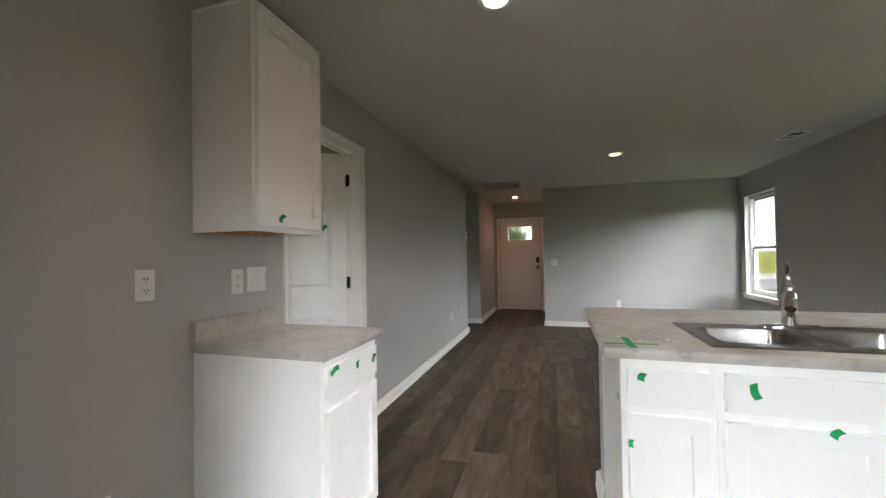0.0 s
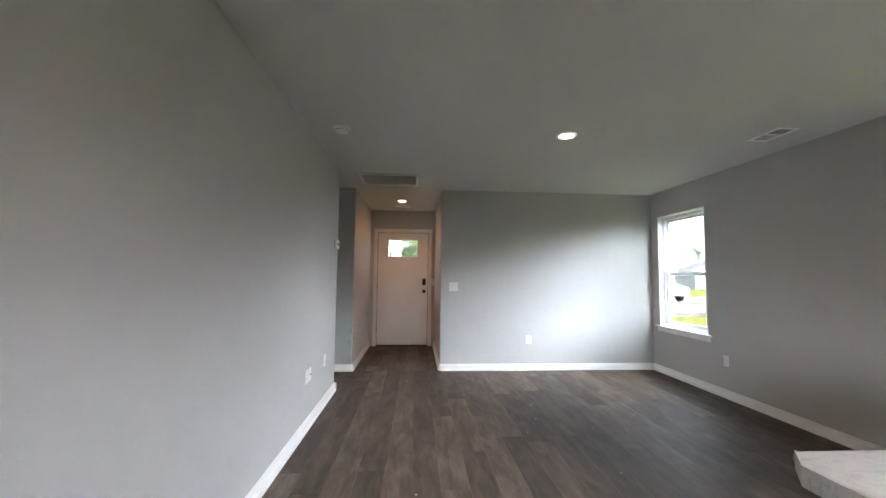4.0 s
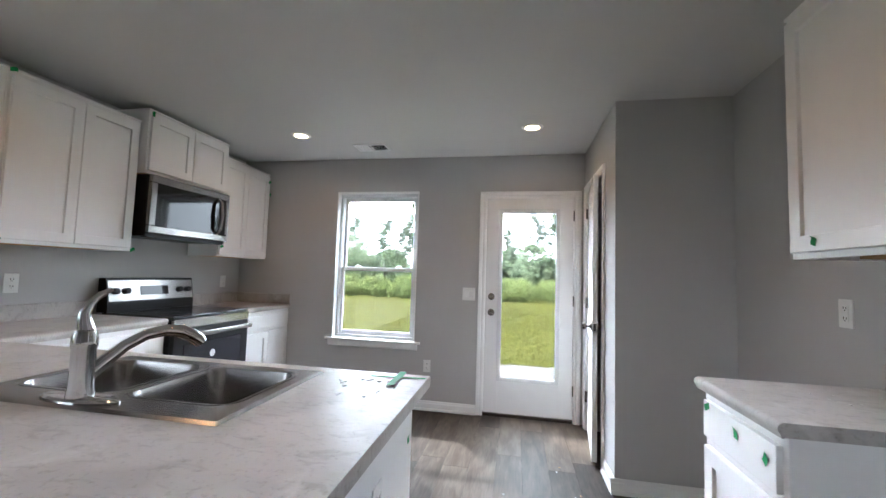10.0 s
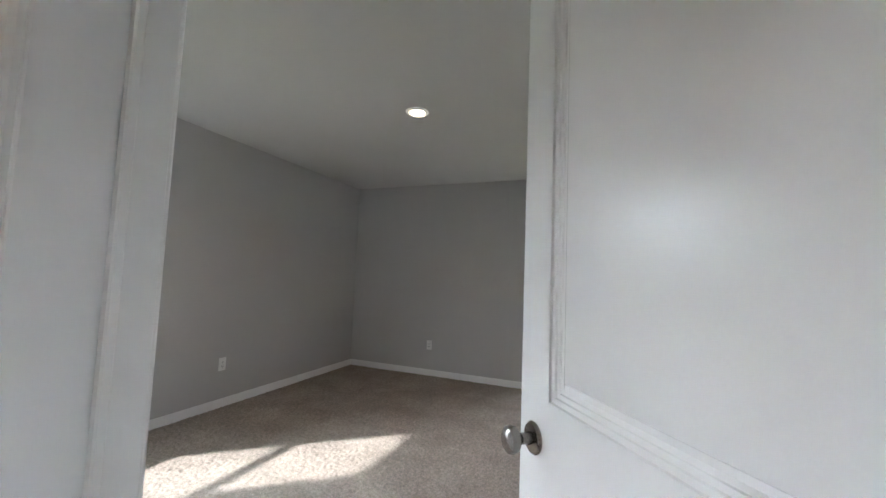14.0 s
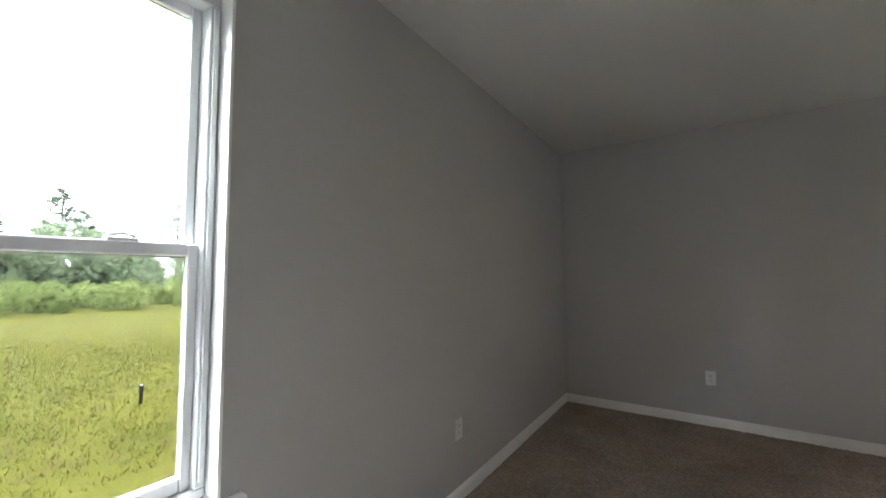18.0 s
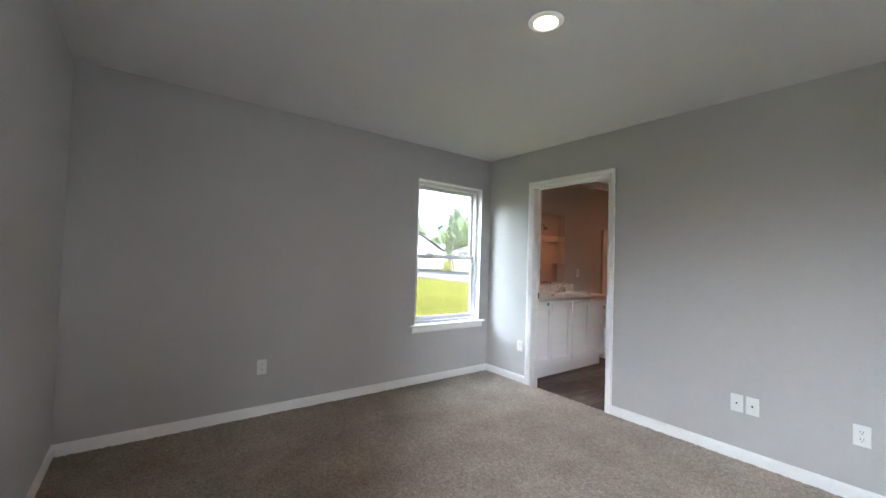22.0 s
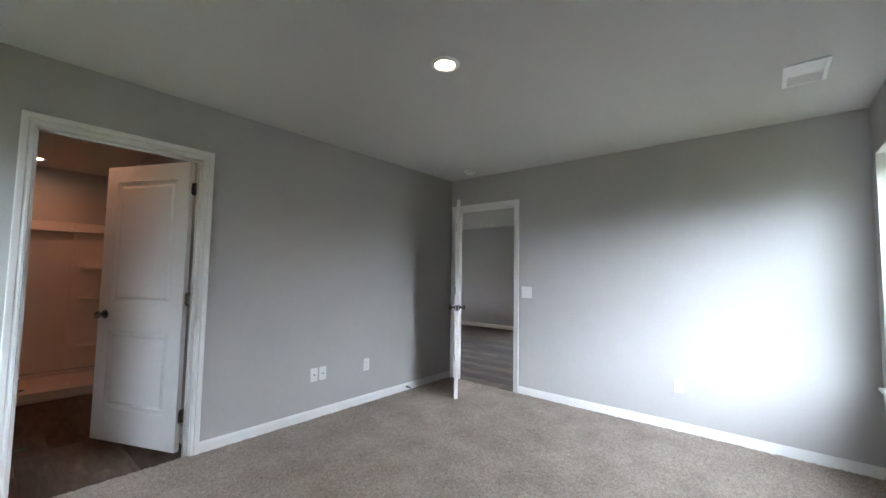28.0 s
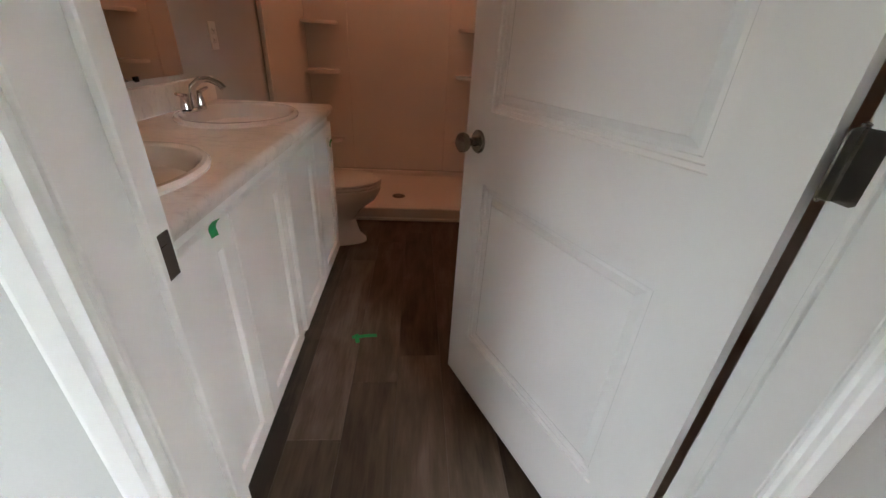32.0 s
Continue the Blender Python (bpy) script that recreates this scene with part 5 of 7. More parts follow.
# facing: +X walls turn 90, -X walls -90, +Y walls 180, -Y walls 0
for kind, x, y, z, turn, lab in (
        ("gfci", 0.0, 2.65, 1.165, 90, "white wall outlet above the empty fridge space"),
        ("gfci", 0.0, 3.075, 1.15, 90, "white outlet with test buttons over the short counter"),
        ("switch2", 0.0, 3.196, 1.155, 90, "white double rocker switch beside the bedroom door"),
        ("outlet", 0.0, 2.50, 0.42, 90, "white outlet low in the fridge space"),
        ("outlet", 0.0, 6.85, 0.40, 90, "white outlet low on the living room wall"),
        ("jack", 0.0, 6.94, 0.40, 90, "white cable plate low on the living room wall"),
        ("outlet", 0.0, 7.48, 0.40, 90, "white outlet near the end of the living room wall"),
        ("switch2", 1.41, YF, 1.10, 0, "white double rocker switch on the front wall"),
        ("outlet", 2.46, YF, 0.38, 0, "white outlet low on the front wall"),
        ("outlet", XR, 7.54, 0.36, -90, "white outlet between the living room windows"),
        ("outlet", XR, 4.34, 0.36, -90, "white outlet under the breakfast bar"),
        ("outlet", XR, 3.84, 1.13, -90, "white outlet above the bar counter"),
        ("jack", XR, 3.51, 1.135, -90, "white cable plate above the counter"),
        ("gfci", XR, 2.69, 1.14, -90, "white outlet over the counter beside the range"),
        ("gfci", XR, 0.99, 1.13, -90, "white outlet over the corner counter"),
        ("switch2", 1.75, YB, 1.09, 180, "white double rocker switch beside the patio door"),
        ("outlet", 2.14, YB, 0.38, 180, "white outlet under the kitchen window"),
        ("outlet", XF, 1.92, 0.386, 90, "white outlet low on the bedroom side wall"),
        ("outlet", -2.41, YB, 0.39, 180, "white outlet low on the bedroom back wall"),
        ("outlet", -3.895, YN, 0.386, 0, "white outlet beside the bathroom door"),
        ("jack", -1.99, YN, 0.377, 0, "white cable plate on the bedroom wall"),
        ("jack", -1.905, YN, 0.377, 0, "white cable plate on the bedroom wall"),
        ("outlet", -1.418, YN, 0.372, 0, "white outlet low on the bedroom wall"),
        ("switch2", -0.115, 3.30, 1.088, -90, "white double rocker switch beside the bedroom door"),
        ("outlet", -0.115, 1.90, 0.377, -90, "white outlet low by the bedroom entrance"),
        ("outlet", XF, 6.13, 1.14, 90, "white outlet beside the bathroom mirror"),
        ("switch", 1.205, YD, 1.12, 0, "white rocker switch beside the front door"),
        ("outlet", 1.661, 3.50, 0.67, -90, "white outlet in the end of the peninsula")):
    wall_plate(pose(x, y, z, 0, 0, turn), kind, lab)


def thermostat():
    t = empty("thermostat", pose(0.0, 7.84, 1.58, 0, 0, 90), "small white wall thermostat with a grey screen", "thermostat")
    part("housing", box(-0.065, 0.065, -0.030, -0.006, -0.048, 0.048, 0.006, 2), PLASTIC, t)
    part("wall_plate", box(-0.06, 0.06, -0.006, 0, -0.044, 0.044, 0.002), BLACK, t, "dark backing plate")
    part("screen", box(-0.038, 0.03, -0.0315, -0.030, -0.012, 0.024, 0.001), BLACKGLASS, t)


thermostat()

d = empty("door_stop", pose(-0.86, YN - 0.013, 0.045), "spring door stop on the bedroom baseboard", "door stop")
b = lathe(bmesh.new(), [(0, 0), (0.012, 0), (0.012, 0.004), (0, 0.004)], 12, pose(0, 0, 0, 90))
for k in range(12):
    lathe(b, [(0.004, 0), (0.0065, 0.002), (0.004, 0.004)], 10, pose(0, -0.004 - 0.0048 * k, 0, 90))
part("spring", b, NICKEL, d, smooth=True)
part("rubber_tip", lathe(bmesh.new(), [(0, 0), (0.008, 0), (0.008, 0.012), (0, 0.014)], 12, pose(0, -0.062, 0, 90)), PLASTIC, d, smooth=True)

# scraps left on the floor
rng = random.Random(11)
for k in range(26):
    x, y = rng.uniform(0.7, 3.2), rng.uniform(4.6, 8.4)
    if k > 17:
        x, y = rng.uniform(0.8, 1.5), rng.uniform(0.95, 2.9)
    s = rng.uniform(0.003, 0.008)
    b = bmesh.new()
    bmesh.ops.create_icosphere(b, subdivisions=1, radius=s)
    for v in b.verts:
        v.co *= rng.uniform(0.6, 1.2)
        v.co.z *= 0.4
    o = part("debris", b, PLASTIC if k % 3 else BARE)
    o.location = (x, y, FLZ + s * 0.35)
    tagged(o, "small crumb of drywall dust on the plank floor", "debris", "floor debris")
o = part("string", tube(bmesh.new(), [(1.40, 6.42, FLZ + 0.002), (1.43, 6.36, FLZ + 0.003), (1.48, 6.345, FLZ + 0.002), (1.53, 6.33, FLZ + 0.003), (1.55, 6.345, FLZ + 0.002)], 0.002, 5), material("red_string", (0.10, 0.03, 0.02), 0.8, grain=(60, 0.2)))
tagged(o, "short reddish string lying on the plank floor", "string")
o = part("cap", lathe(bmesh.new(), [(0, 0), (0.012, 0), (0.011, 0.012), (0.008, 0.016), (0, 0.017)], 14, pose(1.93, 6.87, FLZ)), material("blue_plastic", (0.03, 0.06, 0.22), 0.4, grain=(90, 0.1)), smooth=True)
tagged(o, "small blue plastic cap lying on the plank floor", "cap")
# crumbs on the short counter
for k in range(24):
    s = rng.uniform(0.002, 0.006)
    b = bmesh.new()
    bmesh.ops.create_icosphere(b, subdivisions=1, radius=s)
    for v in b.verts:
        v.co *= rng.uniform(0.6, 1.2)
        v.co.z *= 0.4
    o = part("debris", b, PLASTIC)
    o.location = (rng.uniform(0.05, 0.4), rng.uniform(2.95, 3.28), 0.9142 + s * 0.3) if k < 17 else (rng.uniform(0.006, 0.018), rng.uniform(2.95, 3.2), 1.0042 + s * 0.3)
    tagged(o, "crumb of drywall on the short counter", "debris", "counter debris")

# torn slivers of film left by the tape on the peninsula
for k in range(12):
    x, y, a, l = rng.uniform(1.68, 1.90), rng.uniform(3.20, 3.42), rng.uniform(0, 3.1), rng.uniform(0.012, 0.035)
    pts = [(x + math.cos(a + 0.25 * q) * l * (q - 2) / 4, y + math.sin(a + 0.25 * q) * l * (q - 2) / 4, 0.9152 + 0.0012 * abs(q - 2)) for q in range(5)]
    o = part("debris", tube(bmesh.new(), pts, [0.0005, 0.0014, 0.0018, 0.0014, 0.0005], 5), PLASTIC)
    tagged(o, "torn sliver of clear film on the peninsula counter", "debris", "counter debris")

# ---------------------------------------------------------------- bathroom
def vanity():
    y0, y1 = 4.475, 6.0
    for i, (a, e) in enumerate(((y0, y0 + 0.762), (y0 + 0.763, y1))):
        base_cabinet(pose(-3.885, a, 0, 0, 0, 90), e - a, 0.51, 2, 0, "white two-door vanity cabinet", height=0.842, group="vanity cabinets")
    t = empty("vanity_top", pose(0, 0, 0), "pale stone-look laminate vanity top with a backsplash", "countertop")
    zt = 0.88
    holes = ((4.86, -4.125), (5.62, -4.125))
    xs = [XF + 0.001, -4.36, -3.89, -3.872]
    ys = [y0 - 0.006, 4.86 - 0.28, 4.86 + 0.28, 5.62 - 0.28, 5.62 + 0.28, y1 + 0.012]
    b = bmesh.new()
    slab(b, xs, ys, [(1, 1), (1, 3)], zt - 0.038, zt)
    for cy, cx in holes:                  # rectangle with an oval cut out for each basin
        inner, outer, n = [], [], 48
        for k in range(n):
            a = 2 * math.pi * (k + 0.5) / n
            c, q = math.cos(a), math.sin(a)
            inner.append(b.verts.new((cx + 0.19 * c, cy + 0.24 * q, zt)))
            f = min(0.235 / abs(c) if abs(c) > 1e-6 else 9, 0.28 / abs(q) if abs(q) > 1e-6 else 9)
            outer.append(b.verts.new((min(max(cx + f * c, -4.36), -3.89), cy + f * q, zt)))
        for k in range(n):
            b.faces.new((inner[k], inner[(k + 1) % n], outer[(k + 1) % n], outer[k]))
        for sx in (-4.36, -3.89):
            for sy in (-0.28, 0.28):
                near = sorted(outer, key=lambda v: (v.co.x - sx) ** 2 + (v.co.y - cy - sy) ** 2)[:2]
                b.faces.new((near[0], near[1], b.verts.new((sx, cy + sy, zt))))
    part("top", b, COUNTER2, t)
    b = bmesh.new()
    rolled(b, "y", -3.872, ys[0], ys[-1], 1, zt - 0.04, zt)
    part("front_edge", b, COUNTER2, t, smooth=True)
    part("backsplash", box(XF + 0.001, XF + 0.021, ys[0], ys[-1], zt + 0.0005, zt + 0.1, 0.004), COUNTER2, t)
    for cy, cx in holes:
        s = empty("basin", pose(cx, cy, zt), "oval white porcelain drop-in basin", "sink", "vanity basins")
        prof = [(0.255, 0.0), (0.258, 0.008), (0.250, 0.016), (0.238, 0.017), (0.225, 0.010), (0.214, -0.012), (0.190, -0.07), (0.14, -0.115), (0.07, -0.135), (0.0, -0.138)]
        part("bowl", lathe(bmesh.new(), prof, 44, None, 0.80, 1.0), PORCELAIN, s, smooth=True)
        part("drain", lathe(bmesh.new(), [(0, 0.003), (0.018, 0.003), (0.024, 0)], 18, pose(0, 0, -0.1365)), CHROME, s, smooth=True)
        f = empty("basin_faucet", pose(cx - 0.165, cy, zt + 0.012), "chrome two-handle centerset basin faucet", "faucet", "basin faucets")
        b = lathe(bmesh.new(), [(0, 0), (0.028, 0), (0.028, 0.006), (0.022, 0.013), (0, 0.014)], 24, None, 1.0, 2.9)
        part("base_plate", b, CHROME, f, smooth=True)
        b = tube(bmesh.new(), [(0, 0, 0.012), (0.002, 0, 0.05), (0.012, 0, 0.085), (0.04, 0, 0.108), (0.075, 0, 0.112), (0.108, 0, 0.098), (0.122, 0, 0.082)], [0.018, 0.015, 0.0125, 0.0115, 0.011, 0.011, 0.012], 14)
        part("spout", b, CHROME, f, smooth=True)
        for s_ in (-1, 1):
            b = lathe(bmesh.new(), [(0, 0.012), (0.019, 0.012), (0.017, 0.03), (0.013, 0.05), (0.015, 0.056), (0.012, 0.064), (0, 0.066)], 18, pose(0, s_ * 0.052, 0))
            tube(b, [(0, s_ * 0.052, 0.058), (0.006, s_ * 0.085, 0.066), (0.008, s_ * 0.11, 0.070)], [0.007, 0.0065, 0.0055], 10)
            part("lever", b, CHROME, f, smooth=True)
    m = empty("mirror", pose(0, 0, 0), "large frameless wall mirror above the vanity", "mirror")
    part("mirror_glass", box(XF + 0.001, XF + 0.006, 4.58, 5.80, 1.0, 1.93), MIRROR, m)
    for y in (4.9, 5.5):
        part("clip", box(XF + 0.006, XF + 0.010, y - 0.012, y + 0.012, 0.995, 1.012, 0.001), DARKHOLE, m)


vanity()
tape(pose(-3.9035 + 0.037, 4.776, 0.806, 0, 10, 90), 0.03, 0.036)
tape(pose(-3.866, 5.937, 0.715, 0, 30, 90), 0.024, 0.036)
tape(pose(-3.67, 5.42, FLZ + 0.001, -90, 0, 100), 0.02, 0.11, 0.3, "strip of green tape stuck to the bathroom floor")
tape(pose(-3.70, 5.40, FLZ + 0.0025, -90, 0, 20), 0.018, 0.05, 0.5, "strip of green tape stuck to the bathroom floor")


def toilet():
    t = empty("toilet", pose(XF + 0.02, 6.40, FLZ), "white porcelain toilet with a closed lid", "toilet")

    def oval(b, rings):
        loops = []
        for cx, a, c, z in rings:
            loops.append([b.verts.new((cx + a * math.cos(q) * (1.0 if math.cos(q) < 0 else 1.08), c * math.sin(q), z)) for q in (2 * math.pi * k / 32 for k in range(32))])
        for r, s in zip(loops, loops[1:]):
            for k in range(32):
                b.faces.new((r[k], r[(k + 1) % 32], s[(k + 1) % 32], s[k]))
        b.faces.new(loops[0][::-1])
        b.faces.new(loops[-1])
        return b
    b = oval(bmesh.new(), [(0.36, 0.23, 0.105, 0.0), (0.36, 0.228, 0.103, 0.02), (0.35, 0.20, 0.09, 0.06), (0.35, 0.175, 0.085, 0.16), (0.38, 0.19, 0.11, 0.23), (0.42, 0.235, 0.165, 0.30), (0.43, 0.255, 0.182, 0.355), (0.43, 0.258, 0.185, 0.385), (0.43, 0.25, 0.178, 0.392)])
    bx(b, 0.02, 0.30, -0.10, 0.10, 0.22, 0.385, 0.02, 2)
    part("bowl", b, PORCELAIN, t, smooth=True)
    part("seat", oval(bmesh.new(), [(0.43, 0.256, 0.184, 0.394), (0.43, 0.262, 0.19, 0.398), (0.43, 0.262, 0.19, 0.408), (0.43, 0.256, 0.184, 0.412)]), PORCELAIN, t, smooth=True)
    part("lid", oval(bmesh.new(), [(0.43, 0.254, 0.182, 0.415), (0.43, 0.262, 0.19, 0.420), (0.43, 0.260, 0.188, 0.430), (0.43, 0.235, 0.165, 0.436)]), PORCELAIN, t, smooth=True)
    part("tank", box(0.0, 0.195, -0.215, 0.215, 0.385, 0.715, 0.022, 3), PORCELAIN, t, smooth=True)
    part("tank_lid", box(-0.005, 0.205, -0.225, 0.225, 0.716, 0.752, 0.012, 3), PORCELAIN, t, smooth=True)
    part("flush_lever", tube(bmesh.new(), [(0.196, -0.15, 0.655), (0.215, -0.15, 0.655), (0.218, -0.11, 0.648), (0.216, -0.075, 0.642)], [0.008, 0.008, 0.006, 0.006], 10), CHROME, t, smooth=True)
    for s in (-1, 1):
        part("seat_hinge", box(0.165, 0.195, s * 0.07 - 0.018, s * 0.07 + 0.018, 0.393, 0.428, 0.006, 2), PORCELAIN, t)
        part("bolt_cap", lathe(bmesh.new(), [(0.014, 0), (0.013, 0.01), (0, 0.014)], 12, pose(0.33, s * 0.098, 0.02)), PORCELAIN, t, smooth=True)


toilet()


def shower():
    x0, x1, y0, y1 = XF + 0.004, XB - 0.004, 6.74, YS - 0.004
    s = empty("shower_pan", pose(0, 0, FLZ), "white acrylic shower pan with a raised curb", "shower pan")
    b = bmesh.new()
    bx(b, x0, x1, y0, y0 + 0.07, 0.0, 0.095, 0.012, 3)
    bx(b, x0, x1, y0 - 0.018, y0 + 0.002, 0.0, 0.022, 0.004)
    bx(b, x0, x1, y0 + 0.06, y1, 0.0, 0.045)
    bx(b, x0, x0 + 0.05, y0 + 0.06, y1, 0.045, 0.085, 0.01, 2)
    bx(b, x1 - 0.05, x1, y0 + 0.06, y1, 0.045, 0.085, 0.01, 2)
    bx(b, x0 + 0.05, x1 - 0.05, y1 - 0.05, y1, 0.045, 0.085, 0.01, 2)
    part("pan", b, ACRYLIC, s, smooth=True)
    d = part("drain", lathe(bmesh.new(), [(0, 0.003), (0.048, 0.003), (0.054, 0.0)], 28, pose(-3.59, 7.14, 0.0455)), NICKEL, s, "round metal drain", smooth=True)
    b = bmesh.new()
    for k in range(8):
        a = 2 * math.pi * k / 8
        lathe(b, [(0, 0.0034), (0.006, 0.0034), (0.006, 0.003)], 8, pose(-3.59 + 0.03 * math.cos(a), 7.14 + 0.03 * math.sin(a), 0.0455))
    part("drain_holes", b, DARKHOLE, d)
    u = empty("shower_surround", pose(0, 0, 0), "glossy white acrylic shower surround with corner shelves", "shower wall")
    top = 1.81
    b = bmesh.new()
    t = 0.012
    bx(b, x0, x0 + t, y0, y1, 0.058, top, 0.003)
    bx(b, x0 + t, x0 + 0.03, y0, y0 + 0.05, 0.058, top, 0.008, 2)
    part("left_panel", b, ACRYLIC, u)
    b = bmesh.new()
    bx(b, x1 - t, x1, y0, y1, 0.058, top, 0.003)
    bx(b, x1 - 0.03, x1 - t, y0, y0 + 0.05, 0.058, top, 0.008, 2)
    part("right_panel", b, ACRYLIC, u)
    b = bmesh.new()
    bx(b, x0 + t, x1 - t, y1 - t, y1, 0.058, top, 0.003)
    for a0, a1 in ((x0 + t, x0 + 0.36), (x1 - 0.36, x1 - t)):
        bx(b, a0, a1, y1 - t - 0.016, y1 - t, 0.058, top, 0.008, 2)
    part("back_panel", b, ACRYLIC, u)
    b = bmesh.new()                      # ledge round the top
    bx(b, x0 + t, x1 - t, y1 - 0.075, y1 - t, top - 0.12, top - 0.10, 0.008, 2)
    bx(b, x0 + 0.36, x1 - 0.36, y1 - 0.036, y1 - t, top - 0.10, top, 0.008, 2)
    for a, s_ in ((x0 + t, 1), (x1 - t, -1)):
        prism(b, [(a, y0 + 0.25), (a + s_ * 0.018, y0 + 0.25), (a + s_ * 0.035, y1 - 0.30), (a + s_ * 0.10, y1 - 0.08), (a + s_ * 0.12, y1 - t), (a, y1 - t)], "z", top - 0.12, top - 0.10)
    part("top_ledge", b, ACRYLIC, u)
    for z in (1.28, 0.92, 0.35):
        for a, s_ in ((x0 + t, 1), (x1 - t, -1)):
            b = bmesh.new()
            pts = [(a, y1 - t - 0.016)] + [(a + s_ * (0.02 + 0.25 * math.sin(q)), y1 - t - 0.016 - 0.02 - 0.17 * math.cos(q)) for q in (0, 0.3, 0.6, 0.9, 1.2, 1.57)] + [(a + s_ * 0.27, y1 - t - 0.016)]
            prism(b, pts, "z", z - 0.028, z)
            bmesh.ops.bevel(b, geom=[e for e in b.edges if abs(e.verts[0].co.z - e.verts[1].co.z) < 1e-4], offset=0.007, segments=2, affect="EDGES")
            part("corner_shelf", b, ACRYLIC, u, smooth=True)
    h = empty("wall_shower", pose(x1 - t, 7.16, 1.98), "chrome shower spray on a bent wall arm", "shower")
    part("arm", tube(bmesh.new(), [(0.012, 0, 0.03), (-0.05, 0, 0.035), (-0.09, 0, 0.02), (-0.12, 0, -0.015)], 0.010, 12), CHROME, h, smooth=True)
    part("flange", lathe(bmesh.new(), [(0, 0), (0.03, 0), (0.026, 0.008), (0.012, 0.012)], 20, pose(0.012, 0, 0.03, 0, -90, 0)), CHROME, h, smooth=True)
    part("head", lathe(bmesh.new(), [(0.012, 0), (0.018, -0.02), (0.042, -0.055), (0.045, -0.068), (0, -0.07)], 22, pose(-0.115, 0, -0.008, 0, 35, 0)), CHROME, h, smooth=True)
    v = empty("shower_valve", pose(x1 - t, 7.16, 1.12), "round chrome shower valve with a lever", "shower valve")
    part("escutcheon", lathe(bmesh.new(), [(0, 0), (0.085, 0), (0.08, 0.008), (0.03, 0.014), (0.028, 0.04), (0, 0.042)], 30, pose(0, 0, 0, 0, -90, 0)), CHROME, v, smooth=True)
    part("lever", tube(bmesh.new(), [(-0.035, 0, 0), (-0.045, 0.01, -0.03), (-0.05, 0.015, -0.075)], [0.012, 0.009, 0.007], 10), CHROME, v, smooth=True)


shower()


def exhaust_fan():
    f = empty("exhaust_fan", pose(-3.99, 6.24, H), "white square bathroom exhaust fan grille", "exhaust fan")
    w = 0.235
    b = bmesh.new()
    e = 0.03
    for a0, a1, c0, c1 in ((-w / 2, w / 2, -w / 2, -w / 2 + e), (-w / 2, w / 2, w / 2 - e, w / 2), (-w / 2, -w / 2 + e, -w / 2 + e, w / 2 - e), (w / 2 - e, w / 2, -w / 2 + e, w / 2 - e), (-0.012, 0.012, -w / 2 + e, w / 2 - e)):
        bx(b, a0, a1, c0, c1, -0.014, 0, 0.003)
    part("frame", b, PLASTIC, f)
    # black sheet for the shade inside the fan, nothing is cut
    part("housing", box(-w / 2 + e, w / 2 - e, -w / 2 + e, w / 2 - e, -0.001, -0.0004), DARKHOLE, f)
    for k in range(9):
        for s in (-1, 1):
            c = -w / 2 + e + (w - 2 * e) * (k + 0.5) / 9
            part("slat", box(min(s * 0.014, s * (w / 2 - e)), max(s * 0.014, s * (w / 2 - e)), c - 0.0055, c + 0.0055, -0.012, -0.008), PLASTIC, f)


exhaust_fan()

# ---------------------------------------------------------------- outdoors
G = -0.25                     # level of the ground outside


def patchy(m, colour, spots):
    """Mingles worn patches of colour into a two-tone surface; spots: (scale, low, high, share) each."""
    nt = m.node_tree
    b = nt.nodes["Principled BSDF"]
    co = nt.nodes.new("ShaderNodeTexCoord").outputs["Object"]
    for scale, low, high, share in spots:
        n = nt.nodes.new("ShaderNodeTexNoise")
        n.inputs["Scale"].default_value, n.inputs["Detail"].default_value = scale, 8
        nt.links.new(co, n.inputs["Vector"])
        k = nt.nodes.new("ShaderNodeMapRange")
        k.inputs["From Min"].default_value, k.inputs["From Max"].default_value, k.inputs["To Max"].default_value = low, high, share
        nt.links.new(n.outputs["Fac"], k.inputs["Value"])
        x = nt.nodes.new("ShaderNodeMix")
        x.data_type = "RGBA"
        x.inputs[7].default_value = (*colour, 1)
        nt.links.new(k.outputs["Result"], x.inputs[0])
        nt.links.new(b.inputs["Base Color"].links[0].from_socket, x.inputs[6])
        nt.links.new(x.outputs[2], b.inputs["Base Color"])
    return m


GRASS = patchy(two_tone("lawn_grass", (0.037, 0.040, 0.006), (0.096, 0.090, 0.014), 16.0, 0.9, stretch=(1, 1, 1), bump=0.4),
               (0.050, 0.034, 0.016), ((5.0, 0.56, 0.66, 0.65), (30.0, 0.52, 0.66, 0.35)))
BLADE = leafy(two_tone("grass_blade", (0.042, 0.047, 0.007), (0.106, 0.100, 0.015), 9.0, 0.8, per_object=True))
for m in (GRASS, BLADE):
    m.node_tree.nodes["Principled BSDF"].inputs["Specular IOR Level"].default_value = 0.02
CONCRETE = two_tone("concrete", (0.087, 0.071, 0.063), (0.128, 0.107, 0.097), 7.0, 0.9, bump=0.2)
ASPHALT = two_tone("asphalt", (0.046, 0.046, 0.048), (0.070, 0.070, 0.072), 18.0, 0.9, bump=0.2)
SAND = two_tone("bare_sand", (0.104, 0.087, 0.070), (0.157, 0.133, 0.110), 1.2, 0.95)
MULCH = two_tone("red_mulch", (0.06, 0.025, 0.015), (0.13, 0.06, 0.04), 25.0, 0.95, bump=0.6)
BARK = two_tone("bark", (0.07, 0.055, 0.045), (0.16, 0.13, 0.11), 14.0, 0.95, stretch=(1, 1, 0.2), bump=0.6)
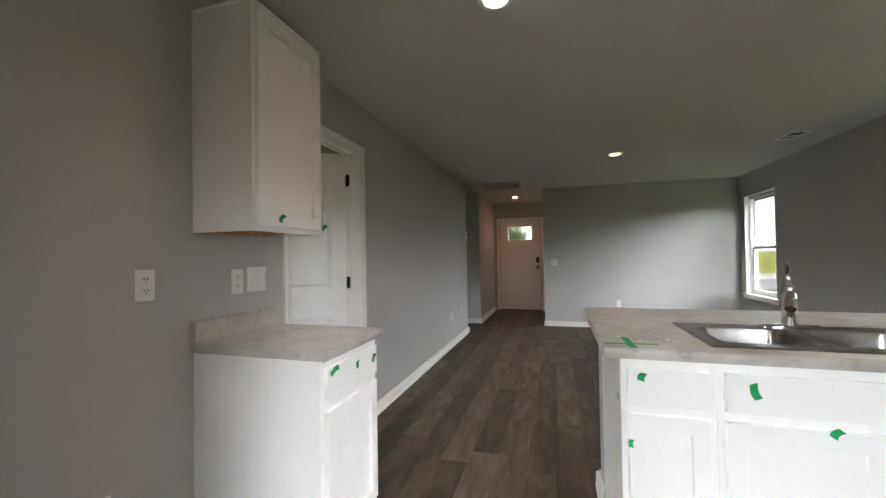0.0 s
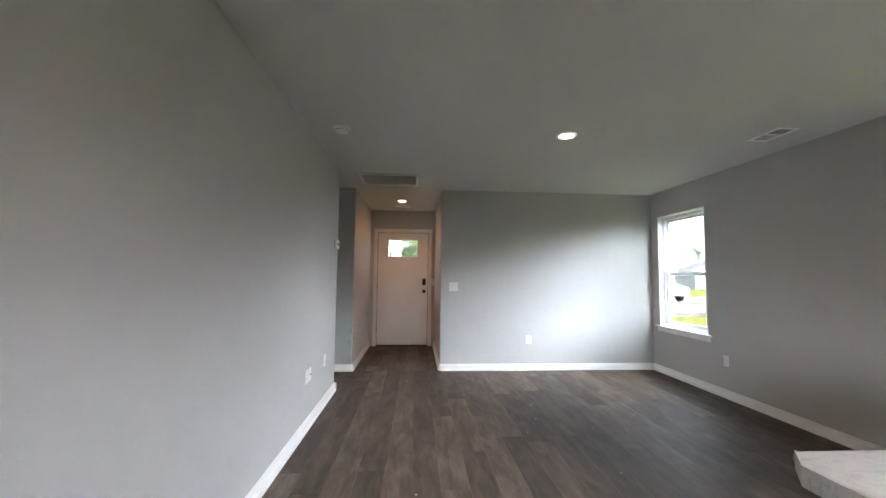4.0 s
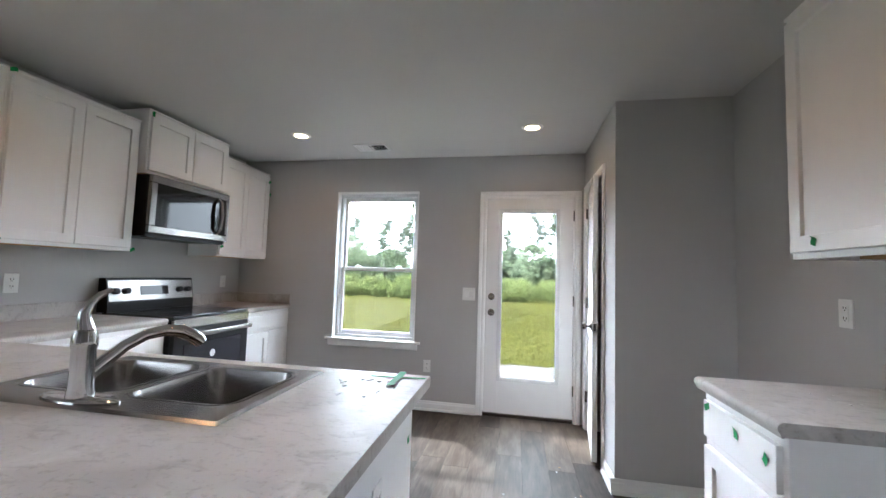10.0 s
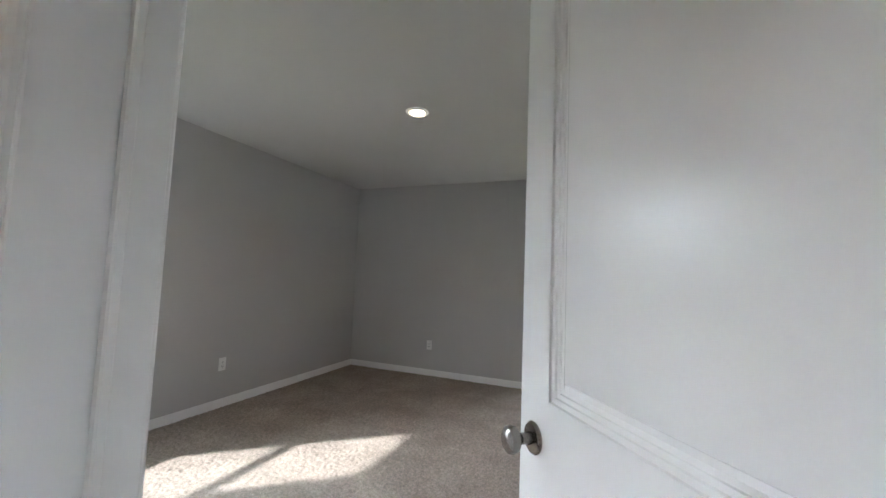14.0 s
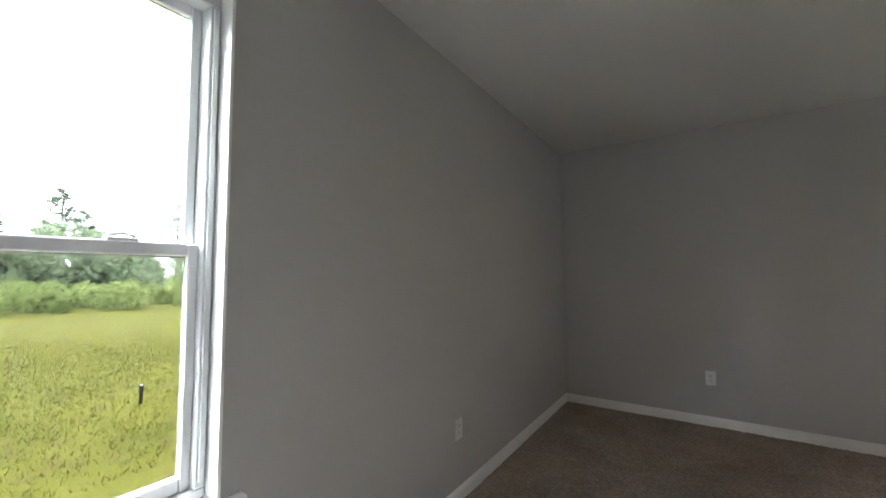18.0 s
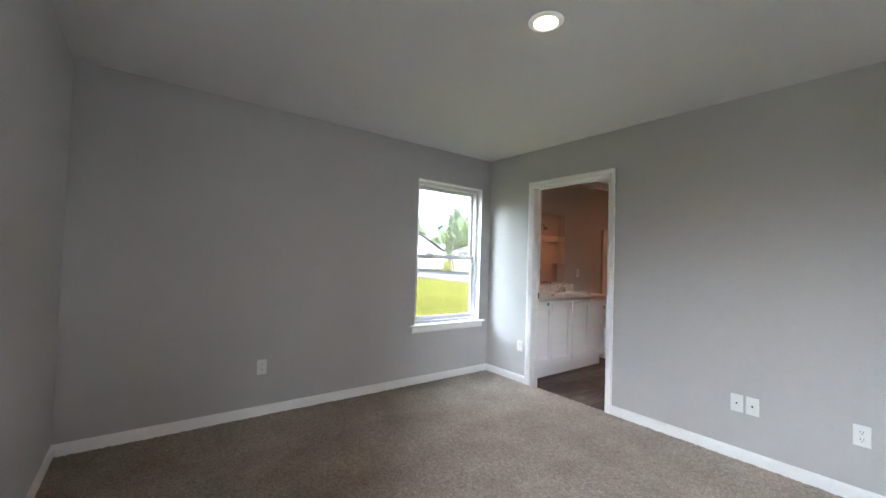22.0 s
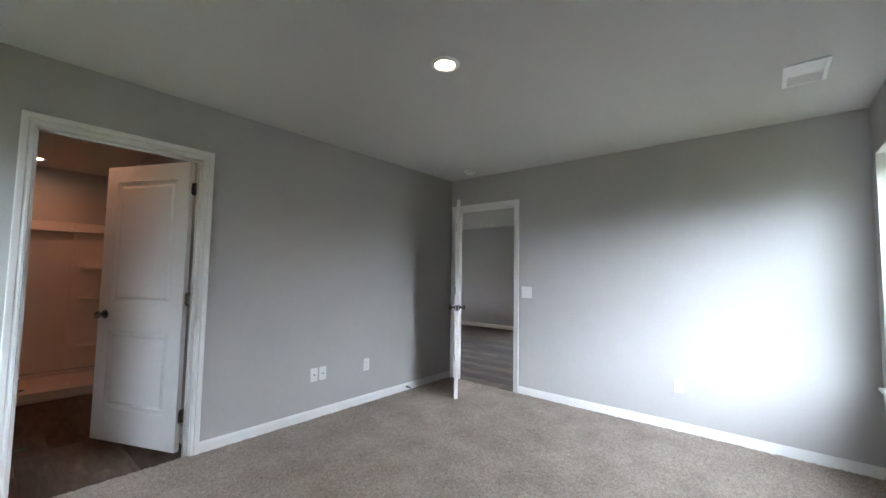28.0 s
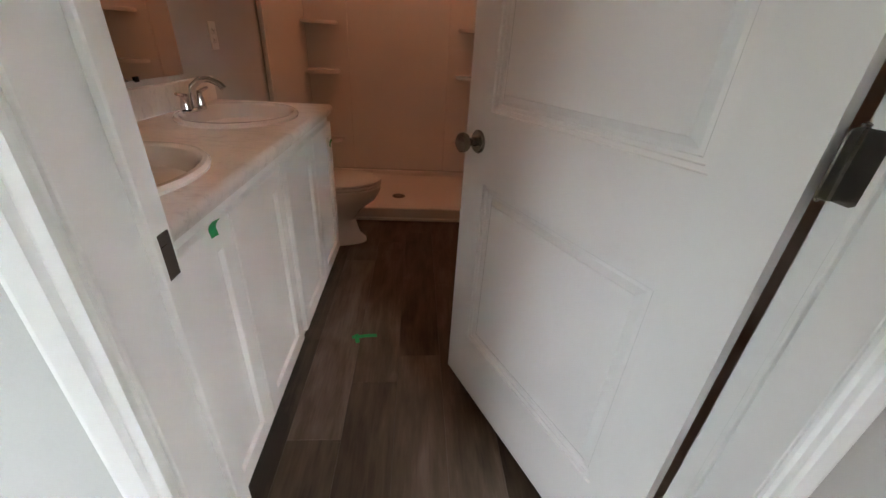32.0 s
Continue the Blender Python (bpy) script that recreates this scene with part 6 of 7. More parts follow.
LEAF = leafy(two_tone("leaves", (0.105, 0.132, 0.06), (0.19, 0.22, 0.105), 0.6, 0.75, per_object=True))
# WOODS and NEEDLE carry distant haze in their colour, paler than LEAF
WOODS = leafy(two_tone("hazed_woods_leaves", (0.16, 0.20, 0.125), (0.28, 0.325, 0.20), 0.5, 0.8, per_object=True))
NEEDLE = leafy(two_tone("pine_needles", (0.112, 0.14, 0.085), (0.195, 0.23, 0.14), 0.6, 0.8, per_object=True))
SHRUB = leafy(two_tone("shrub_leaves", (0.13, 0.165, 0.055), (0.25, 0.28, 0.10), 0.8, 0.8, per_object=True))
ROOFING = two_tone("roof_shingle", (0.043, 0.038, 0.038), (0.087, 0.078, 0.077), 9.0, 0.95, stretch=(0.22, 0.22, 5.0), bump=0.4)
ROOFING.node_tree.nodes["Principled BSDF"].inputs["Specular IOR Level"].default_value = 0.03
SIDE_WHITE = material("siding_white", (0.245, 0.247, 0.25), 0.6, blotch=(0.6, 0.03))
SIDE_BLUE = material("siding_blue", (0.066, 0.081, 0.113), 0.6, blotch=(0.6, 0.03))
SIDE_GREY = material("siding_grey", (0.145, 0.151, 0.154), 0.6, blotch=(0.6, 0.03))
SIDE_CREAM = material("siding_cream", (0.209, 0.194, 0.174), 0.6, blotch=(0.6, 0.03))
HOUSE_TRIM = material("house_trim", (0.261, 0.261, 0.261), 0.5, blotch=(2, 0.02))
HOUSE_GLASS = material("house_glass", (0.05, 0.062, 0.075), 0.08, blotch=(1.5, 0.2))
RUBBER = material("tyre_rubber", (0.02, 0.02, 0.02), 0.8, grain=(60, 0.2))
CARWHITE = material("car_white", (0.290, 0.290, 0.290), 0.25, blotch=(2, 0.02), coat=0.4)
CARDARK = material("car_dark_blue", (0.012, 0.017, 0.028), 0.2, blotch=(2, 0.05), coat=0.4)
DUMP = material("dumpster_teal", (0.058, 0.093, 0.099), 0.55, grain=(12, 0.12), blotch=(1.5, 0.12))
SILT = material("black_fabric", (0.02, 0.02, 0.022), 0.9, grain=(20, 0.2))


def ground():
    b = bmesh.new()
    rings = []
    for r in (0.01, 6, 12, 20, 32, 50, 80, 140, 400, 1500):
        rings.append([b.verts.new((r * math.cos(a), 4 + r * math.sin(a), G + (0.0 if r < 15 else 0.05 * math.sin(3 * a + r)))) for a in (2 * math.pi * k / 72 for k in range(72))])
    for r, s in zip(rings, rings[1:]):
        for k in range(72):
            b.faces.new((r[k], r[(k + 1) % 72], s[(k + 1) % 72], s[k]))
    return tagged(part("ground", b, GRASS, smooth=True), "bright green mown lawn", "lawn", kind="structure")


ground()
b = bmesh.new()
for k in range(60):
    bx(b, -120 + 4 * k, -116.03 + 4 * k, 18.4, 23.6, G - 0.1, G + 0.10)
road = tagged(part("road", b, ASPHALT), "grey asphalt street", "road", kind="structure")
b = bmesh.new()
for y0, y1 in ((18.0, 18.4), (23.6, 24.0)):
    for k in range(60):
        bx(b, -120 + 4 * k, -116.02 + 4 * k, y0, y1, G - 0.1, G + 0.17, 0.02)
tagged(part("kerb", b, CONCRETE), "pale concrete kerb along the street", "kerb", kind="structure")
tagged(part("patio", box(0.2, 3.4, -1.62, YB - 0.152, G - 0.1, -0.075, 0.01), CONCRETE), "small concrete patio slab at the back door", "patio", kind="structure")
for x0, x1 in ((21.0, 26.0), (-30.0, -25.5)):
    tagged(part("driveway", box(x0, x1, 24.0, 31.0, G - 0.1, G + 0.13, 0.01), CONCRETE), "pale concrete driveway", "driveway", kind="structure")
tagged(part("sand_bed", box(-46, -9, 24.05, 27.5, G - 0.1, G + 0.11, 0.01), SAND), "strip of bare sandy soil across the street", "ground", kind="structure")


def grass_tufts(x0, x1, y0, y1, count, seed):
    """Loose blades standing on the lawn near the windows."""
    r = np.random.default_rng(seed)
    px, py = r.uniform(x0, x1, count), r.uniform(y0, y1, count)
    a, h, w = r.uniform(0, 2 * math.pi, count), r.uniform(0.015, 0.05, count), r.uniform(0.003, 0.008, count)
    dx, dy, lean = np.cos(a) * w, np.sin(a) * w, r.uniform(-0.03, 0.03, (count, 2))
    v = np.empty((count, 3, 3))
    v[:, 0] = np.stack([px - dx, py - dy, np.full(count, G + 0.0)], -1)
    v[:, 1] = np.stack([px + dx, py + dy, np.full(count, G + 0.0)], -1)
    v[:, 2] = np.stack([px + lean[:, 0], py + lean[:, 1], G + h], -1)
    me = bpy.data.meshes.new("grass")
    me.from_pydata(v.reshape(-1, 3).tolist(), [], np.arange(count * 3).reshape(-1, 3).tolist())
    me.materials.append(BLADE)
    return tagged(new("grass", me), "short bright green lawn grass", "grass", kind="stuff")


grass_tufts(-12, 5, -18.6, -1.7, 170000, 1)
grass_tufts(4.6, 12, 0, 14, 20000, 2)
grass_tufts(-14, -4.8, 1, 15, 30000, 3)


# ---------------------------------------------------------------- houses
def house(m, w, d, wh, siding, label, rise=2.2, gable=False, front=(), vents=(), garage=None, wing=None):
    """Local: x 0..w the long front at y = 0, facing -y; d deep. front: windows (centre, z, width, height); vents: places along the roof."""
    h = empty("house", m, label, "house", "neighbouring houses")

    def lap(name, length, mat):
        b = bmesh.new()
        n, t = int(wh / 0.145), 0.03
        prof = [(0.04, wh), (0.04, 0.0)]
        for i in range(n):
            z = wh * i / n
            prof += [(0.012, z + 0.004), (0.012, z + 0.024), (-t, z + 0.024), (-0.012, wh * (i + 1) / n)]
        prism(b, prof, "x", 0, length)
        return part(name, b, mat, h)
    lap("wall", w, siding)
    lap("wall", d, siding).matrix_local = pose(0, d, 0, 0, 0, -90)
    lap("wall", d, siding).matrix_local = pose(w, 0, 0, 0, 0, 90)
    lap("wall", w, siding).matrix_local = pose(w, d, 0, 0, 0, 180)
    o = 0.4
    b = bmesh.new()
    if gable:
        prism(b, [(-o, wh - 0.05), (d / 2, wh + rise), (d + o, wh - 0.05), (d + o, wh + 0.12), (d / 2, wh + rise + 0.17), (-o, wh + 0.12)], "x", -o, w + o)
        g = bmesh.new()
        prism(g, [(0, wh), (d, wh), (d / 2, wh + rise - 0.1)], "x", 0.02, w - 0.02)
        part("gable_wall", g, siding, h)
    else:
        k = min(d / 2, w / 2 - 0.3)
        v = [b.verts.new(p) for p in ((-o, -o, wh), (w + o, -o, wh), (w + o, d + o, wh), (-o, d + o, wh), (k, d / 2, wh + rise), (w - k, d / 2, wh + rise))]
        for f in ((0, 1, 5, 4), (1, 2, 5), (2, 3, 4, 5), (3, 0, 4), (3, 2, 1, 0)):
            b.faces.new([v[i] for i in f])
    roof = part("roof", b, ROOFING, h)
    for c in vents:
        f = 0.87
        part("roof_vent", box(c, c + 0.8, d / 2 * f - 0.2, d / 2 * f + 0.2, wh + rise * f - 0.05, wh + rise * f + 0.18, 0.03), HOUSE_GLASS, roof)
    b = bmesh.new()
    for x0, x1, y0, y1 in ((-o, w + o, -o - 0.02, -o), (-o, w + o, d + o, d + o + 0.02), (-o - 0.02, -o, -o, d + o), (w + o, w + o + 0.02, -o, d + o)):
        bx(b, x0, x1, y0, y1, wh - 0.16, wh + 0.03)
    bx(b, -o, w + o, -o, 0.0, wh - 0.05, wh - 0.03)
    bx(b, -o, 0.0, 0.0, d + o, wh - 0.05, wh - 0.03)
    part("fascia", b, HOUSE_TRIM, h)
    for c, z, ww, hh in front:
        q = empty("window", pose(c, -0.02, z))
        q.parent = h
        b = bmesh.new()
        for a0, a1, z0, z1 in ((-ww / 2 - 0.08, -ww / 2, -0.08, hh + 0.08), (ww / 2, ww / 2 + 0.08, -0.08, hh + 0.08), (-ww / 2, ww / 2, hh, hh + 0.08), (-ww / 2, ww / 2, -0.08, 0), (-ww / 2, ww / 2, hh / 2 - 0.02, hh / 2 + 0.02)):
            bx(b, a0, a1, -0.03, 0.03, z0, z1)
        part("frame", b, HOUSE_TRIM, q)
        part("pane", box(-ww / 2, ww / 2, -0.005, 0.01, 0, hh), HOUSE_GLASS, q)
    if wing:                              # a gabled bay that stands out of the front
        x0, ww, dd = wing
        b = box(x0, x0 + ww, -dd, -0.03, 0, wh)
        prism(b, [(x0, wh), (x0 + ww, wh), (x0 + ww / 2, wh + 1.15)], "y", -dd, 1.2)
        part("gable_wall", b, SIDE_WHITE, h)
        for s in (-1, 1):
            b = bmesh.new()
            c = x0 + ww / 2
            prism(b, [(c, wh + 1.15), (c + s * (ww / 2 + 0.35), wh - 0.03), (c + s * (ww / 2 + 0.35), wh + 0.12), (c, wh + 1.32)], "y", -dd - 0.3, 1.5)
            part("gable_roof", b, ROOFING, roof)
            part("shutter", box(c + s * 0.62 - 0.16, c + s * 0.62 + 0.16, -dd - 0.04, -dd - 0.005, 0.95, 2.15, 0.01), HOUSE_GLASS, h, "dark louvred shutter")
        part("pane", box(c - 0.38, c + 0.38, -dd - 0.03, -dd - 0.005, 0.95, 2.15, 0.01), HOUSE_GLASS, h)
        b = bmesh.new()
        for a0, a1, z0, z1 in ((-0.45, -0.38, 0.9, 2.2), (0.38, 0.45, 0.9, 2.2), (-0.38, 0.38, 2.13, 2.2), (-0.38, 0.38, 0.9, 0.97), (-0.38, 0.38, 1.52, 1.58), (-0.03, 0.03, 0.97, 2.13)):
            bx(b, c + a0, c + a1, -dd - 0.05, -dd - 0.032, z0, z1)
        part("window_trim", b, HOUSE_TRIM, h)
    if garage:
        c, ww, hh = garage
        b = bmesh.new()
        for k in range(4):
            bx(b, c - ww / 2, c + ww / 2, -0.04, -0.005, hh * k / 4 + 0.01, hh * (k + 1) / 4, 0.01)
        part("garage_door", b, HOUSE_TRIM, h)
    return h


# white house beside the kitchen, its long side towards the windows
house(pose(21.5, 13.26, G, 0, 0, -90), 15.0, 11.0, 3.05, SIDE_WHITE, "single-storey white-sided house with a grey shingle hip roof", 2.85,
      front=((7.5, 1.07, 0.75, 1.4), (12.9, 1.07, 0.75, 1.4)), vents=(5.925, 8.25))
# blue house on the bedroom's side
house(pose(-25.5, -0.3, G, 0, 0, 90), 13.0, 13.0, 3.4, SIDE_BLUE, "single-storey pale blue-sided house with a brown-grey hip roof", 3.5,
      front=((6.5, 1.06, 0.9, 1.72),), vents=(6.6, 9.4))
# across the street
house(pose(36.0, 50.2, G, 0, 0, -20), 13.5, 9.0, 2.5, SIDE_GREY, "grey-sided house with a white front gable across the street", 2.1, front=((3.0, 1.0, 1.1, 1.2),), wing=(7.0, 4.4, 1.6))
house(pose(2.0, 34.0, G), 12.0, 9.0, 2.8, SIDE_WHITE, "white-sided house with a low roof across the street", 2.4, front=((3.0, 1.0, 1.1, 1.4),), garage=(9.0, 4.6, 2.2))
house(pose(-22.0, 33.0, G), 12.0, 9.0, 2.7, SIDE_CREAM, "pinkish-cream house behind a building site", 2.4, front=((3.0, 0.9, 0.9, 1.4), (8.5, 0.9, 0.9, 1.4)))
house(pose(-44.0, 36.0, G), 14.0, 10.0, 2.8, SIDE_WHITE, "white-sided house with a grey hip roof across the street", 2.7, front=((3.5, 1.0, 1.1, 1.4), (7.0, 1.0, 1.1, 1.4)), garage=(11.0, 4.6, 2.2))
house(pose(-66.0, 30.0, G), 14.0, 10.0, 2.8, SIDE_WHITE, "white-sided gabled house far down the street", 2.7, gable=True, front=((3.5, 1.0, 1.1, 1.4), (7.0, 1.0, 1.1, 1.4)))
tagged(part("mulch_bed", box(20.3, 21.45, -1.5, 13.5, G - 0.05, G + 0.14, 0.03), MULCH), "strip of red mulch along the white house", "mulch", kind="structure")


# ---------------------------------------------------------------- cars, dumpster and other things outside
def car(m, l, w, hgt, bonnet, label, paint=None):
    c = empty("car", m, label, "car", "parked cars")
    b = bmesh.new()
    prof = [(0.0, 0.35), (0.0, 0.75), (0.08, 0.85), (bonnet, 0.98), (bonnet + 0.55, hgt - 0.08), (bonnet + 0.8, hgt), (l - 0.45, hgt), (l - 0.12, hgt - 0.25), (l, 0.9), (l, 0.38), (l - 0.3, 0.28), (0.3, 0.28)]
    prism(b, prof, "y", -w / 2, w / 2)
    bmesh.ops.bevel(b, geom=b.edges[:], offset=0.05, segments=2, affect="EDGES")
    part("body", b, paint or CARWHITE, c, smooth=True)
    for s in (-1, 1):
        b = bmesh.new()
        prism(b, [(bonnet + 0.25, 1.02), (bonnet + 0.68, hgt - 0.16), (l - 0.55, hgt - 0.16), (l - 0.35, 1.02)], "y", s * w / 2 - 0.006, s * w / 2 + 0.008)
        part("side_window", b, HOUSE_GLASS, c)
        for x in (0.8, l - 0.85):
            wl = part("wheel", lathe(bmesh.new(), [(0, -0.10), (0.20, -0.10), (0.32, -0.09), (0.33, 0), (0.32, 0.09), (0.2, 0.10), (0, 0.10)], 24, pose(x, s * (w / 2 - 0.08), 0.33, 90)), RUBBER, c, smooth=True)
            part("rim", lathe(bmesh.new(), [(0, 0), (0.19, 0), (0.2, 0.012), (0, 0.02)], 18, pose(x, s * (w / 2 + 0.022), 0.33, -90 * s)), STEEL, wl, smooth=True)
    b = bmesh.new()
    prism(b, [(bonnet + 0.10, 1.02), (bonnet + 0.56, hgt - 0.12), (bonnet + 0.545, hgt - 0.11), (bonnet + 0.08, 1.03)], "y", -w / 2 + 0.12, w / 2 - 0.12)
    part("windscreen", b, HOUSE_GLASS, c)
    for s in (-1, 1):
        part("headlight", box(-0.012, 0.05, s * (w / 2 - 0.25) - 0.15, s * (w / 2 - 0.25) + 0.15, 0.66, 0.80, 0.02), PLASTIC, c)
    return c


car(pose(20.6, 21.6, G + 0.10), 4.6, 1.8, 1.48, 1.2, "white car parked at the kerb of the street")
car(pose(19.4, 19.3, G + 0.10), 4.6, 1.85, 1.46, 1.15, "dark blue car parked at the near kerb of the street", CARDARK)
car(pose(15.9, 25.2, G + 0.10, 0, 0, 90), 4.8, 1.9, 1.75, 1.2, "white car standing on the building plot")
car(pose(-9.5, 19.6, G + 0.10, 0, 0, 180), 4.6, 1.8, 1.48, 1.2, "white car parked on the street")


def dumpster():
    d = empty("dumpster", pose(-16.2, 26.0, G + 0.12), "large grey-green steel roll-off dumpster", "dumpster")
    b = bmesh.new()
    prism(b, [(0, 0), (5.4, 0), (6.2, 1.7), (-0.7, 1.7)], "y", 0, 2.3)
    part("body", b, DUMP, d)
    for k in range(8):
        part("rib", box(0.15 + 0.7 * k, 0.27 + 0.7 * k, -0.06, 0.0, 0.05, 1.7), DUMP, d)
    part("top_rail", box(-0.75, 6.25, -0.09, 2.39, 1.66, 1.78, 0.02), DUMP, d)


dumpster()
t = empty("portable_toilet", pose(-17.9, 26.6, G + 0.12), "green portable toilet with a white roof", "portable toilet")
part("cabin", box(0, 1.1, 0, 1.1, 0, 2.05, 0.03), material("green_plastic", (0.01, 0.16, 0.10), 0.5, blotch=(2, 0.05)), t)
part("roof", box(-0.04, 1.14, -0.04, 1.14, 2.05, 2.28, 0.08, 2), PLASTIC, t)
part("door", box(0.15, 0.95, -0.02, 0.0, 0.1, 1.95, 0.005), material("green_plastic_door", (0.012, 0.13, 0.085), 0.5, blotch=(2, 0.05)), t)
s = empty("silt_fence", pose(0, 0, 0), "sagging black fabric silt fence on stakes", "fence")
b = bmesh.new()
n = 44
rows = [[b.verts.new((-46 + 0.62 * i, 24.6 + 0.12 * math.sin(i * 1.7) + dy, z)) for z, dy in ((G + 0.1, 0), (G + 0.48 + 0.10 * math.sin(i * 2.1), 0.05 * math.sin(i)), (G + 0.48 + 0.10 * math.sin(i * 2.1), 0.02 + 0.05 * math.sin(i)), (G + 0.1, 0.02))] for i in range(n)]
for p, q in zip(rows, rows[1:]):
    for k in range(4):
        b.faces.new((p[k], p[(k + 1) % 4], q[(k + 1) % 4], q[k]))
part("fabric", b, SILT, s)
for i in range(0, n, 5):
    part("stake", box(-46 + 0.62 * i, -45.96 + 0.62 * i, 24.68, 24.72, G, G + 0.85), BARE, s)


tagged(part("sand_bed", box(8, 34, 24.05, 29.5, G - 0.1, G + 0.11, 0.01), SAND), "bare sandy building plot across the street", "ground", kind="structure")
pile = empty("debris_pile", pose(23.0, 26.0, G + 0.10), "low heap of soil and waste boards on the building plot", "debris")
rp = random.Random(31)
b = bmesh.new()
grid = [[b.verts.new((-5 + 0.5 * i, -1.2 + 0.4 * j, 0.45 * max(0, 1 - ((j - 3) / 3) ** 2) * max(0, 1 - ((i - 10) / 10) ** 4) * rp.uniform(0.5, 1.2))) for j in range(7)] for i in range(21)]
for p, q in zip(grid, grid[1:]):
    for j in range(6):
        b.faces.new((p[j], q[j], q[j + 1], p[j + 1]))
part("soil", b, MULCH, pile)
for i in range(22):
    part("board", box(-0.9, 0.9, -0.06, 0.06, -0.02, 0.02), BARE, pile).matrix_local = pose(rp.uniform(-4.3, 4.3), rp.uniform(-0.9, 0.6), rp.uniform(0.28, 0.5), rp.uniform(-20, 20), rp.uniform(-16, 16), rp.uniform(0, 180))


def condenser():
    c = empty("air_conditioner", pose(-5.0, 6.95, G), "grey outdoor air-conditioning unit on a pad beside the house", "air conditioner")
    part("pad", box(-0.48, 0.48, -0.48, 0.48, 0, 0.08, 0.01), CONCRETE, c)
    g = material("condenser_grey", (0.28, 0.29, 0.29), 0.5, blotch=(4, 0.05))
    part("core", box(-0.33, 0.33, -0.33, 0.33, 0.08, 0.95), HOUSE_GLASS, c)
    for z in range(21):
        for q in (0, 90, 180, 270):
            part("louvre", box(-0.37, 0.37, -0.385, -0.35, 0.11 + 0.04 * z, 0.13 + 0.04 * z), g, c).matrix_local = pose(0, 0, 0, 0, 0, q)
    for sx in (-1, 1):
        for sy in (-1, 1):
            part("corner_post", box(sx * 0.375 - 0.025, sx * 0.375 + 0.025, sy * 0.375 - 0.025, sy * 0.375 + 0.025, 0.08, 0.98, 0.006), g, c)
    part("lid", box(-0.41, 0.41, -0.41, 0.41, 0.98, 1.03, 0.012, 2), g, c)


condenser()
for x, y in ((-2.43, -3.6), (-6.9, -12.5), (10.9, 6.9)):
    k = empty("sprinkler", pose(x, y, G), "small dark lawn sprinkler standing in the grass", "sprinkler", "lawn sprinklers")
    part("riser", lathe(bmesh.new(), [(0, 0), (0.018, 0), (0.018, 0.14), (0, 0.14)], 10), BLACK, k)
    part("nozzle", lathe(bmesh.new(), [(0, 0.14), (0.026, 0.14), (0.026, 0.20), (0.018, 0.215), (0, 0.215)], 10), BLACK, k)


# ---------------------------------------------------------------- trees
def leaves(b, r, centre, size, count, leaf, flat=1.0):
    """A loose clump of small leaves round centre."""
    for _ in range(count):
        d = Vector((r.gauss(0, 1), r.gauss(0, 1), r.gauss(0, 1) * flat)).normalized() * size * r.uniform(0.25, 1.0)
        p = centre + Vector((d.x, d.y, d.z))
        u = Vector((r.gauss(0, 1), r.gauss(0, 1), r.gauss(0, 1))).normalized()
        w = u.orthogonal().normalized()
        a, c = leaf * r.uniform(0.6, 1.3), leaf * r.uniform(0.35, 0.7)
        b.faces.new([b.verts.new(p + u * a), b.verts.new(p + w * c), b.verts.new(p - u * a * 0.8), b.verts.new(p - w * c)])


def tree(seed, kind, height):
    r = random.Random(seed)
    pine = kind == "pine"
    t = empty("tree", pose(0, 0, -300), "tall thin pine with an open ragged crown" if pine else "green broadleaf tree with an uneven crown", "tree", "tree line")
    lean = Vector((r.uniform(-0.04, 0.04), r.uniform(-0.04, 0.04), 1))
    trunk = bmesh.new()
    n = 7
    pts = [lean * (height * 0.96 * i / n) + Vector((r.uniform(-0.08, 0.08), r.uniform(-0.08, 0.08), 0)) * (i > 0) for i in range(n + 1)]
    tube(trunk, pts, [0.018 * height * (1 - 0.85 * i / n) for i in range(n + 1)], 8)
    crown = bmesh.new()
    start = 0.52 if pine else 0.22
    for i in range(30 if pine else 34):
        f = start + (1 - start) * (i + r.random()) / (30 if pine else 34)
        base = lean * (height * 0.95 * f)
        a = r.uniform(0, 2 * math.pi)
        reach = height * (0.17 * (1.15 - f) + 0.05 if pine else 0.24 * math.sin(math.pi * min(1, (f - start) / (1 - start) * 0.85 + 0.12))) * r.uniform(0.6, 1.2)
        tip = base + Vector((math.cos(a) * reach, math.sin(a) * reach, reach * (0.25 if pine else 0.4)))
        mid = (base + tip) / 2 + Vector((0, 0, 0.04 * height * r.uniform(-0.4, 0.6)))
        tube(trunk, [base, mid, tip], [0.006 * height * (1.2 - f), 0.004 * height * (1.2 - f), 0.002 * height], 5)
        for k in range(4):
            c = base.lerp(tip, 0.45 + 0.18 * k) + Vector((r.gauss(0, 0.25), r.gauss(0, 0.25), r.gauss(0, 0.2)))
            leaves(crown, r, c, height * (0.04 if pine else 0.085), 28 if pine else 30, 0.17 if pine else 0.24, 0.6 if pine else 0.85)
    part("trunk", trunk, BARK, t)
    part("crown", crown, NEEDLE if pine else LEAF, t)
    return t


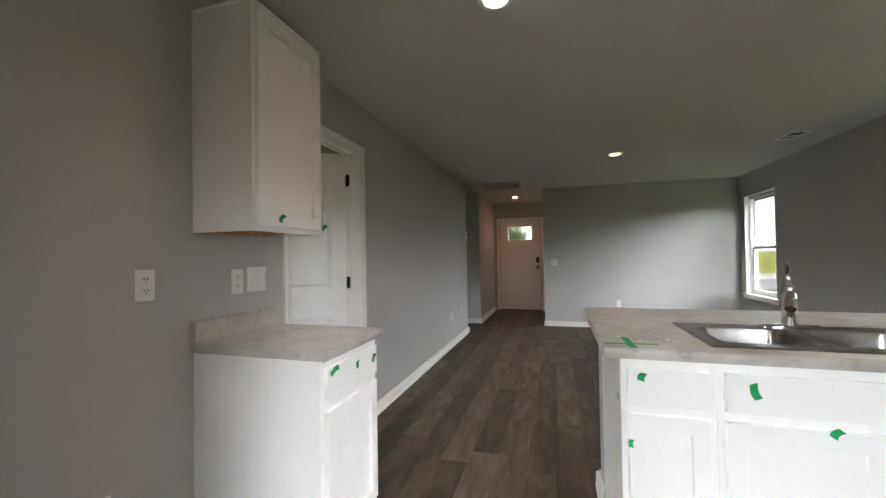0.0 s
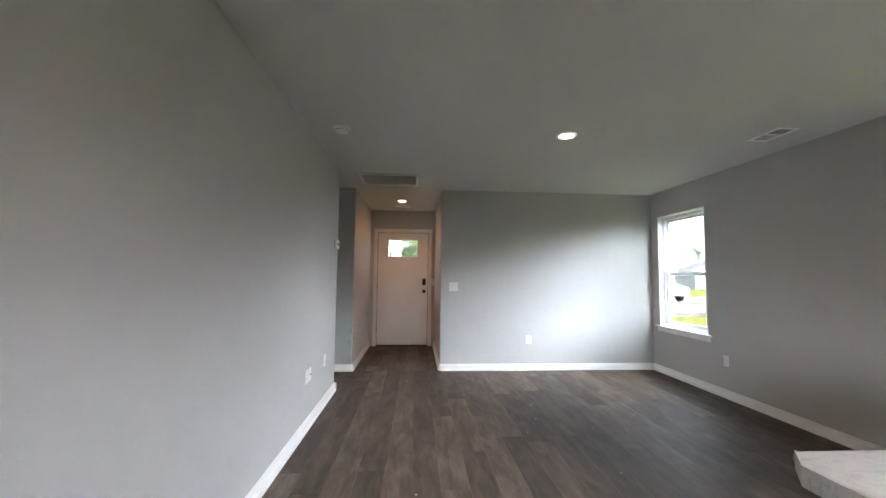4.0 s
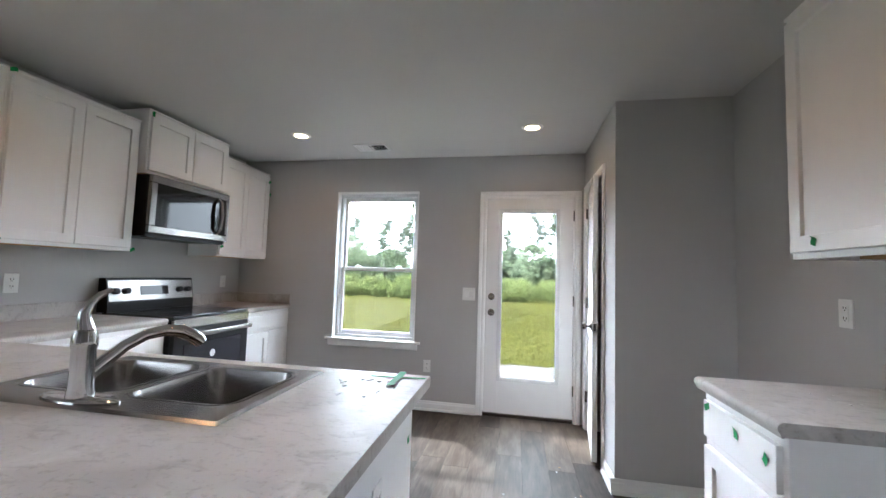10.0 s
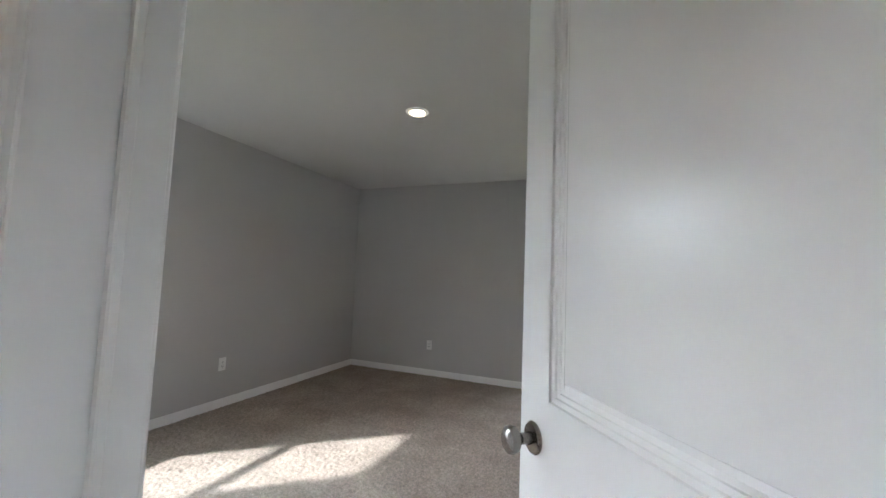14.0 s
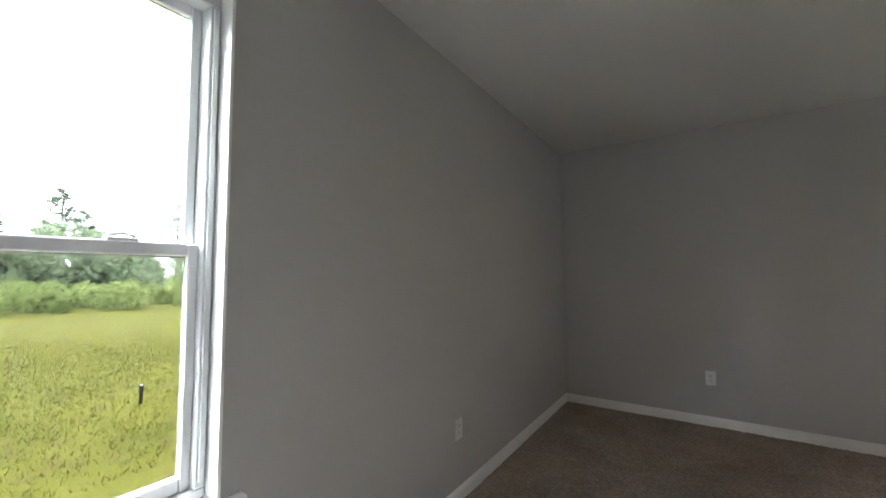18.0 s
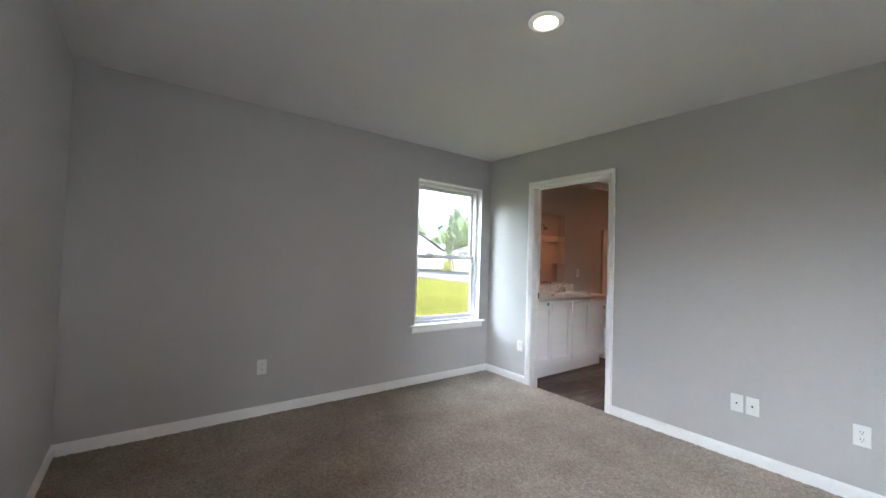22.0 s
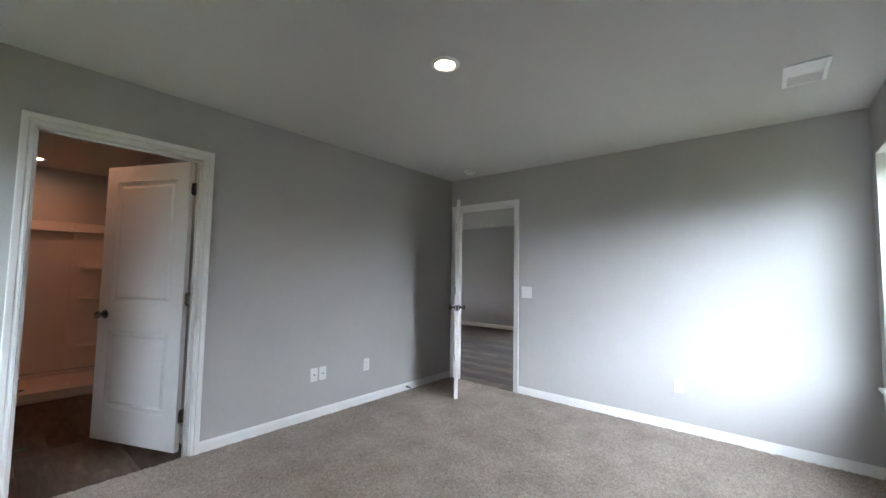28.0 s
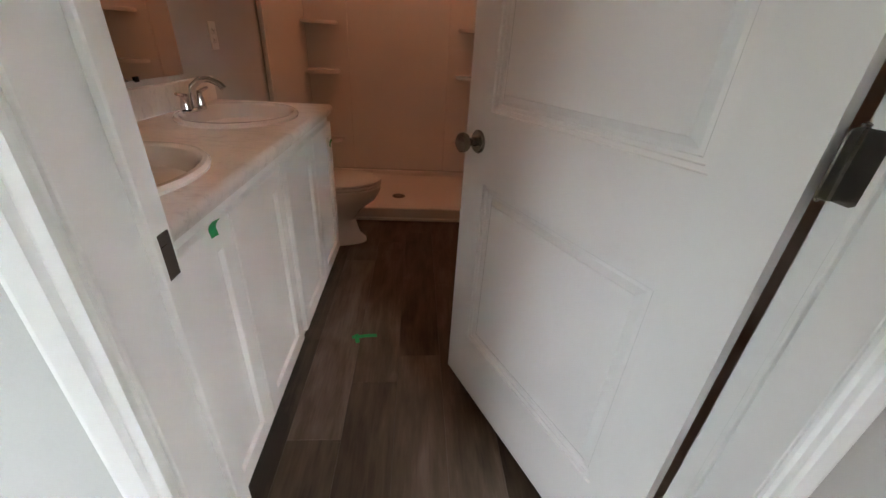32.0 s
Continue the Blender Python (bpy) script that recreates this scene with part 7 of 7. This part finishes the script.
def shrub(seed, size):
    r = random.Random(seed)
    t = empty("shrub", pose(0, 0, -300), "small round green shrub in the mulch bed", "shrub", "shrubs along the white house")
    stems, crown = bmesh.new(), bmesh.new()
    for i in range(14):
        a, l = r.uniform(0, 2 * math.pi), size * r.uniform(0.5, 1.0)
        tip = Vector((math.cos(a) * l * 0.7, math.sin(a) * l * 0.7, l * r.uniform(0.5, 1.0)))
        tube(stems, [(0, 0, 0), tip * 0.5 + Vector((0, 0, 0.1)), tip], [0.02, 0.014, 0.006], 5)
        for k in range(5):
            leaves(crown, r, tip * (0.35 + 0.16 * k) + Vector((r.gauss(0, 0.1), r.gauss(0, 0.1), r.gauss(0, 0.08))), size * 0.22, 16, 0.085, 0.7)
    part("stems", stems, BARK, t)
    part("foliage", crown, SHRUB, t)
    return t


r = random.Random(42)
kinds = [tree(1, "pine", 13), tree(2, "pine", 15), tree(3, "leafy", 8), tree(4, "leafy", 10), tree(5, "leafy", 6.5)]
bushes = [shrub(8, 1.1)]
first = {id(o): True for o in kinds + bushes}


def plant(o, x, y, s=1.0, z=G - 0.05):
    m = pose(x, y, z, 0, 0, r.uniform(0, 360))
    if first.pop(id(o), False):
        o.matrix_world = m @ Matrix.Diagonal((s, s, s, 1))
        return
    c = copy_thing(o, m)
    c.scale = (s, s, s)


# woods behind the back lawn: low scrub, then a ragged band of small trees with pines standing out of it
def thicket(x0, x1, y0, y1, n, count, low, high, leaf, mat, seed, label, category):
    """Loose leaves over a strip of ground, bunched into uneven humps."""
    g = np.random.default_rng(seed)
    hx, hy, hh = g.uniform(x0, x1, n), g.uniform(y0, y1, n), g.uniform(low, high, n) * g.uniform(0.7, 1.0, n)
    k = g.integers(0, n, count)
    a, rad, up = g.uniform(0, 2 * math.pi, count), np.sqrt(g.uniform(0, 1, count)), g.uniform(0, 1, count) ** 0.8
    wide = hh[k] * 0.6 * np.sqrt(np.clip(1.05 - up ** 2, 0, 1))
    p = np.stack([hx[k] + np.cos(a) * rad * wide, hy[k] + np.sin(a) * rad * wide, G + up * hh[k]], -1)
    u = g.normal(size=(count, 3))
    u /= np.linalg.norm(u, axis=1)[:, None]
    w = np.cross(u, g.normal(size=(count, 3)))
    w /= np.linalg.norm(w, axis=1)[:, None]
    s = (leaf * g.uniform(0.5, 1.3, count))[:, None]
    v = np.stack([p + u * s, p + w * s * 0.5, p - u * s * 0.8, p - w * s * 0.5], 1)
    me = bpy.data.meshes.new("thicket")
    me.from_pydata(v.reshape(-1, 3).tolist(), [], np.arange(count * 4).reshape(-1, 4).tolist())
    me.materials.append(mat)
    return tagged(new("thicket", me), label, category, kind="stuff")


thicket(-48, 40, -28, -18.4, 900, 190000, 0.45, 1.5, 0.13, SHRUB, 21, "low olive-green scrub along the back of the lawn", "scrub")
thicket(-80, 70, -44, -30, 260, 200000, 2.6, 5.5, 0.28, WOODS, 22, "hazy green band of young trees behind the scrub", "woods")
for i in range(7):
    plant(kinds[2 + i % 3], -70 + 19 * i + r.uniform(-4, 4), -36 - r.uniform(0, 6), r.uniform(0.36, 0.5))
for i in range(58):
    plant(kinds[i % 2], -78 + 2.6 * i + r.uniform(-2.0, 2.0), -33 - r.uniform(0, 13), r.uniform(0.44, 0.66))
# trees beyond the street and the side houses
for i in range(46):
    plant(kinds[i % 2], -125 + 6.2 * i + r.uniform(-2, 2), 58 + r.uniform(0, 14), r.uniform(0.75, 1.1) * (0.62 if i > 22 else 1))
for i in range(16):
    plant(kinds[2 + i % 3], -100 + 6.0 * i + r.uniform(-2, 2), 50 + r.uniform(0, 6), r.uniform(0.9, 1.2))
for x, y, q in ((-3.5, 47, 1.2), (1.0, 49, 1.35), (4.5, 46.5, 1.2), (-8, 48, 1.3)):
    plant(kinds[3], x, y, q)
# unseen tall trees sunward beyond the white house, added to shade the right-hand windows
for x, y, q in ((16.5, -5.0, 2.3), (17.8, -8.3, 2.35), (22.5, -11.5, 2.7), (19.5, -6.5, 2.4)):
    plant(kinds[3], x, y, q)
for i in range(10):
    plant(kinds[i % 2], -42 - r.uniform(0, 12), -22 + 7 * i, r.uniform(0.6, 0.8))
    if i in (0, 8, 9):
        plant(kinds[i % 5], 46 + r.uniform(0, 8), -30 + 9 * i, r.uniform(0.6, 0.8))
plant(kinds[2], -45.5, 0.6, 0.95)
plant(kinds[0], -46.5, 3.8, 0.6)
for y in (5.1, 7.7, 10.15, 12.4):
    plant(bushes[0], 20.9, y, 0.42, G + 0.13)

# ---------------------------------------------------------------- carpet
def carpet():
    rng = np.random.default_rng(5)
    x0, x1, y0, y1, step = XF + 0.006, -0.1, YB + 0.006, YN + 0.03, 0.0095
    nx, ny = int((x1 - x0) / step), int((y1 - y0) / step)
    gx, gy = np.meshgrid(np.linspace(x0, x1, nx), np.linspace(y0, y1, ny), indexing="ij")
    gx[1:-1, 1:-1] += rng.uniform(-0.004, 0.004, (nx - 2, ny - 2))
    gy[1:-1, 1:-1] += rng.uniform(-0.004, 0.004, (nx - 2, ny - 2))
    broad = np.sin(gx * 3.1 + np.sin(gy * 2.3) * 1.3) * np.sin(gy * 2.7 + np.sin(gx * 1.9))
    gz = 0.004 + rng.uniform(0, 0.009, (nx, ny)) + 0.002 * broad
    gz[-2:, :] = FLZ - 0.004
    gz[:, -2:] = FLZ - 0.004
    verts = np.stack([gx, gy, gz], -1).reshape(-1, 3)
    i = (np.arange(nx - 1)[:, None] * ny + np.arange(ny - 1)[None]).reshape(-1)
    faces = np.stack([i, i + ny, i + ny + 1, i + 1], -1)
    me = bpy.data.meshes.new("carpet")
    me.from_pydata(verts.tolist(), [], faces.tolist())
    me.materials.append(CARPET)
    me.shade_smooth()
    return tagged(new("carpet", me), "beige-grey cut-pile carpet over the bedroom floor", "carpet", kind="structure")


CARPET = material("carpet_pile", (0.355, 0.308, 0.262), 0.95, grain=(190, 0.36), clump=(62, 0.22), blotch=(3.4, 0.14), bump=0.7, bump_scale=420, spec=0.1)
carpet()


# ---------------------------------------------------------------- plank floor
def planks(x0, x1, y0, y1, holes=(), width=0.178, length=1.22):
    """Vinyl planks laid along y in staggered rows; shared meshes by size."""
    rng = random.Random(7)
    meshes = {}

    def mesh(w, l):
        key = (round(w, 3), round(l, 3))
        if key not in meshes:
            b = box(0.0004, w - 0.0004, 0.0004, l - 0.0004, -0.006, 0.0, 0.0007)
            me = bpy.data.meshes.new("plank")
            b.to_mesh(me)
            b.free()
            me.materials.append(WOOD)
            meshes[key] = me
        return meshes[key]
    x = x0
    while x < x1 - 0.01:
        w = min(width, x1 - x)
        y = y0 - rng.choice((0.2, 0.45, 0.7, 0.95)) - rng.choice((0, 0.1))
        while y < y1 - 0.01:
            a, e = max(y, y0), min(y + length, y1)
            for h in holes:
                if h[0] < x + w / 2 < h[1] and a < h[3] and e > h[2]:
                    a, e = (a, min(e, h[2])) if a < h[2] else (max(a, h[3]), e)
            if e - a > 0.02:
                ob = new("plank", mesh(w, e - a))
                ob.location = (x, a, FLZ)
                ob.parent = FLOOR
            y += length
        x += w


planks(0.0, XR, YB, YF, holes=[(0.0, 0.575, YB, 1.75), (1.7, XR, 3.2, 3.79), (3.7, XR, YB, 3.2)])
planks(0.05, 1.19, YF, YD + 0.02)
planks(-2.6, 0.0, LWE, YF)
planks(XF, XB, YN + 0.03, 6.96)
